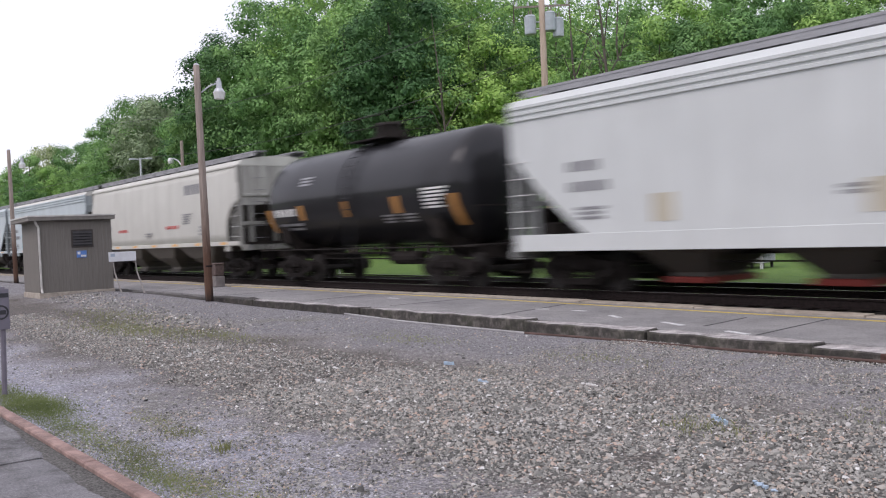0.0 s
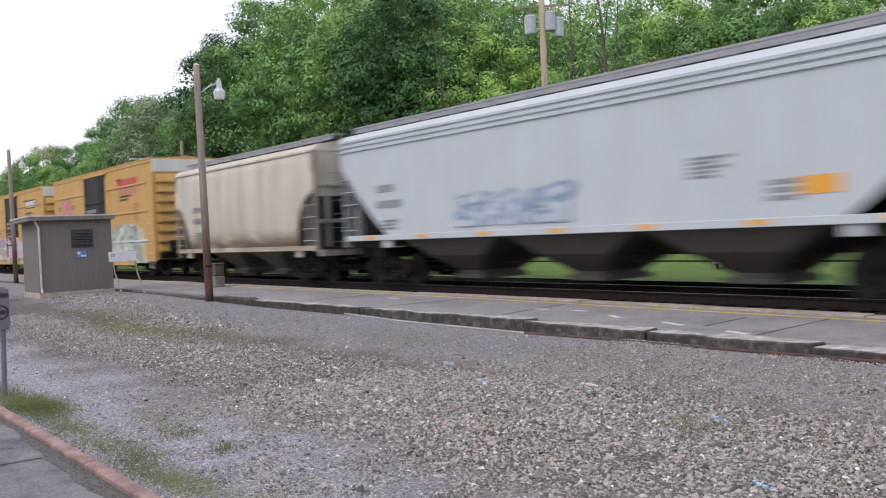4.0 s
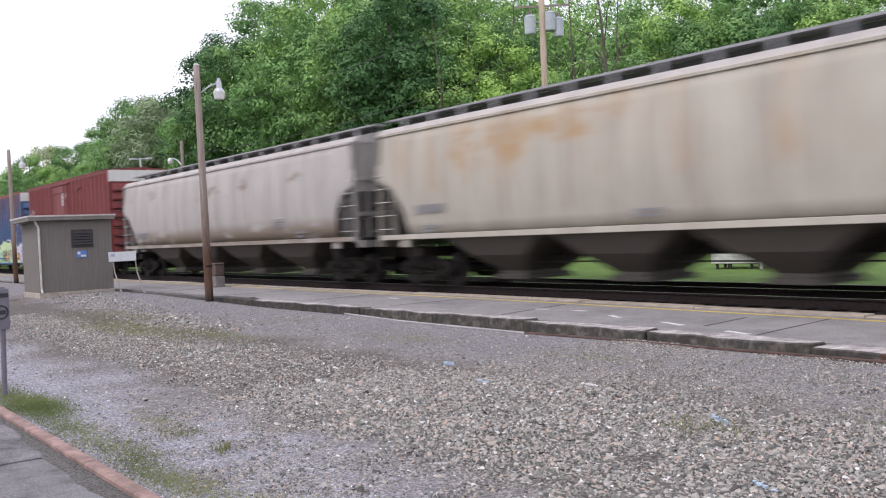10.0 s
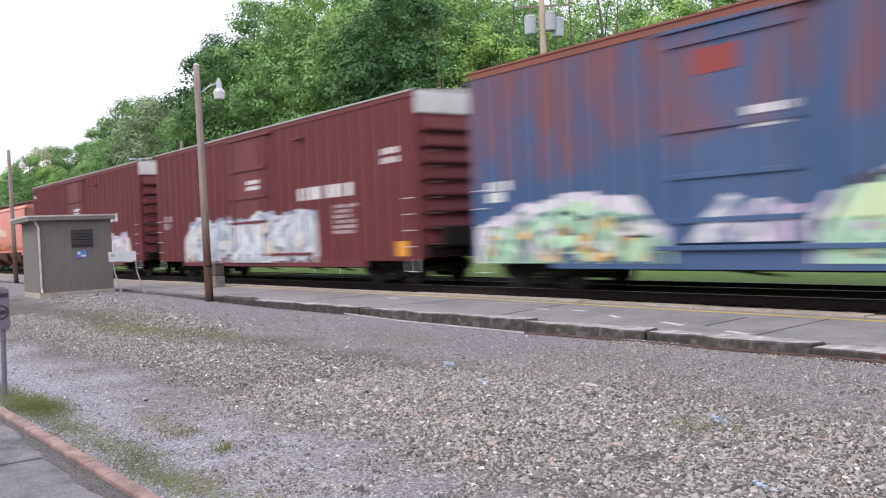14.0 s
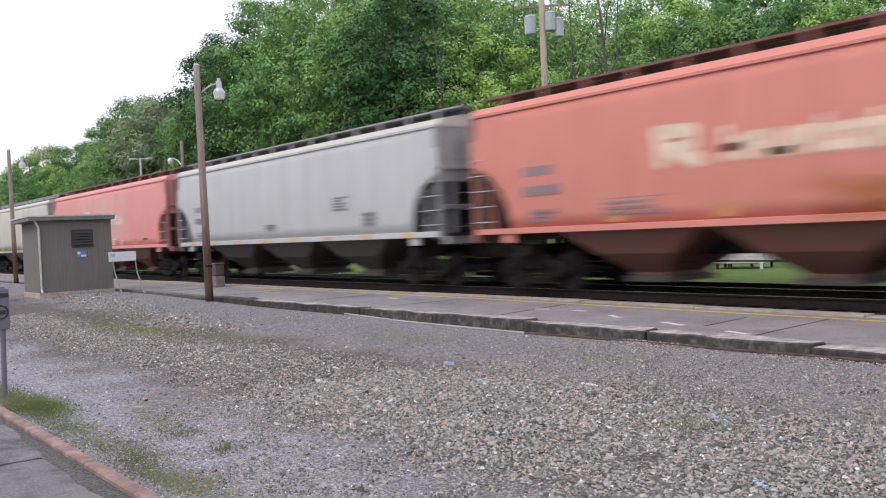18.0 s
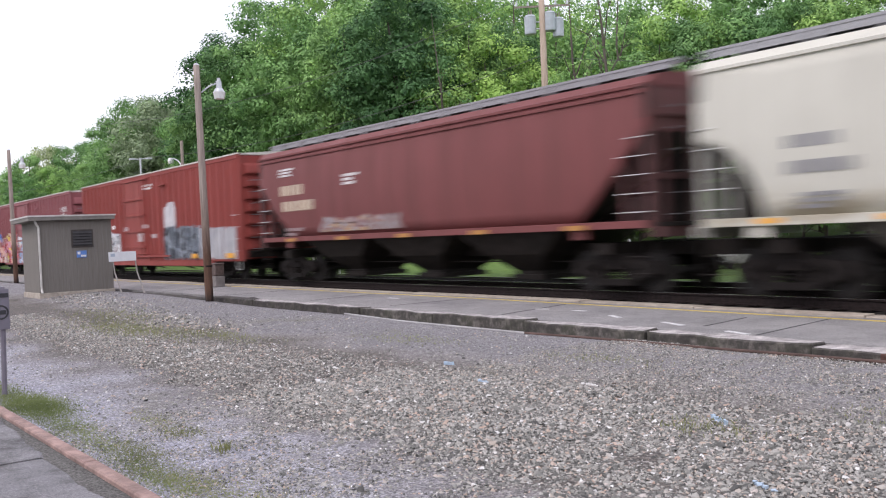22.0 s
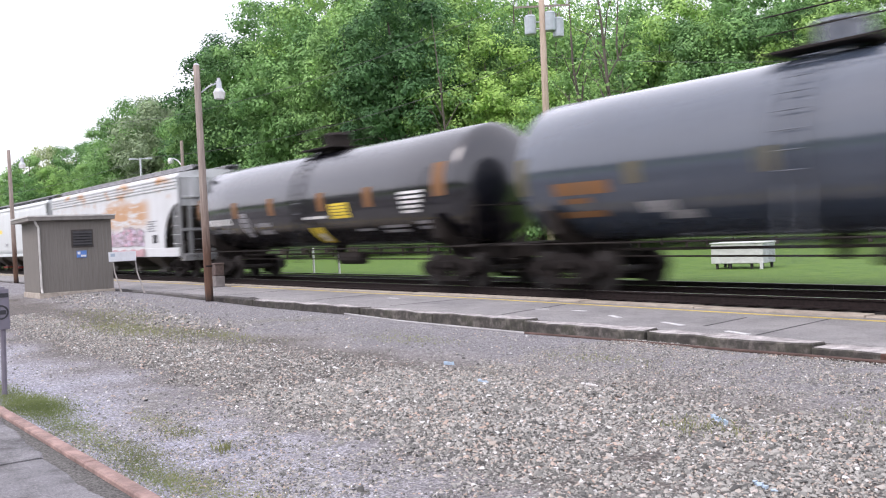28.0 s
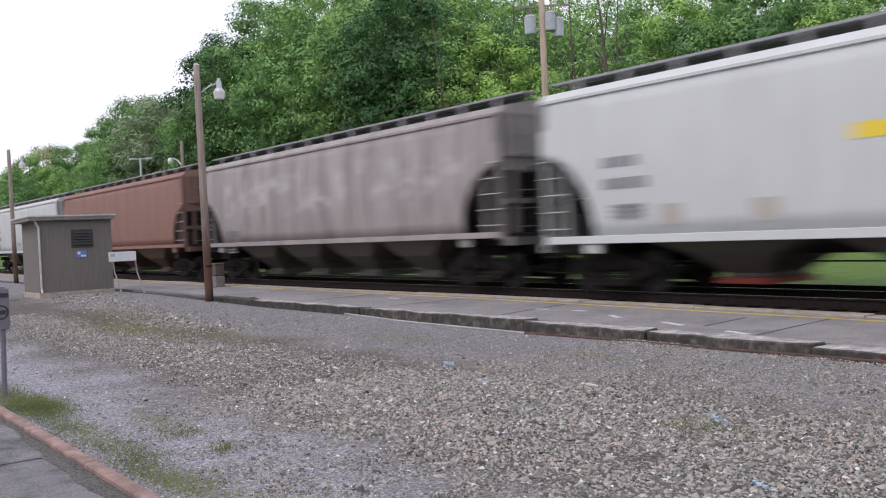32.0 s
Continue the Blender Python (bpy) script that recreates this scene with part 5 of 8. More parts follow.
yellow_box("yellow boxcar with a black door and pale green graffiti", -99.3, -114.95,
           lambda c, s, g, hx: (mural(c, s, g, "pale green, pink and white graffiti fields", (
               (spray_mix([PALE, (0.50, 0.40, 0.34), W_, (0.46, 0.30, 0.26), (0.30, 0.36, 0.46)], 70), 0.62, [(-7.45, 1.5), (-6.6, 1.75), (-5.0, 1.85), (-3.4, 1.8), (-2.0, 2.0), (-1.75, 1.0)]),
               (spray_mix([(0.46, 0.51, 0.42), (0.54, 0.37, 0.15), (0.56, 0.59, 0.53), SAGE, (0.54, 0.36, 0.14), (0.52, 0.56, 0.48)], 71), 0.62, [(1.35, 1.6), (2.2, 2.1), (3.2, 2.15), (4.4, 2.4), (5.6, 2.3), (6.5, 2.05), (6.9, 0.75)])), 7),
                                add_graffiti(c, s, -hx + 0.6, -hx + 3.2, 0.7, 1.7, 3, (0.22, 0.26, 0.38), PALE, (SKY, W_, (0.3, 0.3, 0.42)), 71, "white and blue graffiti", cloud=False),
                                add_graffiti(c, s, -hx + 3.3, -1.9, 0.62, 1.75, 3, (0.28, 0.17, 0.15), (0.55, 0.42, 0.38), (ORNG, K_, SKY), 72, "pink and brown graffiti", cloud=False),
                                add_graffiti(c, s, 1.7, hx - 1.7, 0.66, 2.1, 4, (0.27, 0.32, 0.26), (0.50, 0.55, 0.47), (SAGE, (0.3, 0.36, 0.3), GR, PALE), 73, "pale grey-green graffiti letters", cloud=False),
                                add_graffiti(c, s, -1.6, 1.0, 1.0, 2.0, 3, (0.03, 0.03, 0.03), DG, (GR, GR), 74, "grey tag on the door", cloud=False)),
           lambda c, s, hx: (add_patch(c, s, hx - 4.6, hx - 1.9, 4.15, 4.42, RED_MARK, "flag_mark"), add_patch(c, s, hx - 4.4, hx - 2.0, 3.72, 4.15, paint("pale_red_mark", (0.52, 0.22, 0.13), 0.2), "flag_mark")))
yellow_box("yellow boxcar with a black door and silver, pink and teal graffiti", -117.4, -133.0,
           lambda c, s, g, hx: (mural(c, s, g, "silver graffiti fields edged in purple, pink and teal", (
               (spray_mix([(0.42, 0.22, 0.40), LILAC, PURP, (0.50, 0.30, 0.44)], 80), 0.62, [(-7.4, 1.05), (-6.2, 1.93), (-4.5, 2.32), (-3.0, 2.22), (-1.2, 2.29), (-0.7, 2.0)]),
               (spray_mix([(0.46, 0.46, 0.48), (0.58, 0.58, 0.60), (0.40, 0.40, 0.43), (0.55, 0.55, 0.57)], 81), 0.62, [(-6.2, 1.2), (-5.9, 1.8), (-5.2, 1.99), (-2.9, 1.97), (-1.6, 2.08), (-0.65, 2.0)]),
               (spray_mix([TEAL, (0.10, 0.48, 0.42), TEAL, MINT], 84), 0.62, [(1.2, 1.35), (1.9, 1.9), (2.9, 2.21), (3.44, 2.36), (4.1, 2.25), (5.5, 2.3), (6.8, 2.1), (7.35, 1.2)]),
               (spray_mix([(0.46, 0.47, 0.48), (0.58, 0.60, 0.61), (0.36, 0.40, 0.42), (0.54, 0.56, 0.57)], 85), 0.62, [(2.0, 0.9), (2.1, 1.85), (2.6, 2.1), (3.2, 2.15), (4.1, 2.1), (5.5, 2.1), (6.5, 1.8), (6.9, 1.0)]),
               (spray_mix([PINK, (0.68, 0.46, 0.60), (0.60, 0.28, 0.40), (0.64, 0.42, 0.56)], 82), 0.85, [(-0.75, 1.6), (-0.3, 2.22), (0.44, 2.36), (1.23, 2.25), (1.8, 1.65)])), 8),
                                add_graffiti(c, s, -hx + 1.8, -1.2, 0.68, 1.8, 4, (0.17, 0.15, 0.19), (0.50, 0.50, 0.52), ((0.50, 0.32, 0.10), (0.4, 0.38, 0.4), W_), 81, "silver graffiti letters", cloud=False),
                                add_graffiti(c, s, -0.4, 1.3, 0.8, 2.0, 2, (0.36, 0.04, 0.08), (0.66, 0.42, 0.55), (W_, RED_, K_), 82, "pink graffiti across the door", cloud=False),
                                add_graffiti(c, s, 2.2, hx - 1.1, 0.66, 1.95, 5, (0.13, 0.24, 0.25), (0.50, 0.52, 0.54), (TEAL, GR, (0.6, 0.35, 0.1), TEAL), 83, "silver and teal graffiti letters", cloud=False)),
           lambda c, s, hx: (add_patch(c, s, hx - 4.3, hx - 1.75, 3.92, 4.42, BLACK_MARK, "mark_backing"), add_bars(c, lambda x: s(x) - 0.006, hx - 4.2, 4.38, 2.35, 0.42, 1, WHITE_MARK, gap=0.1)))
yellow_box("yellow boxcar with a black door and blue, white and green graffiti", -135.15, -150.85,
           lambda c, s, g, hx: (mural(c, s, g, "sky-blue graffiti under white clouds and green splashes", (
               (spray_mix([GREEN, (0.05, 0.36, 0.14), (0.06, 0.30, 0.12)], 90), 0.72, [(-7.7, 1.9), (-7.1, 1.95), (-6.9, 0.9)]),
               (spray_mix([GREEN, (0.06, 0.38, 0.18), TEAL], 93), 1.5, [(-2.75, 2.1), (-2.0, 2.72), (-0.83, 2.75), (-0.7, 2.2), (0.6, 2.0), (1.7, 2.4), (2.0, 2.67), (2.9, 2.72), (3.7, 2.83), (4.2, 2.35), (5.2, 2.5), (6.2, 2.35), (7.5, 2.1)]),
               (spray_mix([SKY, (0.20, 0.47, 0.62), CYAN, SKY, (0.16, 0.44, 0.60)], 91), 0.56, [(-7.1, 1.55), (-4.0, 1.62), (-1.7, 1.62), (1.6, 1.72), (4.5, 1.65), (6.9, 1.7), (7.1, 0.9)]),
               (spray((0.05, 0.30, 0.12)), 0.72, [(6.4, 1.9), (6.8, 2.1), (7.45, 2.05), (7.5, 1.0)]),
               (spray(K_), [(-7.25, 1.50), (-1.6, 1.50)], [(-7.3, 2.12), (-6.6, 2.29), (-5.6, 2.28), (-4.65, 2.31), (-3.35, 2.15), (-2.67, 2.20), (-1.6, 2.24)]),
               (spray((0.74, 0.74, 0.75)), [(-7.2, 1.58), (-1.65, 1.57)], [(-7.2, 2.05), (-6.6, 2.22), (-5.6, 2.22), (-4.65, 2.25), (-3.35, 2.09), (-2.67, 2.14), (-1.65, 2.18)]),
               (spray_mix([W_, (0.66, 0.58, 0.56), W_, GR], 94), [(-1.3, 1.7), (1.2, 1.6)], [(-1.3, 1.85), (-0.7, 2.0), (0.0, 1.85), (0.6, 2.15), (1.2, 1.8)]),
               (spray_mix([W_, (0.74, 0.74, 0.74), PALE], 95), [(1.3, 1.60), (6.5, 1.62)], [(1.3, 1.9), (1.9, 1.9), (2.6, 2.2), (3.3, 2.32), (4.0, 2.1), (4.7, 2.34), (5.4, 2.1), (6.2, 2.26), (6.5, 1.75)])), 9),
                                add_graffiti(c, s, -hx + 1.1, -1.8, 0.72, 1.5, 5, (0.05, 0.12, 0.17), CYAN, (YELL, K_, (0.5, 0.33, 0.1), SKY), 91, "dark blue letters in the graffiti", cloud=False),
                                add_graffiti(c, s, -1.5, 1.4, 0.95, 1.6, 3, (0.02, 0.05, 0.06), CYAN, (K_, GR, K_), 92, "black and blue graffiti over the door", cloud=False),
                                add_graffiti(c, s, 1.6, hx - 1.5, 0.72, 1.6, 5, (0.06, 0.20, 0.26), (0.2, 0.5, 0.58), (CYAN, YELL, W_, SKY), 96, "aqua letters in the graffiti", cloud=False)),
           lambda c, s, hx: (add_patch(c, s, hx - 4.3, hx - 1.75, 3.92, 4.42, BLACK_MARK, "mark_backing"), add_bars(c, lambda x: s(x) - 0.006, hx - 4.2, 4.38, 2.35, 0.42, 1, WHITE_MARK, gap=0.1)))


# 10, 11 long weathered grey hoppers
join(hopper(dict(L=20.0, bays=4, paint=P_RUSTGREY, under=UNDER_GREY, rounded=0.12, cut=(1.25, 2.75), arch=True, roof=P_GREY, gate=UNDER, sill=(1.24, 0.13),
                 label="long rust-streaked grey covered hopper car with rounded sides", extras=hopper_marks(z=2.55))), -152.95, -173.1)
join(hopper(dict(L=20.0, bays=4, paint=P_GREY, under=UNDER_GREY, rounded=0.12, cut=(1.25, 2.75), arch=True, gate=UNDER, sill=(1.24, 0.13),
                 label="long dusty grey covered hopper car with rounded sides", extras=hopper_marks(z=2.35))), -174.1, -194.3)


# 12 to 15 tall boxcars with outside posts
def marks_12(car, side_y, grid, hx, H):
    add_bars(car, side_y, -0.15, 4.45, 0.8, 0.75, 2, LIGHT_SPRAY, gap=0.05)
    add_bars(car, side_y, 0.1, 3.2, 1.1, 0.35, 2, WHITE_MARK)
    add_bars(car, side_y, -hx + 0.5, 2.5, 1.1, 0.26, 1, WHITE_MARK, gap=0.1)
    add_bars(car, side_y, -hx + 0.7, 2.1, 1.1, 0.26, 1, WHITE_MARK, gap=0.1)
    add_bars(car, side_y, hx - 2.5, 2.55, 0.8, 0.62, 5, GREY_STENCIL)
    add_bars(car, side_y, hx - 1.5, 2.55, 0.85, 0.5, 4, LIGHT_SPRAY)
    for z in (2.15, 2.55, 2.95):
        add_patch(car, side_y, -3.45, -2.85, z, z + 0.30, GREY_STENCIL, "paint_patch", "faded pink paint patch", grid=grid)
    add_graffiti(car, side_y, -hx + 0.3, -hx + 1.5, 3.2, 3.75, 3, (0.22, 0.07, 0.07), (0.40, 0.28, 0.28), ((0.36, 0.22, 0.22), (0.22, 0.06, 0.06)), 124, "thin faded scribble", grid, cloud=False)
    add_bars(car, side_y, -hx + 2.0, 2.45, 0.55, 0.3, 3, GREY_STENCIL)
    add_patch(car, side_y, -hx + 0.55, -hx + 0.85, 1.1, 1.9, ORANGE_MARK, "reflector", grid=grid)
    mural(car, side_y, grid, "washed-out pastel graffiti fields", (
        (spray_mix([(0.42, 0.34, 0.33), (0.24, 0.09, 0.09), (0.50, 0.46, 0.42), (0.28, 0.14, 0.13), (0.46, 0.40, 0.38)], 120), 0.64, [(-7.1, 1.4), (-6.9, 1.95), (-5.3, 2.1), (-3.0, 1.76), (-1.7, 2.0), (1.9, 1.9), (3.1, 1.8), (4.5, 1.6), (5.4, 1.3)]),), 12)
    add_graffiti(car, side_y, -hx + 0.9, -2.3, 0.7, 1.8, 4, (0.20, 0.10, 0.10), (0.50, 0.46, 0.43), (CREAM, (0.4, 0.22, 0.22), K_), 121, "cream and brown graffiti letters", grid, cloud=False)
    add_graffiti(car, side_y, -1.8, 1.6, 0.75, 1.95, 3, (0.20, 0.15, 0.13), (0.52, 0.50, 0.44), (SAGE, (0.6, 0.42, 0.15), PALE), 122, "pale graffiti letters over the door", grid, cloud=False)
    add_graffiti(car, side_y, 2.0, 5.0, 0.72, 1.6, 3, (0.26, 0.12, 0.12), (0.44, 0.38, 0.37), (CREAM, (0.3, 0.14, 0.14)), 123, "faded pink-grey letters", grid, cloud=False)
    add_patch(car, side_y, 6.2, 7.0, 1.2, 1.55, GREY_STENCIL, "plate", "worn grey data plate", grid=grid)
    add_patch(car, side_y, hx - 1.0, hx - 0.45, 0.85, 1.1, REFLECTOR, "placard", "orange placard", grid=grid)
LIGHT_SPRAY = paint("worn_white_mark", (0.50, 0.42, 0.42), 0.3)
GREY_STENCIL = paint("faded_stencil", (0.33, 0.24, 0.24), 0.3)
join(boxcar(dict(L=15.5, H=5.05, ribs=True, paint=P_OXIDE, door=(-2.2, 0.85), door_paint=P_OXIDE, roof=P_OXIDE, band=BAND_WHITE, door_ribs=(2.1, 2.95, 4.45), trucks=6.2,
                 label="tall oxide-red boxcar with pastel graffiti along its base", extras=marks_12)), -196.4, -211.9)


def marks_13(car, side_y, grid, hx, H):
    add_patch(car, side_y, -1.35, -0.35, 4.0, 4.45, paint("faded_red_mark", (0.30, 0.06, 0.055), 0.5), "red_mark")
    add_bars(car, side_y, -0.2, 3.35, 0.9, 0.45, 2, WHITE_MARK)
    add_bars(car, side_y, -hx + 0.55, 2.5, 0.8, 0.5, 2, WHITE_MARK, gap=0.1)
    add_bars(car, side_y, hx - 1.9, 2.65, 0.75, 0.75, 7, LIGHT_SPRAY, gap=0.55)
    add_patch(car, side_y, hx - 1.0, hx - 0.45, 3.0, 3.5, LIGHT_SPRAY, "paint_patch", "worn white paint patch", grid=grid)
    mural(car, side_y, grid, "mint-green graffiti domes with lilac edges", (
        (spray_mix([LILAC, (0.66, 0.62, 0.68), W_, (0.56, 0.54, 0.62)], 130), 0.62, [(-7.7, 1.4), (-6.9, 1.7), (-5.66, 1.95), (-4.3, 2.1), (-3.0, 1.95), (-2.05, 1.25)]),
        (spray_mix([MINT, (0.56, 0.72, 0.50), (0.30, 0.56, 0.42), MINT], 131), 0.62, [(-7.5, 1.0), (-6.5, 1.45), (-4.3, 1.9), (-2.9, 1.6), (-1.9, 0.95)]),
        (spray_mix([LILAC, (0.10, 0.16, 0.26), W_, GR], 132), 1.0, [(-1.5, 1.15), (-0.63, 1.8), (-0.1, 1.75), (0.8, 1.6)]),
        (spray_mix([LILAC, (0.64, 0.60, 0.70), W_], 133), 0.62, [(0.9, 1.5), (1.3, 1.75), (2.4, 2.1), (4.3, 2.2), (5.6, 2.02), (6.5, 1.65), (7.72, 1.85)]),
        (spray((0.05, 0.06, 0.09)), 0.62, [(1.0, 1.3), (1.6, 1.97), (3.2, 2.13), (4.95, 1.99), (5.9, 1.6), (7.3, 1.12)]),
        (spray_mix([MINT, (0.40, 0.66, 0.46), (0.50, 0.72, 0.50)], 134), 0.62, [(1.05, 1.2), (1.65, 1.88), (3.2, 2.05), (4.9, 1.9), (5.8, 1.52), (7.2, 1.05)]),
        (spray_mix([(0.60, 0.72, 0.42), (0.56, 0.72, 0.46)], 135), [(1.3, 1.3), (3.0, 1.45), (5.2, 1.5)], [(1.3, 1.4), (1.75, 1.84), (3.2, 2.01), (4.8, 1.86), (5.2, 1.62)])), 13)
    add_graffiti(car, side_y, -hx + 0.5, -2.3, 0.66, 1.5, 5, (0.12, 0.22, 0.22), MINT, ((0.65, 0.38, 0.08), W_, (0.12, 0.2, 0.2)), 131, "mint-green and orange graffiti letters", grid, cloud=False)
    add_graffiti(car, side_y, 1.6, 5.2, 0.70, 1.35, 4, (0.20, 0.36, 0.30), (0.46, 0.68, 0.48), ((0.65, 0.40, 0.1), K_, LILAC), 132, "green shaded graffiti letters", grid, cloud=False)
    add_graffiti(car, side_y, 5.4, 7.2, 0.75, 1.2, 2, (0.50, 0.22, 0.05), (0.75, 0.46, 0.10), (K_, ORNG), 133, "orange flashes in the graffiti", grid, cloud=False)
join(boxcar(dict(L=15.6, H=5.05, ribs=True, paint=P_BLUE, door=(-2.0, 0.85), door_paint=P_BLUE, roof=ROOF_RUST, chord=ROOF_RUST, band=BAND_WHITE, door_ribs=(1.4, 2.2, 3.05, 4.6), trucks=6.2,
                 label="tall faded blue boxcar with rust and mint-green graffiti", extras=marks_13)), -214.15, -229.8)


def marks_14(car, side_y, grid, hx, H):
    add_bars(car, side_y, hx - 6.4, 2.95, 3.2, 0.42, 1, WHITE_MARK, gap=0.1)
    add_bars(car, side_y, -0.6, 3.45, 1.0, 0.4, 2, WHITE_MARK)
    add_bars(car, side_y, -hx + 0.7, 2.55, 0.8, 0.6, 2, LIGHT_SPRAY, gap=0.2)
    add_bars(car, side_y, hx - 4.2, 2.35, 1.3, 0.9, 6, LIGHT_SPRAY)
    add_bars(car, side_y, hx - 1.6, 3.75, 0.8, 0.5, 2, WHITE_MARK)
    mural(car, side_y, grid, "white and pale blue graffiti fields", (
        (spray_mix([(0.60, 0.64, 0.66), W_, (0.46, 0.56, 0.64), (0.64, 0.60, 0.54), W_], 140), 0.64, [(-6.5, 1.2), (-6.2, 1.85), (-4.8, 2.38), (-3.6, 2.1), (-2.3, 2.15), (-1.0, 2.0), (0.3, 2.34), (2.0, 2.1), (3.0, 2.3), (4.0, 2.2), (4.1, 1.0)]),), 14)
    add_graffiti(car, side_y, -6.0, 3.7, 0.7, 2.0, 8, (0.30, 0.36, 0.44), (0.62, 0.66, 0.68), (W_, PALE, (0.4, 0.52, 0.62), CREAM), 141, "white and pale blue graffiti letters", grid, cloud=False)
    add_patch(car, side_y, hx - 1.0, hx - 0.5, 0.8, 1.2, REFLECTOR, "placard", grid=grid)
def marks_15(car, side_y, grid, hx, H):
    add_bars(car, side_y, hx - 6.4, 2.95, 3.2, 0.42, 1, WHITE_MARK, gap=0.1)
    add_bars(car, side_y, -0.6, 3.45, 1.0, 0.4, 2, WHITE_MARK)
    add_bars(car, side_y, -hx + 0.6, 2.75, 1.2, 0.7, 2, LIGHT_SPRAY, gap=0.3)
    add_bars(car, side_y, -hx + 0.5, 4.6, 0.5, 0.2, 2, WHITE_MARK)
    mural(car, side_y, grid, "silver graffiti with a blue halo beside pastel lilac fields", (
        (spray_mix([SKY, (0.24, 0.40, 0.60), (0.30, 0.46, 0.62)], 150), 0.62, [(-7.75, 0.9), (-6.85, 2.05), (-5.5, 2.46), (-4.5, 2.55), (-2.1, 2.36), (-1.95, 1.5), (-1.65, 0.8)]),
        (spray_mix([(0.46, 0.45, 0.44), (0.56, 0.55, 0.54), (0.38, 0.38, 0.38)], 151), 0.66, [(-6.6, 1.0), (-6.1, 2.0), (-5.5, 2.3), (-3.9, 2.32), (-2.5, 1.9), (-2.1, 1.0)]),
        (spray_mix([LILAC, (0.68, 0.66, 0.70), W_, (0.62, 0.64, 0.46), (0.66, 0.58, 0.68)], 152), 0.66, [(0.8, 0.95), (1.2, 1.6), (2.0, 1.66), (2.25, 2.02), (3.5, 2.0), (4.4, 2.05), (6.2, 1.9), (7.6, 1.95), (8.1, 0.95)]),
        (spray((0.52, 0.45, 0.27)), 2.02, [(2.45, 2.2), (2.6, 2.68), (3.3, 2.72), (3.45, 2.2)]),
        (spray((0.34, 0.32, 0.36)), 2.02, [(3.5, 2.4), (3.8, 2.55), (4.35, 2.5)])), 15)
    add_graffiti(car, side_y, -6.3, -2.3, 0.74, 2.1, 3, K_, (0.52, 0.51, 0.50), (K_, GR, (0.5, 0.36, 0.3)), 151, "silver bubble graffiti letters", grid, cloud=False)
    add_graffiti(car, side_y, 1.8, 7.6, 0.7, 1.8, 5, (0.44, 0.38, 0.48), (0.68, 0.66, 0.70), ((0.35, 0.42, 0.56), PINK, (0.6, 0.5, 0.2), W_), 152, "pastel lilac graffiti letters", grid, cloud=False)
    add_patch(car, side_y, -hx + 0.7, -hx + 1.1, 0.75, 1.05, REFLECTOR, "placard", grid=grid)
    add_patch(car, lambda x: side_y(x) - 0.02, -hx + 2.9, -hx + 3.4, 0.92, 1.02, YELLOW_MARK, "reflector", grid=grid)
for f, r, mk, lab in ((-231.95, -250.75, marks_14, "long dark red boxcar with white and pale blue graffiti"), (-252.95, -271.6, marks_15, "long dark red boxcar with silver and lilac graffiti")):
    join(boxcar(dict(L=18.7, H=5.05, ribs=True, paint=P_OXIDE2, door=(-2.05, 1.0), door_paint=P_OXIDE2, roof=ROOF_GREY, chord=P_OXIDE2, band=BAND_WHITE, door_ribs=(2.0, 2.85, 3.8), trucks=7.05,
                     label=lab, extras=mk)), f, r)


# 16 to 20 hoppers
def worn_name(car, side_y, col):
    """A worn mark and a row of letter-sized shapes along the side."""
    bm = bmesh.new()
    for x0, z0, x1, z1, half in ((-2.75, 2.52, -2.72, 3.08, 0.14), (-2.80, 3.08, -2.05, 3.04, 0.13), (-2.0, 3.0, -2.02, 2.80, 0.13), (-2.1, 2.76, -2.7, 2.74, 0.11), (-2.5, 2.72, -1.9, 2.48, 0.14)):
        add_stroke(bm, side_y, x0, z0, x1, z1, half, 0.008, 0, 2.0, ())
    r = random.Random(16)
    for k in range(10):
        x, tall = -1.32 + k * 0.46, 0.50 if k in (0, 4, 6) else 0.36
        z = 2.47 - 0.006 * k
        add_stroke(bm, side_y, x, z, x + 0.02, z + tall, 0.085, 0.008, 0, 2.0, ())
        for q in range(2):
            h = r.choice((0.04, 0.18, 0.34))
            add_stroke(bm, side_y, x, z + h, x + 0.26, z + h + r.uniform(-0.03, 0.03), 0.075, 0.010, 0, 2.0, ())
        add_stroke(bm, side_y, x + 0.26, z + 0.02, x + 0.27, z + 0.30, 0.075, 0.008, 0, 2.0, ())
    tagged(part("worn_lettering", bm, spray(col), car, "worn pale lettering shapes"), kind="stuff")


def marks_16(car, side_y, grid, hx, ze, side_z):
    side_z[0] = 2.9
    worn_name(car, side_y, (0.76, 0.60, 0.44))
    side_z[0] = 1.8
    add_bars(car, side_y, -4.25, 1.98, 1.7, 0.42, 4, GREY_MARK, gap=0.5)
    add_bars(car, side_y, -5.5, 2.54, 0.5, 0.3, 2, GREY_MARK, gap=0.6)
    side_z[0] = 1.6
    for x in (-4.2, -1.6, 1.6, 4.2):
        add_patch(car, side_y, x, x + 0.45, 1.45, 1.95, TAN_PATCH, "paint_patch", "ochre repair patch")
    add_patch(car, side_y, 3.6, 4.2, 1.6, 1.92, BLACK_MARK, "placard")
    add_patch(car, side_y, 7.2, 7.55, 1.5, 2.2, TAN_PATCH, "paint_patch")
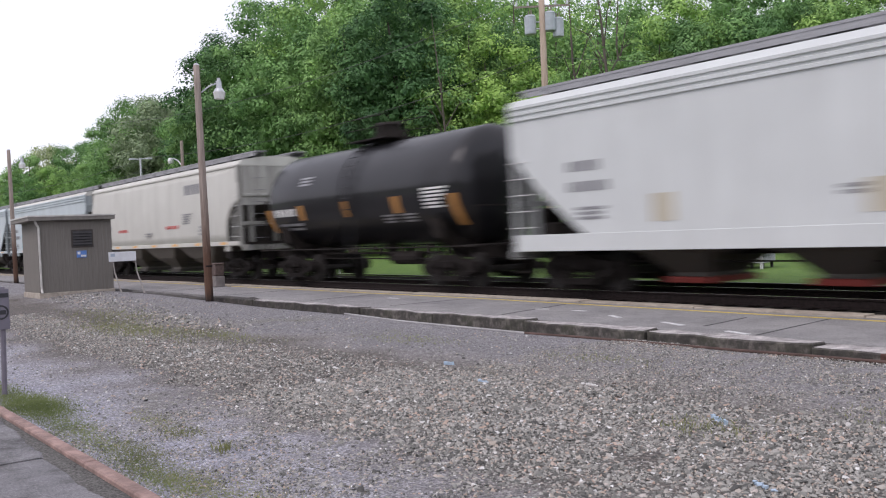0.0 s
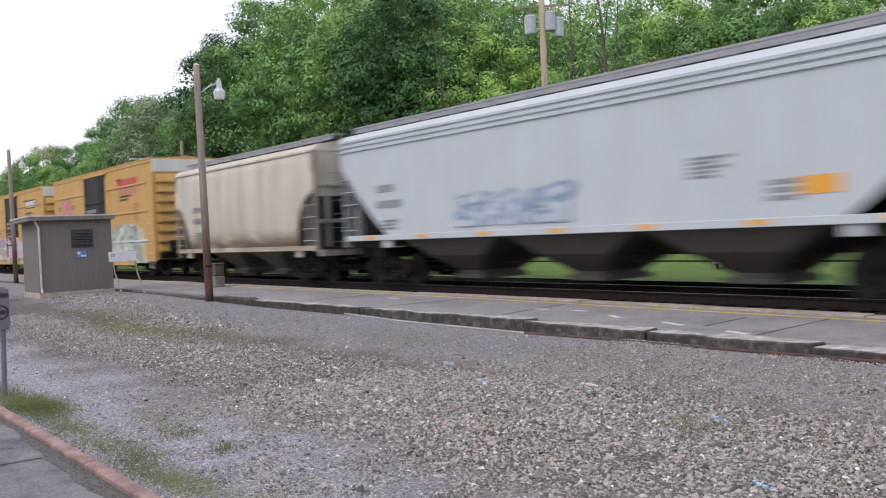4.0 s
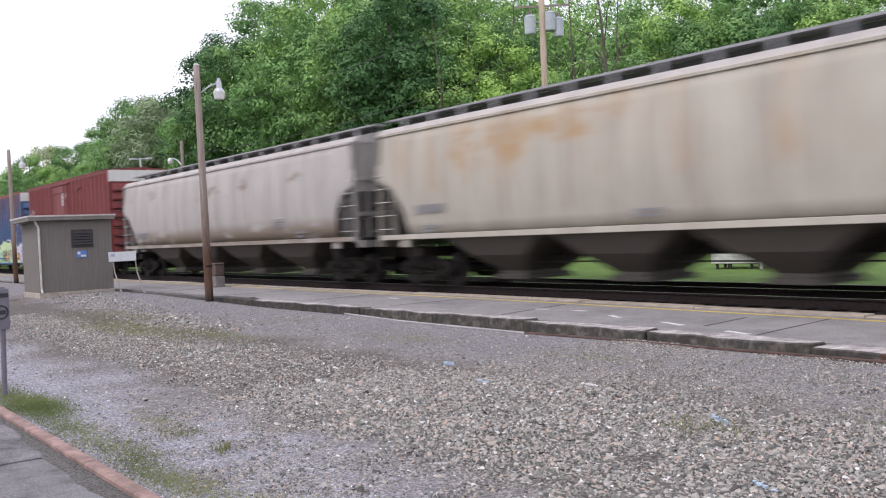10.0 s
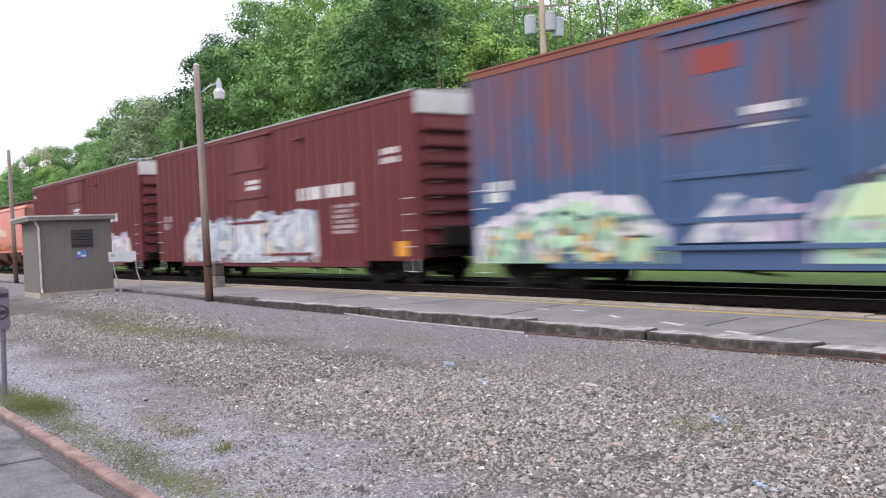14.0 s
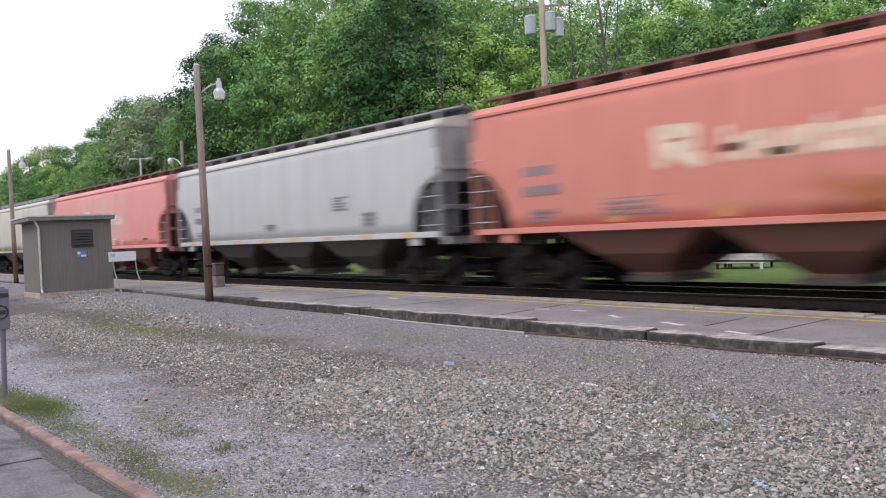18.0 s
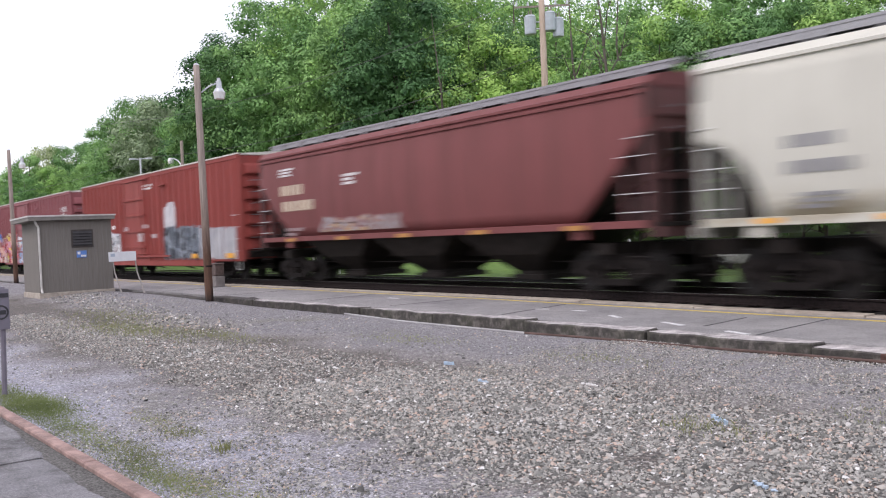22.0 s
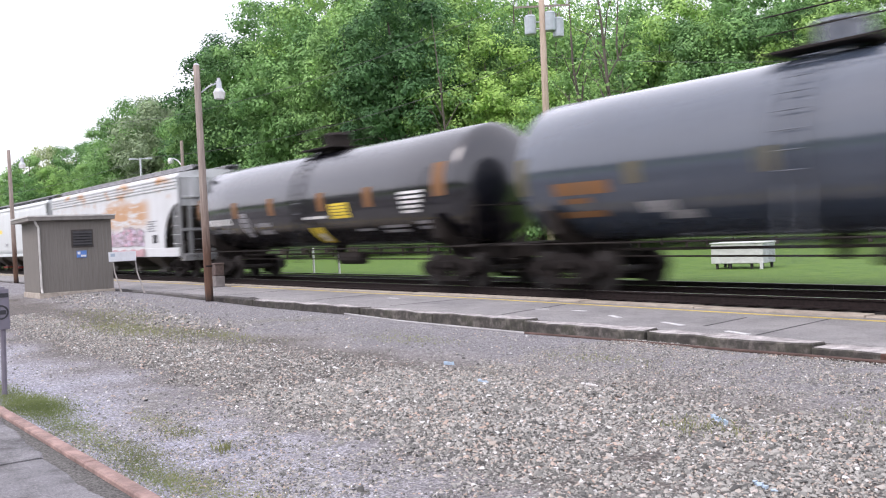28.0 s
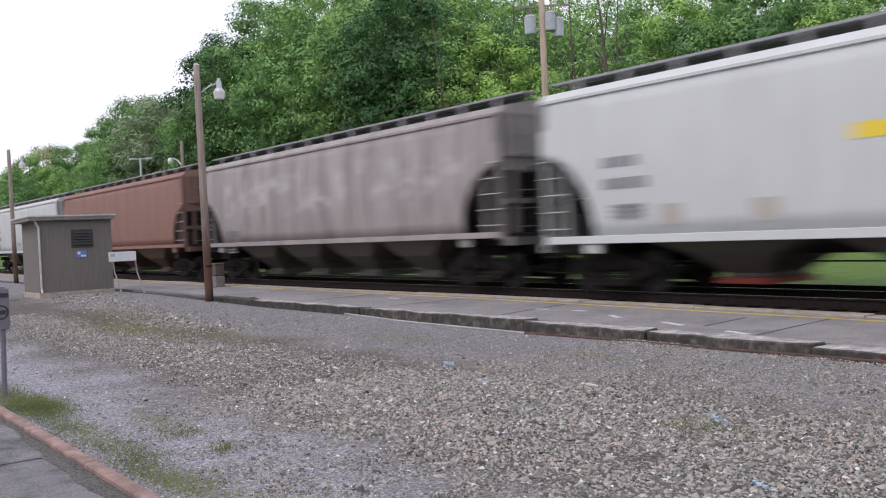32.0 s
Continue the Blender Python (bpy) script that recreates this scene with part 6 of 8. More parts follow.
def marks_18(car, side_y, grid, hx, ze, side_z):
    side_z[0] = 2.9
    worn_name(car, side_y, FADE)
    side_z[0] = 1.8
    for x, z, w in ((-2.9, 2.02, 1.4), (1.1, 1.78, 0.8), (-6.5, 1.85, 1.2), (2.5, 1.7, 0.45), (5.5, 2.27, 1.2)):
        add_bars(car, side_y, x, z, w, 0.32, 3, spray(FADE))
    add_patch(car, side_y, -0.65, 0.58, 1.70, 1.78, BLACK_MARK, "slot", "dark slot")
    add_patch(car, side_y, -7.75, -7.45, 1.5, 2.3, TAN_PATCH, "paint_patch")
    side_z[0] = 1.6
    for x in (-4.55, -1.9, 1.55, 4.2):
        add_patch(car, side_y, x, x + 0.43, 1.45, 1.88, TAN_PATCH, "paint_patch", "ochre repair patch")
    add_patch(car, side_y, 5.5, 6.1, 1.62, 1.92, BLACK_MARK, "placard")
    add_patch(car, side_y, 7.2, 7.65, 1.48, 2.3, TAN_PATCH, "paint_patch")
STAY_RED = paint("red_walkway_stay", (0.30, 0.135, 0.115), 0.5)
WALK_RED = paint("red_walkway", (0.17, 0.105, 0.095), 0.5)
FADE = (0.78, 0.59, 0.51)
TAN_PATCH = paint("ochre_patch", (0.60, 0.26, 0.10), 0.3)
# salmon and pink bays: body paint darkened to stand for shade
join(hopper(dict(L=16.75, bays=3, paint=P_ORANGE, rounded=0.06, under=paint("shaded_orange_underside", (0.20, 0.09, 0.07), 0.6), gate=UNDER, cut=(1.25, 2.75), arch=True, sill=(1.28, 0.13),
                 walk=WALK_RED, label="salmon-orange covered hopper car with worn cream marks", extras=hopper_marks(extra=marks_16, data=False))), -273.75, -290.5)
join(hopper(dict(L=17.35, bays=3, paint=P_LIGHT, rounded=0.06, under=UNDER, gate=UNDER, cut=(1.25, 2.75), arch=True, reflectors=8, sill=(1.27, 0.15), roof=P_IVORY,
                 label="light grey covered hopper car with rusty reflectors on its sill", extras=hopper_marks())), -291.8, -309.2)
join(hopper(dict(L=17.15, bays=3, paint=P_PINK, rounded=0.06, under=paint("shaded_pink_underside", (0.22, 0.085, 0.075), 0.6), gate=UNDER, cut=(1.25, 2.75), arch=True, sill=(1.28, 0.13),
                 walk=WALK_RED, label="faded pink-red covered hopper car with bleached lettering", extras=hopper_marks(mat=spray(FADE), extra=marks_18, data=False))), -310.4, -327.6)
join(hopper(dict(L=15.8, bays=3, paint=P_IVORY, rounded=0.06, under=UNDER, gate=UNDER, cut=(1.25, 2.75), arch=True, reflectors=7, sill=(1.26, 0.15), light_walk=True,
                 label="ivory covered hopper car, dusty near the sill", extras=hopper_marks())), -329.05, -344.85)


CREAM_BAR = paint("worn_cream_mark", (0.58, 0.48, 0.36), 0.4)


def marks_20(car, side_y, grid, hx, ze, side_z):
    side_z[0] = 3.0
    add_bars(car, side_y, -hx + 1.5, 3.62, 0.9, 0.28, 3, WHITE_MARK)
    add_bars(car, side_y, -hx + 1.5, 3.08, 1.5, 0.34, 1, CREAM_BAR, gap=0.1)
    add_bars(car, side_y, -hx + 1.6, 2.58, 2.1, 0.34, 1, CREAM_BAR, gap=0.1)
    add_bars(car, side_y, -hx + 5.4, 3.2, 0.8, 0.35, 3, WHITE_MARK)
    side_z[0] = 1.9
    add_graffiti(car, side_y, -hx + 3.9, -hx + 8.2, 1.55, 1.95, 6, (0.25, 0.12, 0.11), (0.27, 0.20, 0.20), ((0.30, 0.28, 0.28), (0.40, 0.22, 0.08), (0.34, 0.33, 0.34)), 201, "thin grey and yellow tag")
    add_bars(car, side_y, -hx + 1.7, 1.75, 1.2, 0.3, 2, GREY_STENCIL)
    for k in range(5):
        add_patch(car, side_y, -hx + 2.0 + k * 3.1, -hx + 2.6 + k * 3.1, 1.30, 1.40, ORANGE_MARK, "reflector", lift=0.17)
join(hopper(dict(L=16.6, bays=3, paint=P_MAROON, under=STEEL_DARK, gate=STEEL_DARK, rounded=0.08, cut=(2.0, 3.25), ridges=2, sill=(1.30, 0.15), light_walk=True,
                 label="maroon covered hopper car with white stencils", extras=marks_20)), -345.95, -362.6)


# 21, 22 red boxcars of ordinary height
def marks_21(car, side_y, grid, hx, H):
    add_bars(car, side_y, -hx + 1.2, 2.35, 1.0, 0.6, 2, WHITE_MARK, gap=0.15)
    add_bars(car, side_y, -0.2, 4.0, 1.0, 0.26, 2, WHITE_MARK)
    add_bars(car, side_y, -hx + 4.6, 2.4, 0.5, 0.25, 1, WHITE_MARK)
    add_graffiti(car, side_y, -7.0, -3.9, 0.78, 1.95, 3, (0.60, 0.62, 0.64), (0.03, 0.035, 0.04), (DG, W_, K_), 211, "black graffiti letters outlined in white", grid, cloud=False)
    for x, z, w, h in ((-1.06, 1.55, 0.7, 0.36), (0.46, 1.68, 0.6, 0.16), (-0.48, 2.12, 0.55, 0.16), (-2.95, 2.03, 0.6, 0.2)):
        add_patch(car, side_y, x, x + w, z, z + h, LIGHT_SPRAY, "paint_patch", "pale worn paint smudge", grid=grid)
    mural(car, side_y, grid, "grey paint blocks and a pale rounded column", (
        (spray((0.56, 0.55, 0.56)), 2.0, [(2.12, 2.1), (2.22, 2.9), (2.5, 3.1), (3.15, 3.08), (3.3, 2.7), (3.36, 2.1)]),
        (spray_mix([(0.42, 0.42, 0.44), (0.47, 0.47, 0.48), (0.36, 0.36, 0.38)], 213), 0.76, [(5.6, 1.95), (9.1, 1.88)]),
        (spray_mix([(0.10, 0.12, 0.14), (0.17, 0.20, 0.23), (0.07, 0.08, 0.10)], 212), 0.74, [(1.9, 1.7), (2.3, 2.05), (4.0, 2.05), (5.9, 1.98)])), 21)
    add_graffiti(car, side_y, 2.1, 5.8, 0.8, 1.95, 4, (0.26, 0.30, 0.34), (0.07, 0.08, 0.10), (K_, (0.3, 0.34, 0.38), (0.14, 0.16, 0.2)), 212, "dark slate graffiti letters", grid, cloud=False)
    for x in (5.0, hx - 1.1):
        add_patch(car, side_y, x, x + 0.55, 0.80, 0.98, REFLECTOR, "placard", lift=0.09)
def marks_22(car, side_y, grid, hx, H):
    add_graffiti(car, side_y, -hx + 0.3, -hx + 1.4, 2.6, 3.6, 2, (0.27, 0.10, 0.10), (0.56, 0.44, 0.45), ((0.5, 0.36, 0.38), (0.25, 0.08, 0.09)), 225, "pale sprayed scribble", grid, cloud=False)
    add_bars(car, side_y, -8.28, 2.28, 1.4, 0.56, 2, LIGHT_SPRAY, gap=0.2)
    mural(car, side_y, grid, "patchwork of red, cream, lime and blue spray", (
        (spray_mix([(0.45, 0.10, 0.12), (0.70, 0.58, 0.48), (0.68, 0.28, 0.26), (0.56, 0.58, 0.12), (0.70, 0.60, 0.54), (0.20, 0.34, 0.60)], 220), 0.62, [(-8.9, 0.9), (-7.5, 1.4), (-6.5, 2.25), (-5.2, 2.55), (-3.6, 2.45), (-2.85, 2.4)]),
        (spray_mix([(0.70, 0.68, 0.66), (0.30, 0.46, 0.62), (0.66, 0.60, 0.60)], 221), [(-2.9, 1.6), (-1.2, 1.1), (0.2, 0.7)], [(-2.9, 2.3), (-1.7, 2.25), (-0.8, 1.8), (0.2, 1.2)]),
        (spray_mix([(0.60, 0.10, 0.09), (0.68, 0.36, 0.30), (0.64, 0.14, 0.11), (0.68, 0.50, 0.14), (0.70, 0.60, 0.56), (0.10, 0.10, 0.16)], 222), 0.62, [(1.7, 1.3), (2.0, 1.95), (3.5, 2.42), (5.3, 2.5), (6.5, 2.38), (8.0, 2.45)]),
        (spray_mix([BLUE_, (0.22, 0.35, 0.62), (0.34, 0.46, 0.66)], 223), 0.62, [(7.7, 1.6), (8.3, 2.4), (9.4, 2.3)])), 22)
    add_bars(car, side_y, hx - 1.9, 3.7, 1.0, 0.7, 2, WHITE_MARK, gap=0.2)
    add_graffiti(car, side_y, -hx + 0.9, -2.6, 0.62, 2.45, 5, (0.30, 0.05, 0.05), (0.68, 0.44, 0.36), (RED_, PINK, (0.70, 0.62, 0.56), BLUE_, YELL), 221, "red, cream and blue graffiti letters", grid, cloud=False)
    add_graffiti(car, side_y, -2.6, 1.3, 0.62, 1.7, 3, (0.40, 0.14, 0.14), (0.25, 0.35, 0.52), (SKY, PALE, (0.36, 0.13, 0.12)), 222, "blue streaks of graffiti across the door", grid)
    add_graffiti(car, side_y, 1.9, hx - 1.5, 0.62, 2.5, 5, (0.06, 0.03, 0.07), (0.68, 0.15, 0.12), (K_, (0.66, 0.40, 0.38), YELL, BLUE_, (0.70, 0.62, 0.58)), 223, "bright red, orange and yellow graffiti letters", grid, cloud=False)
    add_graffiti(car, side_y, hx - 2.1, hx - 0.1, 0.62, 2.3, 2, BLUE_, (0.22, 0.35, 0.62), (SKY, PALE, BLUE_), 224, "blue end of the graffiti", grid, cloud=False)
for f, r, mk, pt, lab in ((-364.2, -383.15, marks_21, P_RED, "red boxcar with grey and black painted blocks"),
                          (-385.25, -404.3, marks_22, P_FADED, "faded red boxcar with bright multicoloured graffiti")):
    join(boxcar(dict(L=18.95, H=4.42, ribs=True, paint=pt, door=(-3.0, -0.1) if pt is P_RED else (-2.8, 0.3), door_paint=pt, roof=ROOF_WHITE, chord=pt, door_ribs=(1.3, 2.0, 2.7, 3.4), trucks=7.05,
                     label=lab, extras=mk)), f, r)


# 23 to 25 tank cars
DULL_MARK = paint("dull_orange_mark", (0.21, 0.10, 0.038), 0.5)
def marks_23(car, wrap, bars, hx, zc, R):
    for x in (-7.8, -5.0, -2.4, 0.9, 3.7):
        wrap("conspicuity_mark", x, x + 0.4, 2.0, 2.5, DULL_MARK, "orange square on the shell")
    wrap("conspicuity_mark", 8.1, 8.6, 1.7, 2.6, DULL_MARK)
    bars(6.2, 2.7, 1.5, 0.8, 5, GRATING)
    bars(-7.0, 2.0, 2.4, 0.26, 1, GRATING)
    bars(2.6, 2.1, 0.8, 0.2, 2, GRATING)
    bars(-3.4, 2.0, 0.8, 0.2, 2, GRATING)
    bars(-0.9, 3.3, 0.6, 0.12, 1, WHITE_MARK)
join(tank_car(dict(L=18.7, R=1.53, z=2.60, paint=P_TANK, platform=1.05, label="long satin-black tank car with orange marks", pale_rail=False, extras=marks_23)), -407.25, -425.95)


def marks_24(car, wrap, bars, hx, zc, R):
    for x in (-3.62, -0.67, 2.0, 4.5):
        wrap("conspicuity_mark", x, x + 0.38, 2.18, 2.60, OLIVE, "dull ochre square on the shell")
    wrap("conspicuity_mark", -6.72, -6.45, 2.1, 2.9, OLIVE)
    wrap("name_mark", -5.65, -4.1, 2.04, 2.30, DULL_MARK, "worn orange lettering shape")
    wrap("name_mark", -5.45, -4.7, 1.86, 1.97, DULL_MARK)
    wrap("name_mark", -5.75, -4.4, 1.57, 1.70, DULL_MARK)
    wrap("worn_patch", -3.4, -2.6, 1.60, 1.82, GRATING, "pale scuffed paint")
    wrap("worn_patch", -2.9, -2.15, 1.46, 1.62, GRATING)
    bars(4.2, 2.5, 1.3, 0.7, 4, GRATING)
    wrap("placard", 5.3, 5.65, 1.75, 2.0, RED_MARK)
OLIVE = paint("ochre_square", (0.12, 0.108, 0.068), 0.3)
join(tank_car(dict(L=14.4, R=1.58, z=2.62, paint=P_TANKGREY, dome=P_TANKGREY, pale_rail=False, platform=1.05, label="blue-grey tank car with worn orange lettering", extras=marks_24)), -427.0, -441.4)


def marks_25(car, wrap, bars, hx, zc, R):
    for x in (-4.88, -2.08, 1.25, 3.88):
        wrap("conspicuity_mark", x, x + 0.42, 2.18, 2.73, DULL_MARK, "orange square on the shell")
    wrap("conspicuity_mark", 7.15, 7.65, 2.3, 3.14, DULL_MARK)
    wrap("conspicuity_mark", -7.95, -7.7, 2.25, 3.0, DULL_MARK)
    wrap("hazard_label", 1.93, 2.95, 1.93, 2.37, YELLOW_MARK, "yellow warning label")
    for k in range(4):
        wrap("label_line", 2.0, 2.88, 2.01 + k * 0.09, 2.03 + k * 0.09, BLACK_MARK, lift=0.009)
    wrap("hazard_label", 0.25, 1.02, 1.22, 1.70, YELLOW_MARK, "yellow and white warning label")
    wrap("label_centre", 0.5, 0.85, 1.27, 1.52, WHITE_MARK, lift=0.009)
    for k in range(8):
        wrap("stencil", -7.15 + k * 0.26, -6.97 + k * 0.26, 1.97, 2.19, WHITE_MARK)
        wrap("stencil", -7.2 + k * 0.24, -7.06 + k * 0.24, 1.68, 1.82, GRATING)
    for k in range(5):
        half = 0.37 * math.sqrt(1 - ((k - 2) / 2.6) ** 2)
        wrap("round_mark", -4.08 - half, -4.08 + half, 1.50 + k * 0.17, 1.65 + k * 0.17, GRATING, "worn grey round mark" if k == 0 else "")
    bars(-3.25, 2.02, 1.05, 0.5, 2, GRATING)
    bars(0.2, 2.07, 1.4, 0.14, 1, WHITE_MARK)
    bars(2.9, 1.62, 0.9, 0.12, 1, GRATING)
    bars(4.3, 1.68, 1.2, 0.26, 2, GRATING)
    bars(5.65, 2.53, 1.05, 0.62, 5, WHITE_MARK)
    bars(6.05, 1.75, 0.65, 0.28, 2, GRATING)
    wrap("placard", 6.65, 7.1, 1.2, 1.6, RED_MARK)
    wrap("placard_bar", 6.66, 7.09, 1.35, 1.45, WHITE_MARK, lift=0.009)
join(tank_car(dict(L=16.9, R=1.53, z=2.60, paint=P_GLOSS, pale_rail=False, platform=1.05, label="glossy black tank car with yellow warning labels", extras=marks_25)), -442.9, -459.8)


# 26 to 30 hoppers
def marks_26(car, side_y, grid, hx, ze, side_z):
    side_z[0] = 2.6
    add_graffiti(car, side_y, hx - 8.9, hx - 4.1, 1.35, 2.05, 5, (0.24, 0.20, 0.22), (0.44, 0.36, 0.40), (LILAC, (0.3, 0.24, 0.27), PINK), 261, "washed-out lilac graffiti")
    add_patch(car, side_y, hx - 9.95, hx - 9.25, 1.72, 2.0, YELLOW_MARK, "placard", "yellow placard")
    add_patch(car, side_y, hx - 3.0, hx - 2.45, 1.45, 1.8, BLACK_MARK, "placard")
    add_bars(car, side_y, hx - 3.6, 2.42, 1.1, 0.5, 5, GREY_MARK, gap=0.5)
    bm = bmesh.new()
    add_shape(bm, lambda x: side_y(x) - 0.07, np.linspace(hx - 9.1, hx - 3.9, 30), lambda q: 0.90, lambda q: 1.2 + 0.04 * math.sin(q * 5), 0.006, 0)
    part("graffiti", bm, spray((0.42, 0.26, 0.27)), car, "pink-grey graffiti along the sill")
join(hopper(dict(L=18.9, bays=4, paint=P_RUSTWHITE, under=UNDER, gate=UNDER, sill=(0.88, 0.36), ridges=4, cut=(1.7, 3.0), arch=True, light_walk=True,
                 label="white covered hopper car with rust blooms and faded graffiti", extras=hopper_marks(z=2.6, extra=marks_26, data=False))), -461.1, -480.0)


def marks_27(car, side_y, grid, hx, ze, side_z):
    side_z[0] = 2.4
    add_patch(car, side_y, -hx + 7.0, -hx + 7.9, 2.55, 2.8, YELLOW_MARK, "warning_label", "yellow warning label")
    side_z[0] = 1.6
    for x in (-hx + 3.2, -hx + 5.2, hx - 8.6, hx - 5.6, hx - 3.4):
        add_patch(car, side_y, x, x + 0.45, 1.35, 1.85, TAN2, "paint_patch", "pale tan repair patch")
TAN2 = paint("pale_tan_patch", (0.44, 0.41, 0.36), 0.3)
join(hopper(dict(L=19.6, bays=4, paint=P_WHITE, under=UNDER, gate=RED_GATE, sill=(1.02, 0.16), rounded=0.06, arch=True, cut=(1.45, 2.85), light_walk=False,
                 label="clean white covered hopper car with red outlet gates", extras=hopper_marks(z=2.75, extra=marks_27))), -481.3, -500.95)
join(hopper(dict(L=17.1, bays=4, paint=P_TAUPE, under=UNDER_GREY, gate=UNDER, rounded=0.08, cut=(1.5, 2.85), arch=True, sill=(1.20, 0.14),
                 label="dusty taupe-grey covered hopper car", extras=hopper_marks(z=2.2, data=False))), -502.3, -519.4)
join(hopper(dict(L=17.2, bays=3, paint=P_RUSTY, rounded=0.06, under=UNDER_RUST, gate=UNDER, cut=(1.25, 2.75), arch=True, sill=(1.24, 0.13),
                 label="rust-brown covered hopper car", extras=hopper_marks(mat=WHITE_MARK, z=2.0, data=False))), -521.45, -538.6)
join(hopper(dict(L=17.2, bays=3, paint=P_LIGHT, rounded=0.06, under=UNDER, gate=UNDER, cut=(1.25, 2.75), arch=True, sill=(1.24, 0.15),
                 label="light grey covered hopper car, darker below the sill", extras=hopper_marks())), -539.9, -557.1)

# ---------------------------------------------------------------- shed, poles, signs
def wood_pole_material(name, a, b):
    m, n, l, bs = material(name, 0.9)
    f = noise_tex(n, l, coords(n, l, (9, 9, 0.5)), 3, 7, 0.65)
    c = ramp(n, l, f, [(0.25, a), (0.7, b)])
    l.new(c, bs.inputs["Base Color"])
    bump(n, l, bs, f, 0.5, 0.02)
    return m


POLE_WOOD = wood_pole_material("pole_timber", (0.19, 0.15, 0.125), (0.38, 0.32, 0.28))


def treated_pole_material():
    """Grey weathered timber, stained brown over its lower length and black near the foot."""
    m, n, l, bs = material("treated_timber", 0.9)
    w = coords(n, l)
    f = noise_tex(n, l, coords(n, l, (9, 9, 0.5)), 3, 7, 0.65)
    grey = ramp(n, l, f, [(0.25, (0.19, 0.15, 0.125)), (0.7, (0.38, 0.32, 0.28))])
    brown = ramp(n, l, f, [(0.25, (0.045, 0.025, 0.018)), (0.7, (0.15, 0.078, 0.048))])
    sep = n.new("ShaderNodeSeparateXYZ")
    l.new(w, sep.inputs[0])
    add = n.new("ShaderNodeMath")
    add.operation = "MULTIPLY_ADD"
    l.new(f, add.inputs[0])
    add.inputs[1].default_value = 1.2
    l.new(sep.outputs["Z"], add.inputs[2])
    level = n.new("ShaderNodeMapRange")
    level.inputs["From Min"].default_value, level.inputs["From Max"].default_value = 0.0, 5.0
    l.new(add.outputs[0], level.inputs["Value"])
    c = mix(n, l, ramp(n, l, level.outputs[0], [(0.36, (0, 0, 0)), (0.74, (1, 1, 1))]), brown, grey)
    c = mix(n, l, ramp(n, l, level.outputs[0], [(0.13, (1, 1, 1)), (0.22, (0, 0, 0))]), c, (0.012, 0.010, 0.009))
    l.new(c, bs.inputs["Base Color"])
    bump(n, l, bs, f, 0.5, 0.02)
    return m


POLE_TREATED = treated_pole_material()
POLE_PALE = wood_pole_material("pale_pole_timber", (0.30, 0.23, 0.17), (0.48, 0.39, 0.31))
GALV = plain("galvanised_metal", (0.50, 0.52, 0.54), 0.45, 0.4, 0.12, 12)
SHED_WOOD = wood_pole_material("painted_siding", (0.155, 0.142, 0.124), (0.205, 0.19, 0.17))
TRIM_GREY = plain("fascia_paint", (0.20, 0.185, 0.165), 0.7, 0, 0.15, 6)
ROOF_EDGE = plain("drip_edge_metal", (0.55, 0.53, 0.50), 0.5, 0.2, 0.15, 6)


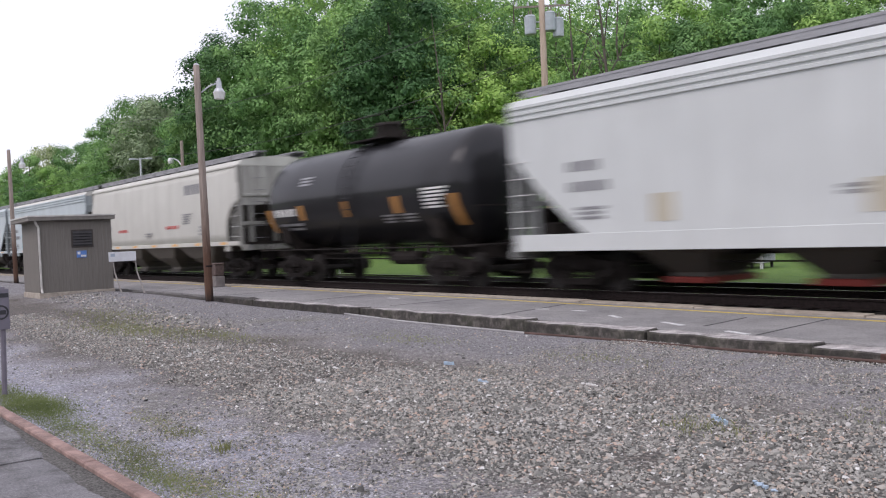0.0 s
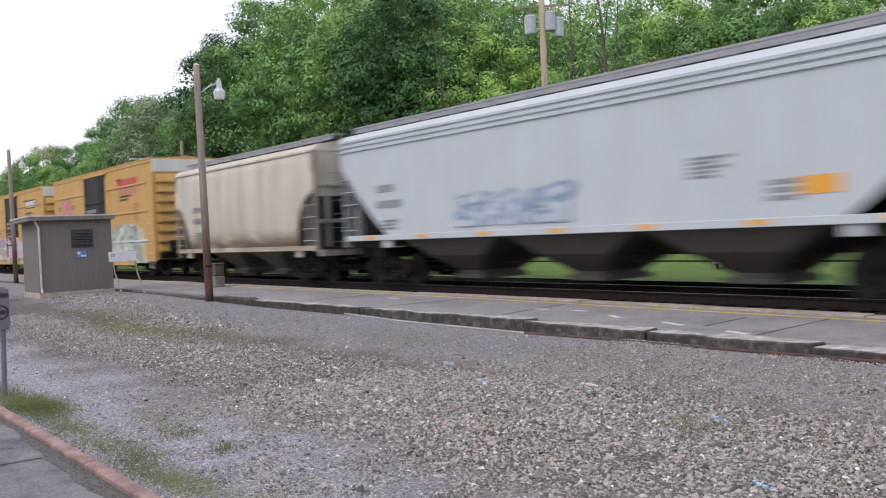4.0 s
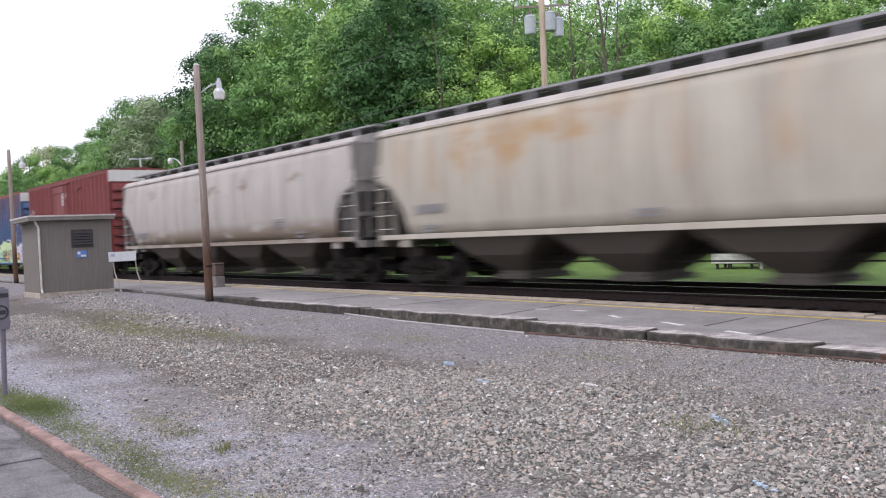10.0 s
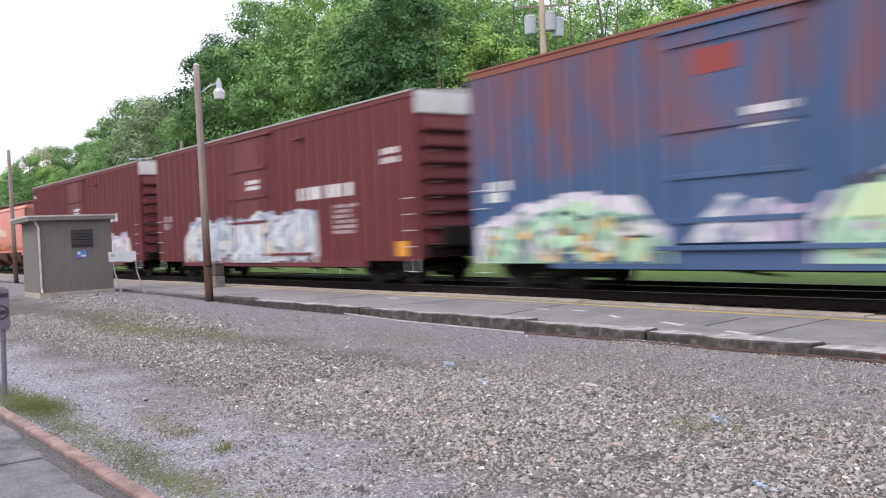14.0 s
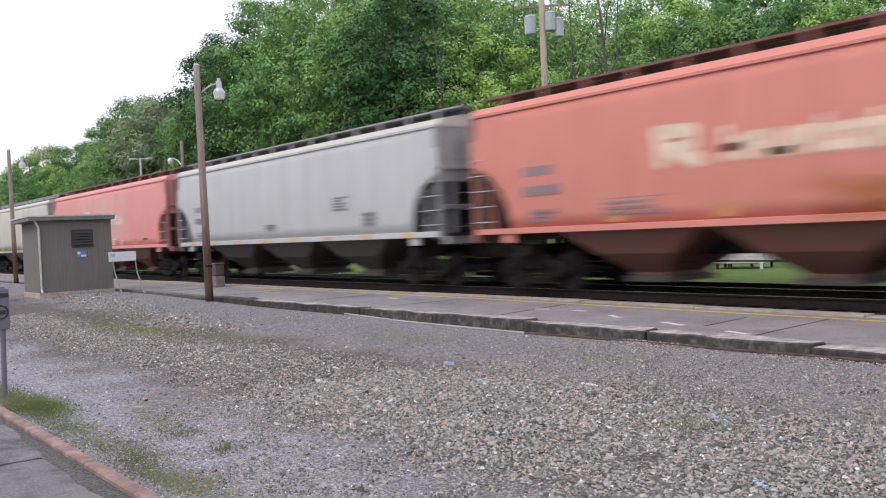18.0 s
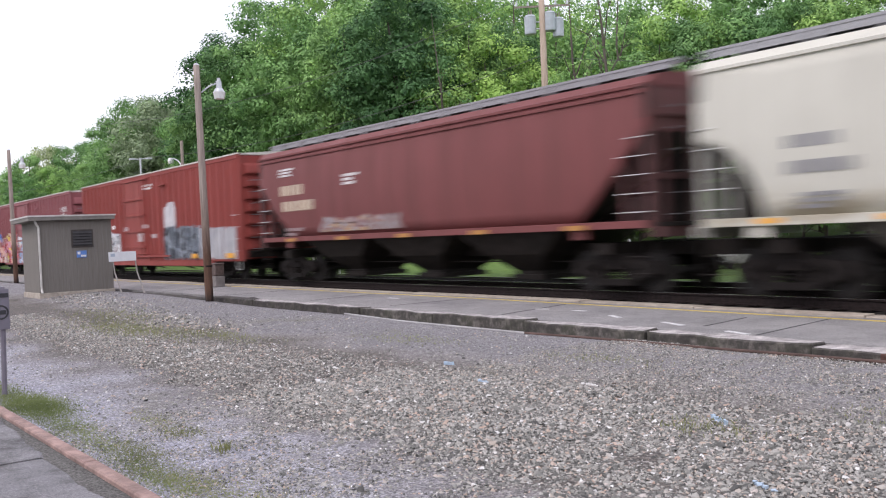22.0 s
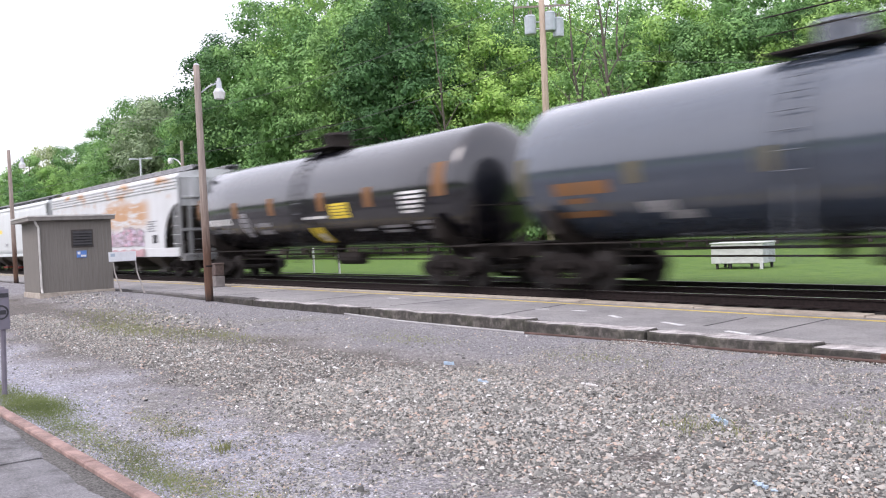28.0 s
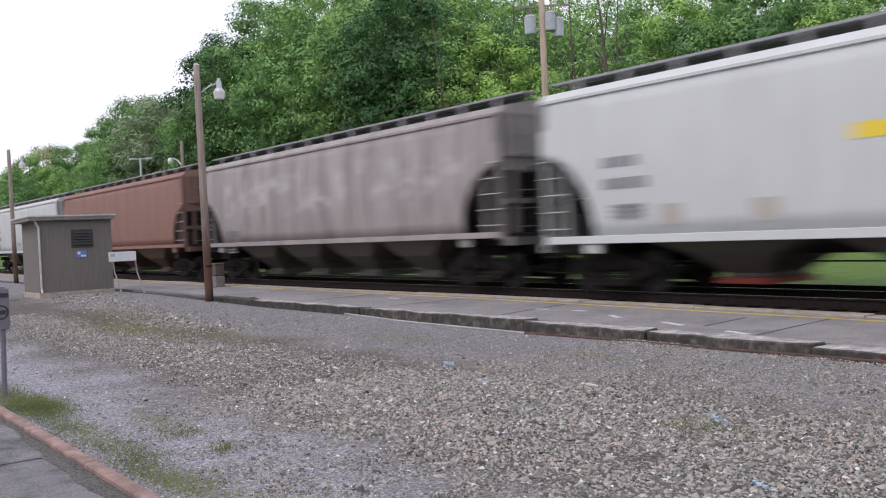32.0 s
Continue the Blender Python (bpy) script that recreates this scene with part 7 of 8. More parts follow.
def build_shed():
    x1, x0, y0, y1 = -31.5, -33.6, 7.42, 9.76
    zb, zt = -0.02, 2.30
    shed = thing("shed", "grey-brown wooden shed with vertical siding on a concrete base", "shed", at=(0, 0, 0))
    part("footing", block(x0 - 0.03, x1 + 0.03, y0 - 0.03, y1 + 0.03, -0.5, zb, 0.01), BASE_CONC, shed, "pale concrete footing")
    part("wall_core", block(x0 + 0.02, x1 - 0.008, y0 + 0.008, y1 - 0.02, zb, zt + 0.1), SHED_WOOD, shed)
    r = random.Random(4)
    bw = 0.118
    n = int((y1 - y0) / bw)
    for k in range(n + 1):
        a = y0 + k * bw
        b = min(a + bw - 0.002, y1)
        if b - a > 0.03:
            part("siding_board", block(x1 - 0.02, x1 + r.uniform(0.0, 0.002), a, b, zb - 0.01, zt, 0.002), SHED_WOOD, shed)
    n = int((x1 - x0) / bw)
    for k in range(n + 1):
        a = x0 + k * bw
        b = min(a + bw - 0.002, x1 - 0.021)
        if b - a > 0.03:
            part("siding_board", block(a, b, y0, y0 + 0.02, zb - 0.01, zt, 0.004), SHED_WOOD, shed)
    bm = bmesh.new()
    prism(bm, [(x0 - 0.16, zt - 0.02), (x1 + 0.20, zt + 0.02), (x1 + 0.20, zt + 0.14), (x0 - 0.16, zt + 0.10)], "y", y0 - 0.30, y1 + 0.08)
    part("roof", bm, TRIM_GREY, shed, "low roof with a painted fascia")
    bm = bmesh.new()
    prism(bm, [(x0 - 0.18, zt + 0.10), (x1 + 0.22, zt + 0.141), (x1 + 0.22, zt + 0.185), (x0 - 0.18, zt + 0.145)], "y", y0 - 0.33, y1 + 0.11)
    part("drip_edge", bm, ROOF_EDGE, shed, "pale metal roof edge")
    part("corner_board", block(x1 - 0.005, x1 + 0.02, y0 - 0.015, y0 + 0.09, zb, zt, 0.004), SHED_WOOD, shed)
    # louvred vent
    vent = part("vent", block(x1 + 0.004, x1 + 0.035, 8.45, 9.15, 1.41, 2.0, 0.006), plain("vent_frame", (0.06, 0.05, 0.045), 0.7), shed, "dark louvred vent")
    # solid black plate painted in for the darkness behind the louvres
    part("vent_opening", block(x1 + 0.034, x1 + 0.040, 8.50, 9.10, 1.46, 1.95), BLACK_MARK, vent)
    for k in range(5):
        bm = bmesh.new()
        z = 1.50 + k * 0.09
        prism(bm, [(x1 + 0.042, z + 0.06), (x1 + 0.085, z), (x1 + 0.09, z + 0.01), (x1 + 0.045, z + 0.075)], "y", 8.50, 9.10)
        part("louvre", bm, plain("louvre_paint", (0.045, 0.043, 0.045), 0.6), vent)
    # blue notice with a white bar
    notice = part("notice", block(x1 + 0.005, x1 + 0.017, 8.60, 8.92, 1.07, 1.30, 0.004), plain("blue_notice", (0.10, 0.22, 0.55), 0.5, 0, 0.1), shed, "small blue and white notice")
    part("notice_bar", block(x1 + 0.017, x1 + 0.020, 8.73, 8.90, 1.10, 1.16), WHITE_MARK, notice)
    part("notice_mark", block(x1 + 0.017, x1 + 0.020, 8.63, 8.72, 1.18, 1.27), WHITE_MARK, notice)
    # downspout
    bm = bmesh.new()
    pts = [(x1 + 0.12, y0 - 0.1, zt), (x1 + 0.07, y0 + 0.02, zt - 0.2), (x1 + 0.07, y0 + 0.03, 0.1), (x1 + 0.18, y0 + 0.02, -0.02)]
    for a, b in zip(pts, pts[1:]):
        tube(bm, a, b, 0.035, seg=8)
    part("downspout", bm, ROOF_EDGE, shed, "pale downspout")


build_shed()


def lamp_pole(x, y, zb, zt, lean, label, scale=1.0, arm=1.0):
    p = thing("street_lamp", label, "street lamp", at=pose(x, y, zb, 0, 0, 0))
    bm = bmesh.new()
    h = zt - zb
    steps = 12
    rings = []
    for k in range(steps + 1):
        t = k / steps
        r = 0.112 - 0.03 * t
        rings.append([bm.verts.new((lean[0] * t + r * math.cos(a * math.tau / 14), lean[1] * t + r * math.sin(a * math.tau / 14), h * t - (0.4 if k == 0 else 0))) for a in range(14)])
    for a, b in zip(rings, rings[1:]):
        for k in range(14):
            f = bm.faces.new((a[k], a[(k + 1) % 14], b[(k + 1) % 14], b[k]))
    bm.faces.new(rings[-1])
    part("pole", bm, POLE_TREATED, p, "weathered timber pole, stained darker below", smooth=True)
    bm = bmesh.new()
    tube(bm, (lean[0], lean[1], h), (lean[0], lean[1], h + 0.05), 0.085, 0.04, seg=10)
    part("cap", bm, GALV, p)
    za = h - 0.72
    pts = [(lean[0] * 0.87, lean[1] * 0.87 + 0.1, za)]
    for k in range(1, 7):
        t = k / 6
        pts.append((lean[0] + 0.12 * t * arm, lean[1] + 0.1 + 0.42 * t * arm, za + 0.24 * math.sin(t * math.pi / 2)))
    bm = bmesh.new()
    sweep(bm, pts, 0.02, 8)
    part("arm", bm, GALV, p, "curved bracket arm")
    ex, ey, ez = pts[-1]
    bm = bmesh.new()
    tube(bm, (ex, ey + 0.04, ez - 0.14), (ex, ey + 0.04, ez + 0.08), 0.085, 0.07, seg=12)
    tube(bm, (ex, ey + 0.04, ez + 0.08), (ex, ey + 0.04, ez + 0.16), 0.05, 0.045, seg=12)
    tube(bm, (ex, ey + 0.04, ez - 0.22), (ex, ey + 0.04, ez - 0.12), 0.16, 0.10, seg=14)
    part("lamp_head", bm, GALV, p, "grey lamp housing with a photocell")
    bm = bmesh.new()
    tube(bm, (ex, ey + 0.04, ez - 0.22), (ex, ey + 0.04, ez - 0.40), 0.165, 0.13, seg=14)
    part("lens", bm, plain("lamp_lens", (0.66, 0.66, 0.64), 0.25, 0, 0.08, 6), p, "ribbed translucent lens")
    return p


pole = lamp_pole(-23.41, 9.75, -0.22, 6.10, (0.0, -0.06), "timber lamp pole at the platform edge with a curved lamp arm")
bm = bmesh.new()
tube(bm, (0, 0, 0.95), (0, 0, 1.0), 0.115, seg=14)
part("strap", bm, STEEL_DARK, pole)
lamp_pole(-48.3, 10.3, -0.22, 6.28, (0.0, -0.05), "second timber lamp pole far down the platform")

# bin on the platform
bin_ = thing("litter_bin", "brown slatted litter bin standing on the platform", "litter bin", at=(-29.5, 12.62, PLAT_Z))
BIN = plain("bin_brown", (0.10, 0.07, 0.06), 0.7, 0, 0.3, 10)
part("body", block(-0.19, 0.19, -0.17, 0.17, 0.0, 0.36, 0.02), plain("bin_grey", (0.22, 0.20, 0.19), 0.8), bin_)
part("upper_body", block(-0.18, 0.18, -0.16, 0.16, 0.37, 0.74, 0.02), BIN, bin_)
part("lid", block(-0.2, 0.2, -0.18, 0.18, 0.74, 0.80, 0.02), BIN, bin_)

# tilted information panel on two legs
sign = thing("information_panel", "white tilted information panel on two slanting legs", "information panel", at=(-30.2, 9.7, PLAT_Z))
SIGN_LEG = plain("panel_leg", (0.28, 0.26, 0.24), 0.7)
for y in (-0.36, 0.36):
    bm = bmesh.new()
    tube(bm, (0.42, y + 0.14, -0.05), (0.02, y + 0.06, 0.66), 0.025, seg=6)
    tube(bm, (0.02, y + 0.06, 0.66), (0.0, y, 1.30), 0.025, seg=6)
    part("leg", bm, SIGN_LEG, sign)
part("panel", block(0.03, 0.06, -0.48, 0.40, 1.02, 1.33, 0.005), plain("panel_white", (0.70, 0.72, 0.74), 0.35, 0, 0.06), sign, "pale printed panel")
part("panel_mark", block(0.061, 0.065, -0.42, -0.28, 1.18, 1.28), plain("panel_grey", (0.35, 0.42, 0.5), 0.5), sign)

# conduits lying before the kerb: a pale length, then a rusty one
for lab, mat, pts in (("thin pale plastic conduit lying along the kerb", plain("pale_conduit", (0.33, 0.32, 0.315), 0.6, 0, 0.25, 3), [(-16.6, 9.86), (-14.2, 9.62), (-12.4, 9.60), (-10.75, 9.62)]),
                      ("thin rusty pipe lying along the kerb", plain("rusty_conduit", (0.10, 0.065, 0.055), 0.8, 0, 0.35, 4), [(-10.75, 9.62), (-9.66, 9.72), (-8.45, 9.78), (-7.2, 9.84), (-6.3, 9.92), (-5.2, 9.96), (-4.0, 9.98)])):
    bm = bmesh.new()
    sweep(bm, [(x, y, height(x, y) + 0.012) for x, y in pts], 0.02, 8)
    solo("pipe", bm, mat, lab, "pipe")

# worn paint dashes on the platform
DASH = asphalt_material("worn_white_dash", (0.62, 0.62, 0.62))
for x, y, ln, a in ((-9.07, 11.12, 0.6, -20.8), (-7.63, 10.70, 0.5, -19.5), (-10.56, 11.48, 0.42, -27), (-11.82, 11.92, 0.3, 4), (-12.68, 11.82, 0.26, 24), (-6.54, 10.42, 0.36, -15), (-18.1, 12.1, 0.4, 0)):
    solo("paint_dash", block(-ln / 2, ln / 2, -0.045, 0.045, -0.01, 0.005), DASH, "worn white paint dash on the asphalt", "painted mark", at=pose(x, y, plat_z(x), 0, 0, a))

# path corner with a red-painted kerb in the foreground
RED_KERB = concrete_material("red_painted_kerb", (0.285, 0.190, 0.165), 0.22, 1.25)
redk = thing("path_kerb", "faded red painted kerb along the tarmac path", "kerb", kind="structure")
for a, b in ((-19.0, -15.0), (-15.0, -11.0), (-11.0, -7.0), (-7.0, -3.0), (-3.0, 1.5)):
    part("kerb_stone", block(a, b - 0.008, 1.885, 1.99, -0.5, -0.19, 0.012), RED_KERB, redk)
tar = thing("path", "dark cracked tarmac path beside the gravel", "path", kind="structure")
rr = random.Random(2)
solo("path_verge", block(-60, 8, 1.5, 1.885, -0.5, -0.228), plain("gritty_soil", (0.135, 0.130, 0.122), 0.95, 0, 0.65, 55, 0.9), "dark mossy soil between the path and its kerb", "soil", kind="structure")
def path_slab(a, b, z):
    """A slab of tarmac whose edge towards the kerb has crumbled."""
    bm = bmesh.new()
    n = max(4, int((b - a) / 0.12)) if b - a < 10 else 40
    rows = []
    for k in range(n + 1):
        x = a + (b - a) * k / n
        edge = 1.755 + 0.05 * noise.noise((x * 1.3, 2, 0)) + 0.035 * noise.noise((x * 6, 5, 0)) + max(0.0, -x - 7.5) * 0.04
        rows.append([bm.verts.new((x, y, q)) for y, q in ((-1.6, -0.5), (min(edge, 1.87), -0.5), (min(edge, 1.87), z - 0.012), (min(edge, 1.87) - 0.02, z), (-1.6, z))])
    for p, q in zip(rows, rows[1:]):
        for i in range(5):
            bm.faces.new((p[i], q[i], q[(i + 1) % 5], p[(i + 1) % 5]))
    bm.faces.new(rows[0])
    bm.faces.new(rows[-1][::-1])
    bmesh.ops.recalc_face_normals(bm, faces=bm.faces)
    return bm


for a, b in ((-60.0, -12.1), (-12.1, -7.53), (-7.53, -4.3), (-4.3, -1.2), (-1.2, 8.0)):
    part("path_slab", path_slab(a, b - 0.015, -0.220 + rr.uniform(-0.004, 0.004)), PATH_TAR, tar)

# post with a round prohibition sign at the path
ps = thing("sign_post", "grey post with a small no-parking plate at the path", "sign", at=(-11.6, 2.28, -0.3))
bm = bmesh.new()
tube(bm, (0, 0, -0.3), (0.0, 0.035, 1.27), 0.03, seg=8)
part("post", bm, plain("purple_grey_post", (0.16, 0.145, 0.175), 0.6), ps)
pl = part("plate", block(0.04, 0.052, -0.16, 0.095, 0.78, 1.25, 0.004), plain("plate_lilac", (0.16, 0.148, 0.18), 0.5, 0, 0.08), ps)
bm = bmesh.new()
for k in range(20):
    a0, a1 = k * math.tau / 20, (k + 1) * math.tau / 20
    v = [bm.verts.new((0.056, 0.0 + r * math.cos(a), 0.98 + r * math.sin(a))) for r, a in ((0.065, a0), (0.085, a0), (0.085, a1), (0.065, a1))]
    bm.faces.new(v)
quad_box(bm, 0.054, 0.057, -0.055, 0.055, 0.955, 1.005)
part("symbol", bm, BLACK_MARK, pl)
part("plate_bar", block(0.052, 0.056, -0.08, 0.09, 1.15, 1.20), BLACK_MARK, pl)


# ---------------------------------------------------------------- beyond the track
def utility_pole():
    p = thing("utility_pole", "tall pale utility pole with three grey transformers", "utility pole", at=(-29.2, 27.9, -0.05))
    bm = bmesh.new()
    tube(bm, (0, 0, -0.5), (0, 0, 14.2), 0.17, 0.12, seg=14)
    part("pole", bm, POLE_PALE, p, smooth=True)
    arm_dir = Vector((0.62, 0.78, 0))
    for z in (11.05, 13.2):
        bm = bmesh.new()
        a = -arm_dir * 1.2
        tube(bm, (a.x, a.y, z), (-a.x, -a.y, z), 0.055, seg=4)
        part("crossarm", bm, POLE_WOOD, p)
        for k in (-1.1, -0.6, 0.6, 1.1):
            bm = bmesh.new()
            c = arm_dir * k
            tube(bm, (c.x, c.y, z + 0.05), (c.x, c.y, z + 0.22), 0.05, 0.035, seg=8)
            part("insulator", bm, GALV, p)
    for dx, dy, z, r in ((-0.34, -0.40, 9.88, 0.25), (0.22, 0.25, 10.0, 0.24), (0.33, 0.62, 9.75, 0.24)):
        bm = bmesh.new()
        tube(bm, (dx, dy, z), (dx, dy, z + 0.72), r, seg=18)
        tube(bm, (dx, dy, z + 0.72), (dx, dy, z + 0.80), r * 1.05, r * 0.8, seg=18)
        tube(bm, (dx, dy, z - 0.03), (dx, dy, z), r * 0.9, seg=18)
        can = part("transformer", bm, plain("transformer_grey", (0.40, 0.44, 0.47), 0.45, 0.1, 0.1, 5), p, "grey cylindrical transformer")
        bm = bmesh.new()
        for s in (-0.08, 0.08):
            tube(bm, (dx + s, dy, z + 0.8), (dx + s, dy, z + 1.02), 0.035, 0.02, seg=8)
        part("bushing", bm, POLE_WOOD, can)
        bm = bmesh.new()
        tube(bm, (0, 0, z + 0.2), (dx, dy, z + 0.2), 0.03, seg=6)
        tube(bm, (0, 0, z + 0.5), (dx, dy, z + 0.5), 0.03, seg=6)
        part("bracket", bm, GALV, can)


utility_pole()


def wire(a, b, sag, r=0.012):
    bm = bmesh.new()
    a, b = Vector(a), Vector(b)
    pts = []
    for k in range(15):
        t = k / 14
        q = a.lerp(b, t)
        q.z -= sag * 4 * t * (1 - t)
        pts.append(q)
    sweep(bm, pts, r, 4)
    return bm


WIRE = plain("weathered_cable", (0.10, 0.10, 0.10), 0.6)
for a, b, s in (((-29.2, 27.9, 8.9), (-62, 22, 7.4), 0.9), ((-29.2, 27.9, 8.8), (-14, 40, 7.5), 0.4), ((-29.2, 27.9, 11.7), (-70, 21, 10.5), 1.2),
                ((-28.4, 28.9, 11.7), (5, 33, 11.7), 0.6), ((-62, 22, 7.4), (-110, 16, 7.6), 1.0), ((-62, 22, 6.6), (-110, 16, 6.6), 1.0)):
    solo("overhead_wire", wire(a, b, s), WIRE, "thin overhead wire strung between poles", "wire")


def far_lamp(x, y, h, arm, label):
    p = thing("road_lamp", label, "street lamp", at=(x, y, -0.1))
    bm = bmesh.new()
    tube(bm, (0, 0, -0.3), (0, 0, h), 0.13, 0.10, seg=10)
    part("pole", bm, POLE_WOOD, p)
    bm = bmesh.new()
    pts = [(0, 0, h - 1.7), (arm * 0.35, -0.1, h - 1.25), (arm * 0.75, -0.15, h - 1.05), (arm, -0.2, h - 1.1)]
    for a, b in zip(pts, pts[1:]):
        tube(bm, a, b, 0.04, seg=6)
    part("arm", bm, GALV, p)
    bm = bmesh.new()
    tube(bm, (arm, -0.2, h - 1.2), (arm, -0.2, h - 1.0), 0.2, 0.14, seg=10)
    tube(bm, (arm, -0.2, h - 1.36), (arm, -0.2, h - 1.2), 0.15, 0.2, seg=10)
    part("lamp_head", bm, plain("lamp_white", (0.7, 0.7, 0.7), 0.3), p)
    return p


far_lamp(-58.1, 22.8, 8.2, -1.55, "timber pole with a curved white lamp beyond the track")
q = thing("road_lamp", "slim pole with a double-headed lamp beyond the track", "street lamp", at=(-59.7, 20.6, -0.1))
bm = bmesh.new()
tube(bm, (0, 0, -0.3), (0, 0, 7.2), 0.09, 0.07, seg=8)
part("pole", bm, GALV, q)
for s in (-1, 1):
    bm = bmesh.new()
    tube(bm, (0, 0, 7.1), (s * 0.35, s * 0.45, 7.15), 0.03, seg=6)
    quad_box(bm, s * 0.35 - 0.15, s * 0.35 + 0.15, s * 0.45 - 0.15, s * 0.45 + 0.15, 7.08, 7.18)
    part("lamp_head", bm, GALV, q)

# a low white box with grey side boards, and slim posts on the lawn
PALE_WOOD = plain("white_painted_plank", (0.62, 0.63, 0.62), 0.6, 0, 0.12, 8)
DARK_LEG = plain("dark_bench_leg", (0.03, 0.028, 0.026), 0.7, 0, 0.3, 8)


def lawn_box(x, y, turn):
    b = thing("garden_box", "white-painted wooden box on short legs on the lawn", "box", at=pose(x, y, height(x, y) - 0.05, 0, 0, turn))
    for k in range(3):
        z0, z1 = 0.21 + k * 0.19, 0.395 + k * 0.19
        part("front_board", block(-0.77, 0.77, -0.22, -0.19, z0, z1, 0.005), PALE_WOOD, b)
        part("back_board", block(-0.77, 0.77, 0.70, 0.73, z0, z1, 0.005), PALE_WOOD, b)
        for sx in (-0.755, 0.755):
            part("side_board", block(sx - 0.015, sx + 0.015, -0.187, 0.697, z0, z1, 0.005), GREY_BOARD, b, "grey side board")
    part("lid", block(-0.80, 0.80, -0.25, 0.76, 0.778, 0.815, 0.008), PALE_WOOD, b)
    part("floor_board", block(-0.73, 0.73, -0.187, 0.697, 0.20, 0.23), DARK_LEG, b)
    part("leg", block(0.69, 0.77, -0.28, -0.222, -0.05, 0.25, 0.006), PALE_WOOD, b, "white corner post")
    for sx, sy in ((-0.62, -0.15), (-0.40, 0.2), (-0.22, -0.15), (0.40, -0.12), (0.55, 0.3), (0.70, 0.62), (-0.70, 0.62)):
        part("leg", block(sx - 0.035, sx + 0.035, sy - 0.035, sy + 0.035, -0.05, 0.20, 0.006), DARK_LEG, b)


GREY_BOARD = plain("grey_board", (0.42, 0.44, 0.45), 0.7, 0, 0.2, 6)
lawn_box(-16.15, 22.9, 13)
for x, y in ((-33.0, 18.25), (-30.9, 18.2), (-17.4, 19.6)):
    bm = bmesh.new()
    tube(bm, (0, 0, -0.3), (0, 0, 1.0), 0.045, seg=8)
    tube(bm, (0, 0, 1.0), (0, 0, 1.03), 0.045, 0.02, seg=8)
    solo("marker_post", bm, WHITE_MARK, "slim white marker post beside the track", "post", at=(x, y, height(x, y)), group="marker posts")

# ---------------------------------------------------------------- woodland
def leaf_material(name, dark, light):
    m, n, l, b = material(name, 0.65)
    geo = n.new("ShaderNodeNewGeometry")
    b.inputs["Specular IOR Level"].default_value = 0.15
    info = n.new("ShaderNodeObjectInfo")
    spread = noise_tex(n, l, coords(n, l), 0.55, 3, 0.6)           # whole boughs differ more than the leaves on them
    c = mix(n, l, ramp(n, l, spread, [(0.34, (0, 0, 0)), (0.66, (1, 1, 1))]), dark, light)
    c = mix(n, l, 1.0, c, ramp(n, l, geo.outputs["Random Per Island"], [(0.0, (0.88, 0.89, 0.90)), (0.7, (1.0, 1.0, 1.0)), (1.0, (1.14, 1.12, 1.0))]), "MULTIPLY")
    t = ramp(n, l, info.outputs["Random"], [(0.0, (0.58, 0.68, 0.72)), (0.5, (0.95, 0.97, 1.0)), (1.0, (1.28, 1.18, 0.95))])
    c = mix(n, l, 1.0, c, t, "MULTIPLY")
    l.new(c, b.inputs["Base Color"])
    tr = n.new("ShaderNodeBsdfTranslucent")
    l.new(c, tr.inputs[0])
    ms = n.new("ShaderNodeMixShader")
    ms.inputs[0].default_value = 0.2
    l.new(b.outputs[0], ms.inputs[1])
    l.new(tr.outputs[0], ms.inputs[2])
    l.new(ms.outputs[0], n["Material Output"].inputs[0])
    return m


LEAF_A = leaf_material("maple_leaf", (0.105, 0.210, 0.078), (0.350, 0.570, 0.205))
LEAF_B = leaf_material("fresh_leaf", (0.128, 0.250, 0.084), (0.390, 0.620, 0.212))
# far trees: distance haze put into a paler, greyer leaf colour
LEAF_C = leaf_material("hazed_grey_leaf", (0.24, 0.31, 0.17), (0.42, 0.50, 0.30))
LEAF_D = leaf_material("dark_leaf", (0.070, 0.150, 0.060), (0.215, 0.380, 0.140))
BARK = wood_pole_material("bark", (0.055, 0.045, 0.038), (0.15, 0.125, 0.105))


def limb(bm, a, b, r0, r1):
    tube(bm, a, b, r0, r1, seg=7, caps=False)


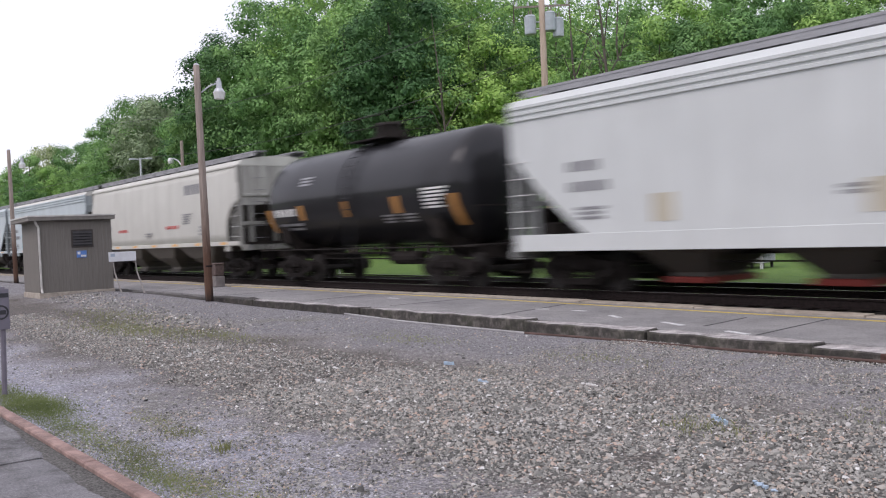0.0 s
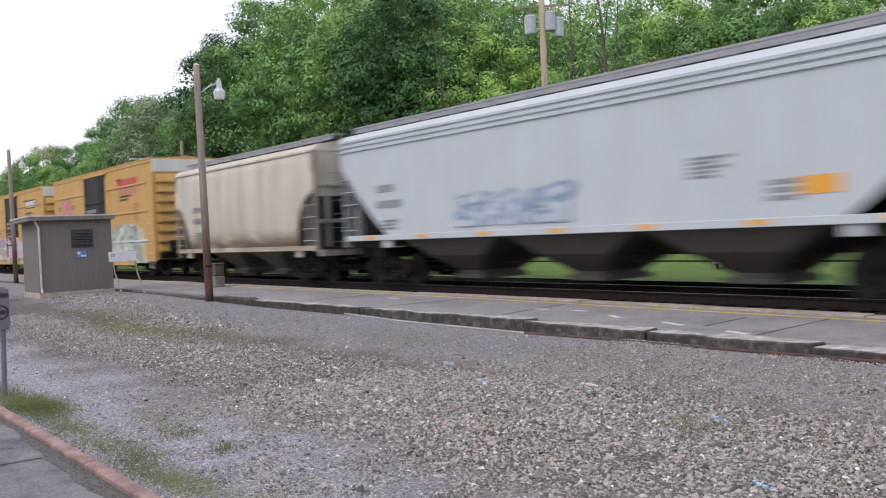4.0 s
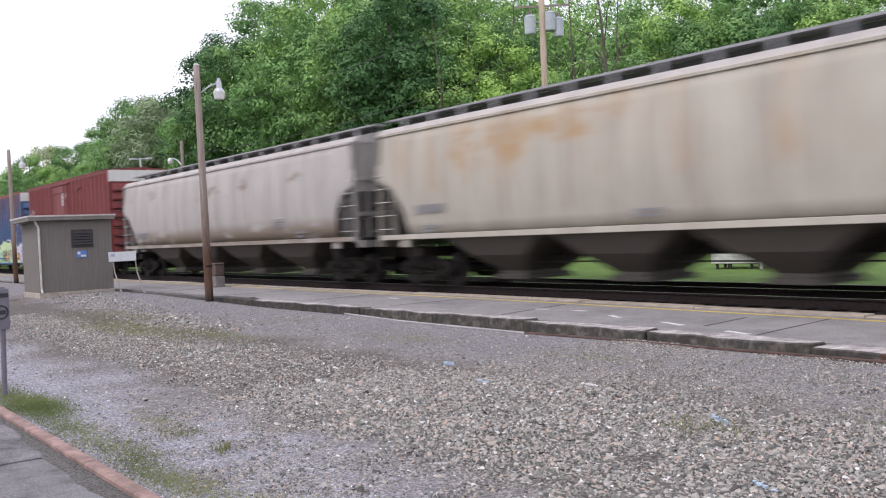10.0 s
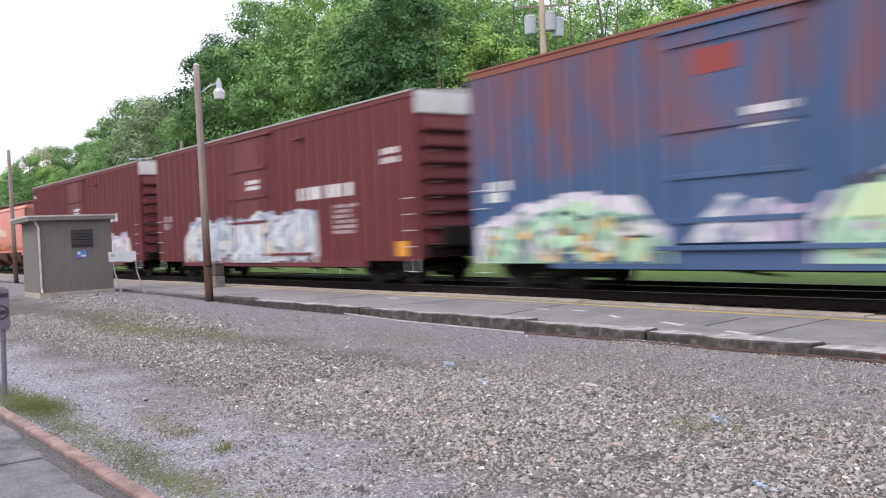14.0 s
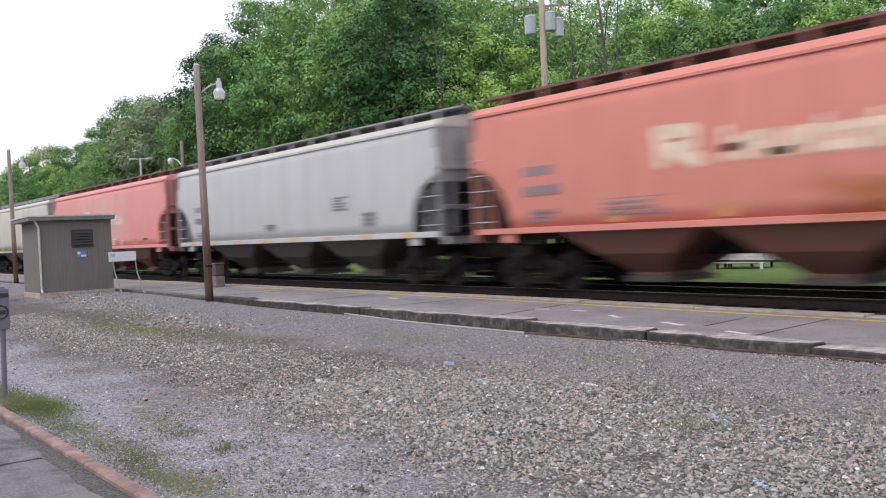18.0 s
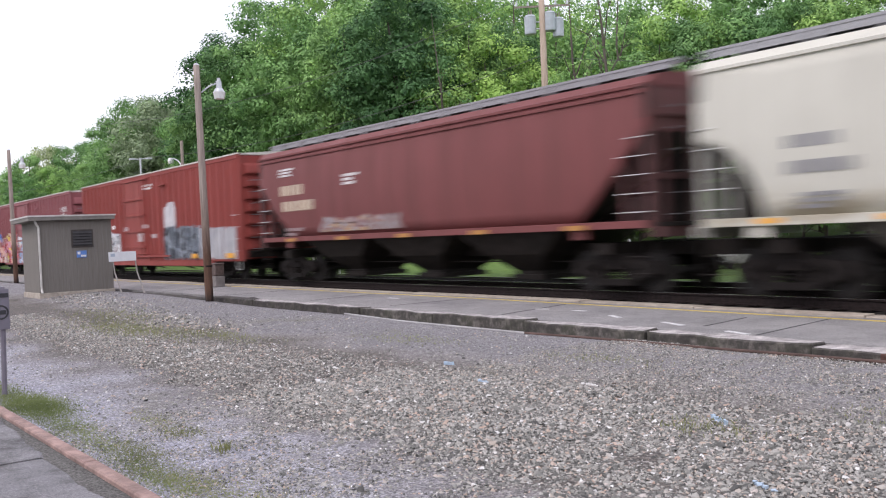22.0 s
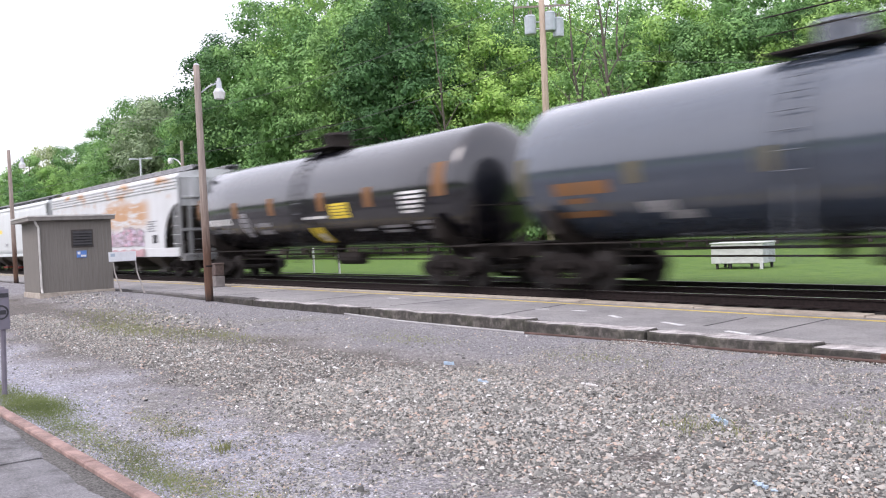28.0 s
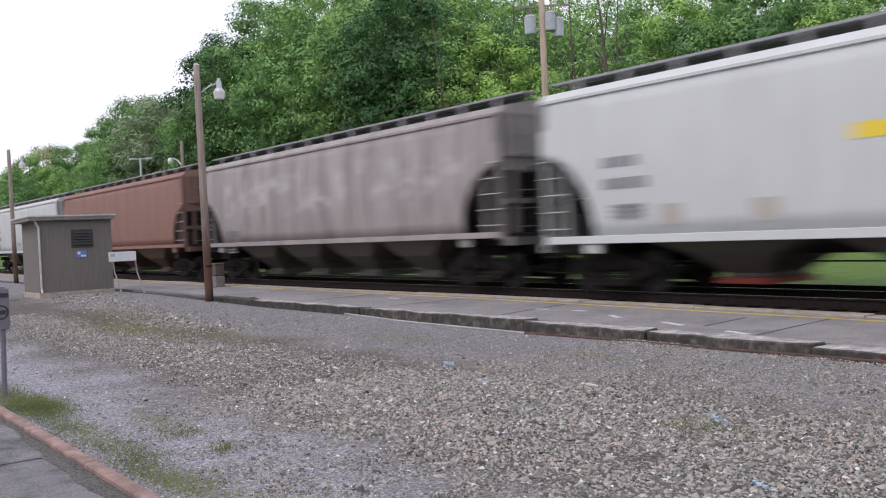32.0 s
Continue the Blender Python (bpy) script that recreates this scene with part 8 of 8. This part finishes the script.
def tree_meshes(seed, h, spread, leaf, clumps, per, size, clump=0.30, stout=1.0):
    """Trunk with limbs, and a crown of leaf clumps with gaps and an uneven outline."""
    r = random.Random(seed)
    bm = bmesh.new()
    base = Vector((0, 0, -0.4))
    top = Vector((r.uniform(-0.5, 0.5), r.uniform(-0.5, 0.5), h * 0.62))
    mid = base.lerp(top, 0.5) + Vector((r.uniform(-0.3, 0.3), r.uniform(-0.3, 0.3), 0))
    r0 = h * 0.017 * stout
    limb(bm, base, mid, r0, r0 * 0.75)
    limb(bm, mid, top, r0 * 0.75, r0 * 0.5)
    limb(bm, top, top + Vector((r.uniform(-0.6, 0.6), r.uniform(-0.6, 0.6), h * 0.30)), r0 * 0.5, r0 * 0.1)
    centres = []
    nl = 11
    for k in range(nl):
        t = 0.22 + 0.75 * k / nl
        p = base.lerp(mid, t * 2) if t < 0.5 else mid.lerp(top, min(1, (t - 0.5) * 2))
        a = k * 2.4 + r.uniform(-0.5, 0.5)
        reach = spread * (0.95 - 0.5 * abs(t - 0.45)) * r.uniform(0.65, 1.05)
        e = p + Vector((math.cos(a) * reach, math.sin(a) * reach, h * r.uniform(0.10, 0.26)))
        m = p.lerp(e, 0.5) + Vector((0, 0, h * 0.03))
        limb(bm, p, m, r0 * 0.38, r0 * 0.22)
        limb(bm, m, e, r0 * 0.22, r0 * 0.06)
        for q in range(2):
            e2 = m + Vector((r.uniform(-1, 1), r.uniform(-1, 1), r.uniform(0.3, 1.2))) * spread * 0.35
            limb(bm, m, e2, r0 * 0.16, r0 * 0.04)
            centres.append(e2)
        centres += [e, m.lerp(e, 0.6)]
    trunk = finish(bm, "trunk", BARK)
    rs = np.random.RandomState(seed)
    # clumps: around limb ends and over an uneven dome
    while len(centres) < clumps:
        a, u = r.uniform(0, math.tau), r.uniform(-0.55, 1.0)
        k = math.sqrt(max(0, 1 - u * u)) * r.uniform(0.6, 1.0)
        lump = 1 + 0.22 * noise.noise((math.cos(a) * 1.7 + seed, math.sin(a) * 1.7, u * 2))
        centres.append(Vector((math.cos(a) * spread * k * lump, math.sin(a) * spread * k * lump, h * (0.60 + 0.38 * u * lump))))
    centres = centres[:clumps]
    C = np.array([list(c) for c in centres])
    R = rs.uniform(0.55, 1.15, len(C)) * spread * clump
    idx = np.repeat(np.arange(len(C)), per)
    n = len(idx)
    d = rs.normal(size=(n, 3))
    d /= np.linalg.norm(d, axis=1)[:, None]
    rad = R[idx] * rs.uniform(0.15, 1.0, n) ** 0.45 * (1 + 0.25 * rs.uniform(-1, 1, n))
    P = C[idx] + d * rad[:, None] * np.array([1.0, 1.0, 0.70])
    inner = rs.uniform(size=n) < (0.10 if clumps > 50 else 0.0)      # oversized leaves deep in the crown, added to block light and darken it
    deep = rs.normal(size=(n, 3))
    deep *= (rs.uniform(0.1, 1.0, n) ** 0.4 / np.linalg.norm(deep, axis=1))[:, None]
    P[inner] = (deep * np.array([spread * 0.60, spread * 0.60, h * 0.26]) + np.array([0, 0, h * 0.58]))[inner]
    nrm = d * 1.5 + rs.normal(size=(n, 3)) * 0.30 + np.array([0, 0, 0.75])
    nrm /= np.linalg.norm(nrm, axis=1)[:, None]
    u = np.cross(nrm, rs.normal(size=(n, 3)))
    u /= np.linalg.norm(u, axis=1)[:, None]
    v = np.cross(nrm, u)
    s = rs.uniform(0.6, 1.25, n)[:, None] * size
    s[inner] *= 1.9
    V = np.stack([P - u * s - v * s * 0.45, P + u * s - v * s * 0.45, P + v * s * 0.9 - nrm * s * 0.2], 1).reshape(-1, 3)
    F = np.arange(n * 3).reshape(-1, 3)
    return trunk, soup("crown", V, F, leaf)


KINDS = {
    "a": [tree_meshes(100 + k, 17.0, 4.8, LEAF_A, 92, 300, 0.120, 0.30) for k in range(3)],
    "b": [tree_meshes(200 + k, 15.0, 4.2, LEAF_B, 88, 290, 0.115, 0.30) for k in range(3)],
    "c": [tree_meshes(300 + k, 15.0, 5.0, LEAF_C, 130, 170, 0.13, 0.27) for k in range(1)],
    "d": [tree_meshes(350 + k, 17.0, 4.6, LEAF_D, 100, 280, 0.120, 0.29) for k in range(2)],
    "thin": [tree_meshes(400 + k, 16.0, 3.0, LEAF_B, 95, 34, 0.11, 0.30, 0.62) for k in range(2)],
    "bare": [tree_meshes(450 + k, 17.0, 2.6, LEAF_A, 44, 10, 0.11, 0.40, 0.42) for k in range(2)],
    "bush": [tree_meshes(500 + k, 4.6, 2.5, LEAF_B if k else LEAF_A, 55, 75, 0.12) for k in range(3)],
}
LABELS = {"d": "dense dark green tree in the wood's shade", "a": "full-leaved dark green tree at the wood's edge", "b": "fresh green young-leaved tree in the wood", "c": "pale grey-green far tree, haze put into its leaf colour",
          "thin": "slender half-bare tree showing its branches", "bare": "slender nearly bare tree with grey-brown branches", "bush": "dense green bush below the trees"}
trng = random.Random(77)


def plant(kind, x, y, scale, z=None):
    trunk, crown = KINDS[kind][trng.randrange(len(KINDS[kind]))]
    name = "bush" if kind == "bush" else "tree"
    t = thing(name, LABELS[kind], name, group="bushes" if kind == "bush" else "trees of the wood",
              at=Matrix.LocRotScale((x, y, height(x, y) if z is None else z), Euler((0, 0, trng.uniform(0, 6.28))), (scale * trng.uniform(0.92, 1.08),) * 2 + (scale,)))
    part("trunk", trunk, None, t)
    part("crown", crown, None, t)


def on_camera_ray(u, z):
    """A spot along a camera ray: z metres out on the viewing axis, u its share of the view's half width."""
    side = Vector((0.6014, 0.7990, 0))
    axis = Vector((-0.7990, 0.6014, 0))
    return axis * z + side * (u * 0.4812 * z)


# trees stand on camera rays, scaled to fit the skyline seen from there
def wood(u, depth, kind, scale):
    p = on_camera_ray(u, depth)
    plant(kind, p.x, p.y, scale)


# the front of the wood, placed and sized to fit the camera's view
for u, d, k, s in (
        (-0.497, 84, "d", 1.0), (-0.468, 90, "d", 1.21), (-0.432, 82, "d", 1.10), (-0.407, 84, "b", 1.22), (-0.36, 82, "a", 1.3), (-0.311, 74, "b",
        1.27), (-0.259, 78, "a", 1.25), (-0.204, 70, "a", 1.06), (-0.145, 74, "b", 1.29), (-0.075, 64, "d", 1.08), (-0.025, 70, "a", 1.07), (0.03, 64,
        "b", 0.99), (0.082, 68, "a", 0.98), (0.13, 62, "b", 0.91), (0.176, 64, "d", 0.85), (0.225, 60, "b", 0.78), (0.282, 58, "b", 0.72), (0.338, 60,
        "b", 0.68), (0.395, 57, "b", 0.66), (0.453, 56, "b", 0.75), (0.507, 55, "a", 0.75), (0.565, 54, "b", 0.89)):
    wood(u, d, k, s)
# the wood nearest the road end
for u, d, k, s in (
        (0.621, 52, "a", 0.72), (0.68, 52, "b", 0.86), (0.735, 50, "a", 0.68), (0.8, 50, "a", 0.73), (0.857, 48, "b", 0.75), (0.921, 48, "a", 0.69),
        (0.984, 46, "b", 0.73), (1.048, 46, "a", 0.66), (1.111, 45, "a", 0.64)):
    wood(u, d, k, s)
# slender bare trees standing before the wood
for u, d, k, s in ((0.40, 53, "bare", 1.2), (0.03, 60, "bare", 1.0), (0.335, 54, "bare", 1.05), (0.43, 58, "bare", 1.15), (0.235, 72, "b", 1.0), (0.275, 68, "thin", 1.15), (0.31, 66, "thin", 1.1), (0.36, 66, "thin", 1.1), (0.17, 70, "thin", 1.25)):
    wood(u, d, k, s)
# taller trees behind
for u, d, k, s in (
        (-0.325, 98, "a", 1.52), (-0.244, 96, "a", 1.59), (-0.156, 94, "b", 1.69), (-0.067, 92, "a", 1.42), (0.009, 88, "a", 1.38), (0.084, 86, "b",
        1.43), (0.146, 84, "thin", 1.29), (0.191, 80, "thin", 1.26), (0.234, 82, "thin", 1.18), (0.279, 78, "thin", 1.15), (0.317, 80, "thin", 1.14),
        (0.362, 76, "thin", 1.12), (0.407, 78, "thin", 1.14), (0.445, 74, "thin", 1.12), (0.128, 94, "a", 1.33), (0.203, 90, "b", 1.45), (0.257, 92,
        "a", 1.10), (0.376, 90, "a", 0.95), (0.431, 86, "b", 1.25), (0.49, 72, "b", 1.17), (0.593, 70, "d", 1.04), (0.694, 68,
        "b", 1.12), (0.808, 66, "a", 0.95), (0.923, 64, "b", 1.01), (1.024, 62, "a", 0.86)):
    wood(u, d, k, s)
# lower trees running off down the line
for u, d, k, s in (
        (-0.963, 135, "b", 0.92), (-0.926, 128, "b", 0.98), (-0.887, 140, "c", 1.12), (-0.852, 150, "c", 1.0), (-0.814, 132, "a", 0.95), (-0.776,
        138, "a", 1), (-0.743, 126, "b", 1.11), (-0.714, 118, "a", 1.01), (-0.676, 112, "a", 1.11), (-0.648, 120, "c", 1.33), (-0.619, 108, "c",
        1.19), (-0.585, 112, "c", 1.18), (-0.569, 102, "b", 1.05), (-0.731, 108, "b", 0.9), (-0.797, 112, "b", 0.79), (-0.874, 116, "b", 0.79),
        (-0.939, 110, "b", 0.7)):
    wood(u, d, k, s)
# bushes along the lawn's far side, spread along camera rays
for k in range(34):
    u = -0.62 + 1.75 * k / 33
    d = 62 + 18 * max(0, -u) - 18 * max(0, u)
    p = on_camera_ray(u, d * trng.uniform(0.90, 0.97))
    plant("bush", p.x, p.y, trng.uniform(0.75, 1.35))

# a far blue hill
bm = bmesh.new()
prof = [(-900 + k * 60, 90 * math.exp(-((k - 16) / 9.0) ** 2) + 14 * math.sin(k * 0.9)) for k in range(31)]
a = [bm.verts.new((-1500 + 0.2 * p[0], p[0] + 200, max(2, p[1]))) for p in prof]
b = [bm.verts.new((-1450 + 0.2 * p[0], p[0] + 200, -5)) for p in prof]
c = [bm.verts.new((-1700 + 0.2 * p[0], p[0] + 200, -5)) for p in prof]
for k in range(30):
    bm.faces.new((a[k], a[k + 1], b[k + 1], b[k]))
    bm.faces.new((a[k], c[k], c[k + 1], a[k + 1]))
solo("backdrop", bm, plain("hazy_hill", (0.20, 0.27, 0.33), 0.9, 0, 0.1, 0.01), "hazy blue wooded hill on the horizon", "hill", kind="structure")

# unseen rise behind the camera, added to darken reflections on the tank cars
bm = bmesh.new()
rise = [(-420 + k * 30, 8.0 + 3.0 * noise.noise((k * 0.45, 3, 0)) + 1.5 * noise.noise((k * 1.7, 8, 0))) for k in range(29)]
crest = [bm.verts.new((x, -58 - 4 * noise.noise((x * 0.02, 1, 0)), h)) for x, h in rise]
foot = [bm.verts.new((x, -50, -1)) for x, h in rise]
back_foot = [bm.verts.new((x, -90, -1)) for x, h in rise]
for k in range(28):
    bm.faces.new((crest[k], foot[k], foot[k + 1], crest[k + 1]))
    bm.faces.new((crest[k], crest[k + 1], back_foot[k + 1], back_foot[k]))
solo("backdrop", bm, plain("unseen_dark_rise", (0.045, 0.065, 0.030), 0.95, 0, 0.5, 0.8, 0.5), "unseen dark rise added behind the yard to darken reflections", "wood", kind="structure")

# ---------------------------------------------------------------- loose stones and weeds
def stone_material():
    m, n, l, b = material("loose_stone", 0.9)
    geo = n.new("ShaderNodeNewGeometry")
    c = ramp(n, l, geo.outputs["Random Per Island"], [(0.0, (0.058, 0.057, 0.053)), (0.25, (0.150, 0.149, 0.136)), (0.55, (0.270, 0.264, 0.238)), (0.80, (0.390, 0.376, 0.344)),
                                                    (0.90, (0.41, 0.345, 0.285)), (0.955, (0.45, 0.32, 0.25)), (0.975, (0.54, 0.53, 0.51)), (1.0, (0.74, 0.73, 0.71))])
    f = noise_tex(n, l, coords(n, l), 60, 4)
    c = mix(n, l, 0.35, c, ramp(n, l, f, [(0.3, (0.3,) * 3), (0.7, (0.7,) * 3)]), "OVERLAY")
    l.new(c, b.inputs["Base Color"])
    return m


def scatter_stones(name, count, size, area, keep, seed, label):
    rs = np.random.RandomState(seed)
    corner = np.array([(1, 0.30, -0.3), (0.1, 1, -0.3), (-1, 0.1, -0.3), (-0.1, -1, -0.3), (0.34, 0.22, 0.70), (-0.30, -0.20, 0.80)], float)
    tri = np.array([(0, 1, 4), (1, 2, 5), (1, 5, 4), (2, 3, 5), (3, 0, 4), (3, 4, 5)])
    x0, x1, y0, y1 = area
    pts = np.stack([rs.uniform(x0, x1, count), rs.uniform(y0, y1, count)], 1)
    pts = pts[keep(pts[:, 0], pts[:, 1], rs.uniform(size=count))]
    n = len(pts)
    z = np.array([height(a, b) + 0.035 * noise.noise((a * 0.5, b * 0.5, 0)) + 0.012 * noise.noise((a * 2.3, b * 2.3, 4)) for a, b in pts])
    s = size * rs.lognormal(0, 0.31, n)
    shape = (corner[None] * (1 + rs.uniform(-0.25, 0.35, (n, 6, 1))) + rs.uniform(-0.28, 0.28, (n, 6, 3))) * (s[:, None] * np.stack([rs.uniform(0.8, 1.35, n), rs.uniform(0.7, 1.1, n), rs.uniform(0.55, 0.9, n)], 1))[:, None, :]
    V = shape
    for i, j, most in ((1, 2, 0.6), (0, 2, 0.6), (0, 1, 3.1)):
        a = rs.uniform(-most, most, n)
        ca, sa = np.cos(a)[:, None], np.sin(a)[:, None]
        p, q = V[..., i] * ca - V[..., j] * sa, V[..., i] * sa + V[..., j] * ca
        V = V.copy()
        V[..., i], V[..., j] = p, q
    V += np.stack([pts[:, 0], pts[:, 1], z + s * 0.16], 1)[:, None, :]
    F = (tri[None] + (np.arange(n) * 6)[:, None, None]).reshape(-1, 3)
    tagged(new(name, soup(name, V.reshape(-1, 3), F, LOOSE)), label, "gravel", kind="stuff")


LOOSE = stone_material()


def coarse(x, y):
    """Share of coarse ballast: a broad drift across the yard, fading towards the kerb and the path."""
    up, low = 7.25 + 0.055 * (x + 4) - y, y - 3.75 + 0.03 * (x + 8)
    return np.clip(up / 0.6, 0, 1) * np.clip(low / 0.8, 0.0, 1)


scatter_stones("ballast_stones", 88000, 0.0136, (-9.5, -1.8, 2.9, 7.6), lambda x, y, q: q < 0.05 + 0.95 * coarse(x, y), 1, "coarse angular grey and brown ballast stones")
scatter_stones("gravel_chips", 100000, 0.0078, (-9.0, -2.0, 2.0, 10.0), lambda x, y, q: q < 1.0 - 0.7 * coarse(x, y), 2, "fine grey gravel chips")
scatter_stones("bank_stones", 120000, 0.0122, (-26.0, -9.0, 2.6, 9.5), lambda x, y, q: q < 0.07 + 0.93 * coarse(x, y), 4, "loose stones on the far part of the yard")
scatter_stones("heap_stones", 9000, 0.021, (-31.2, -16.0, 6.2, 9.5), lambda x, y, q: q < np.clip(1.2 - abs(y - 7.0 + 0.10 * (x + 18)) / 0.9, 0, 1), 5, "brown and pale stones heaped before the shed")


# weeds: grass along the red kerb and in thin patches on the stones
def grass_blades(name, spots, seed, label):
    rs = np.random.RandomState(seed)
    V, F = [], []
    for x, y, rx, ry, count, tall in spots:
        for _ in range(count):
            a, q = x + rs.normal() * rx, y + rs.normal() * ry
            if 1.87 < q < 2.0:
                q = 2.02
            z = height(a, q) + 0.02
            h = tall * rs.uniform(0.4, 1.2)
            t, b = rs.uniform(0, math.tau), rs.uniform(0.1, 0.8) * h
            w = 0.004 + 0.003 * rs.uniform()
            dx, dy = math.cos(t), math.sin(t)
            k = len(V)
            V += [(a - dy * w, q + dx * w, z), (a + dy * w, q - dx * w, z), (a + dx * b * 0.4, q + dy * b * 0.4, z + h * 0.65), (a + dx * b, q + dy * b, z + h)]
            F += [(k, k + 1, k + 2), (k + 2, k + 3, k)]
    tagged(new(name, soup(name, np.array(V), np.array(F), BLADE)), label, "grass", kind="stuff")


BLADE = leaf_material("grass_blade", (0.165, 0.195, 0.070), (0.31, 0.345, 0.135))
STRAW = leaf_material("dry_blade", (0.24, 0.24, 0.10), (0.38, 0.37, 0.17))
grass_blades("kerb_grass", [(-10.5, 2.36, 0.5, 0.17, 9500, 0.016), (-9.2, 2.30, 0.5, 0.12, 1800, 0.014), (-8.0, 2.3, 0.7, 0.12, 1600, 0.012), (-6.6, 2.26, 0.5, 0.10, 2000, 0.012),
                            (-7.9, 1.80, 0.30, 0.02, 900, 0.03), (-8.5, 1.83, 0.2, 0.02, 500, 0.03), (-7.55, 1.66, 0.04, 0.05, 350, 0.03), (-6.2, 1.82, 0.4, 0.02, 350, 0.02), (-7.0, 1.83, 0.6, 0.03, 900, 0.012), (-9.5, 1.84, 0.6, 0.02, 700, 0.012), (-12.0, 2.3, 0.6, 0.12, 2600, 0.02)], 6, "green grass growing along the red kerb")
BLADE = STRAW
grass_blades("dry_weeds", [(-18.4, 6.0, 1.6, 0.35, 1600, 0.06), (-22.0, 6.8, 1.5, 0.4, 900, 0.06), (-7.9, 2.96, 0.16, 0.10, 260, 0.022), (-6.95, 2.96, 0.06, 0.05, 60, 0.07), (-11.8, 8.1, 0.6, 0.25, 500, 0.03),
                           (-8.0, 8.3, 0.6, 0.2, 350, 0.03), (-4.7, 6.1, 0.25, 0.15, 220, 0.04), (-6.3, 2.35, 0.3, 0.10, 900, 0.012), (-3.3, 7.4, 0.5, 0.3, 500, 0.03), (-5.6, 2.4, 0.5, 0.16, 1800, 0.012), (-7.4, 2.42, 0.3, 0.11, 1300, 0.012), (-8.6, 3.0, 0.4, 0.09, 600, 0.012), (-15.5, 6.6, 1.0, 0.2, 900, 0.04)], 7, "thin dry weeds among the stones")

# sprayed survey marks on the stones
def paint_marks(name, col, spots, label):
    mat = plain(name, col, 0.7, 0, 0.2, 30)
    r = random.Random(9)
    for x, y, ln, a in spots:
        bm = bmesh.new()
        for k in range(9):
            t = r.uniform(-0.5, 0.5) * ln
            s = r.uniform(0.005, 0.010)
            vs = quad_box(bm, t - s, t + s, r.uniform(-0.012, 0.012) - s, r.uniform(-0.008, 0.012) + s, 0.0, 0.034 + r.uniform(0, 0.010))
            for v in vs:
                v.co += Vector((r.uniform(-1, 1), r.uniform(-1, 1), 0)) * 0.012
        solo("paint_mark", bm, mat, label, "paint mark", kind="stuff", at=pose(x, y, height(x, y) - 0.01, 0, 0, a), group="survey marks")


paint_marks("pale_blue_spray", (0.42, 0.53, 0.64), ((-4.81, 6.43, 0.36, -30), (-7.85, 6.38, 0.16, -10), (-3.4, 4.97, 0.25, -20), (-9.26, 6.99, 0.15, 10)), "pale blue survey paint on the stones")
paint_marks("white_spray", (0.75, 0.74, 0.72), ((-16.41, 5.47, 0.5, 20), (-13.41, 5.27, 0.7, -35), (-9.45, 5.23, 0.25, 0), (-7.7, 4.98, 0.18, 30), (-7.14, 5.19, 0.3, -20), (-6.78, 6.92, 0.2, 0)), "white survey paint on the stones")

# ---------------------------------------------------------------- what moves
def motions():
    """The train runs through at an even speed, and its wheels turn."""
    for car, mid in CARS:
        walk(car, [(t, pose(mid + SPEED * t, TRACK, 0.0)) for t in (0.0, 8.0, 16.0, 24.0, 32.0)])
    turn = math.degrees(SPEED / WHEEL_R)
    count = 32 * FPS
    for side, sets in WHEELSETS.items():
        first = sets[0]
        walk(first, [(32.0 * k / count, pose(side * 0.89, 0, WHEEL_R, 0, turn * 32.0 * k / count, 0)) for k in range(count + 1)])
        keys = first.animation_data
        for w in sets[1:]:
            w.rotation_mode = "QUATERNION"
            w.animation_data_create()
            w.animation_data.action = keys.action
            w.animation_data.action_slot = keys.action_slot


motions()
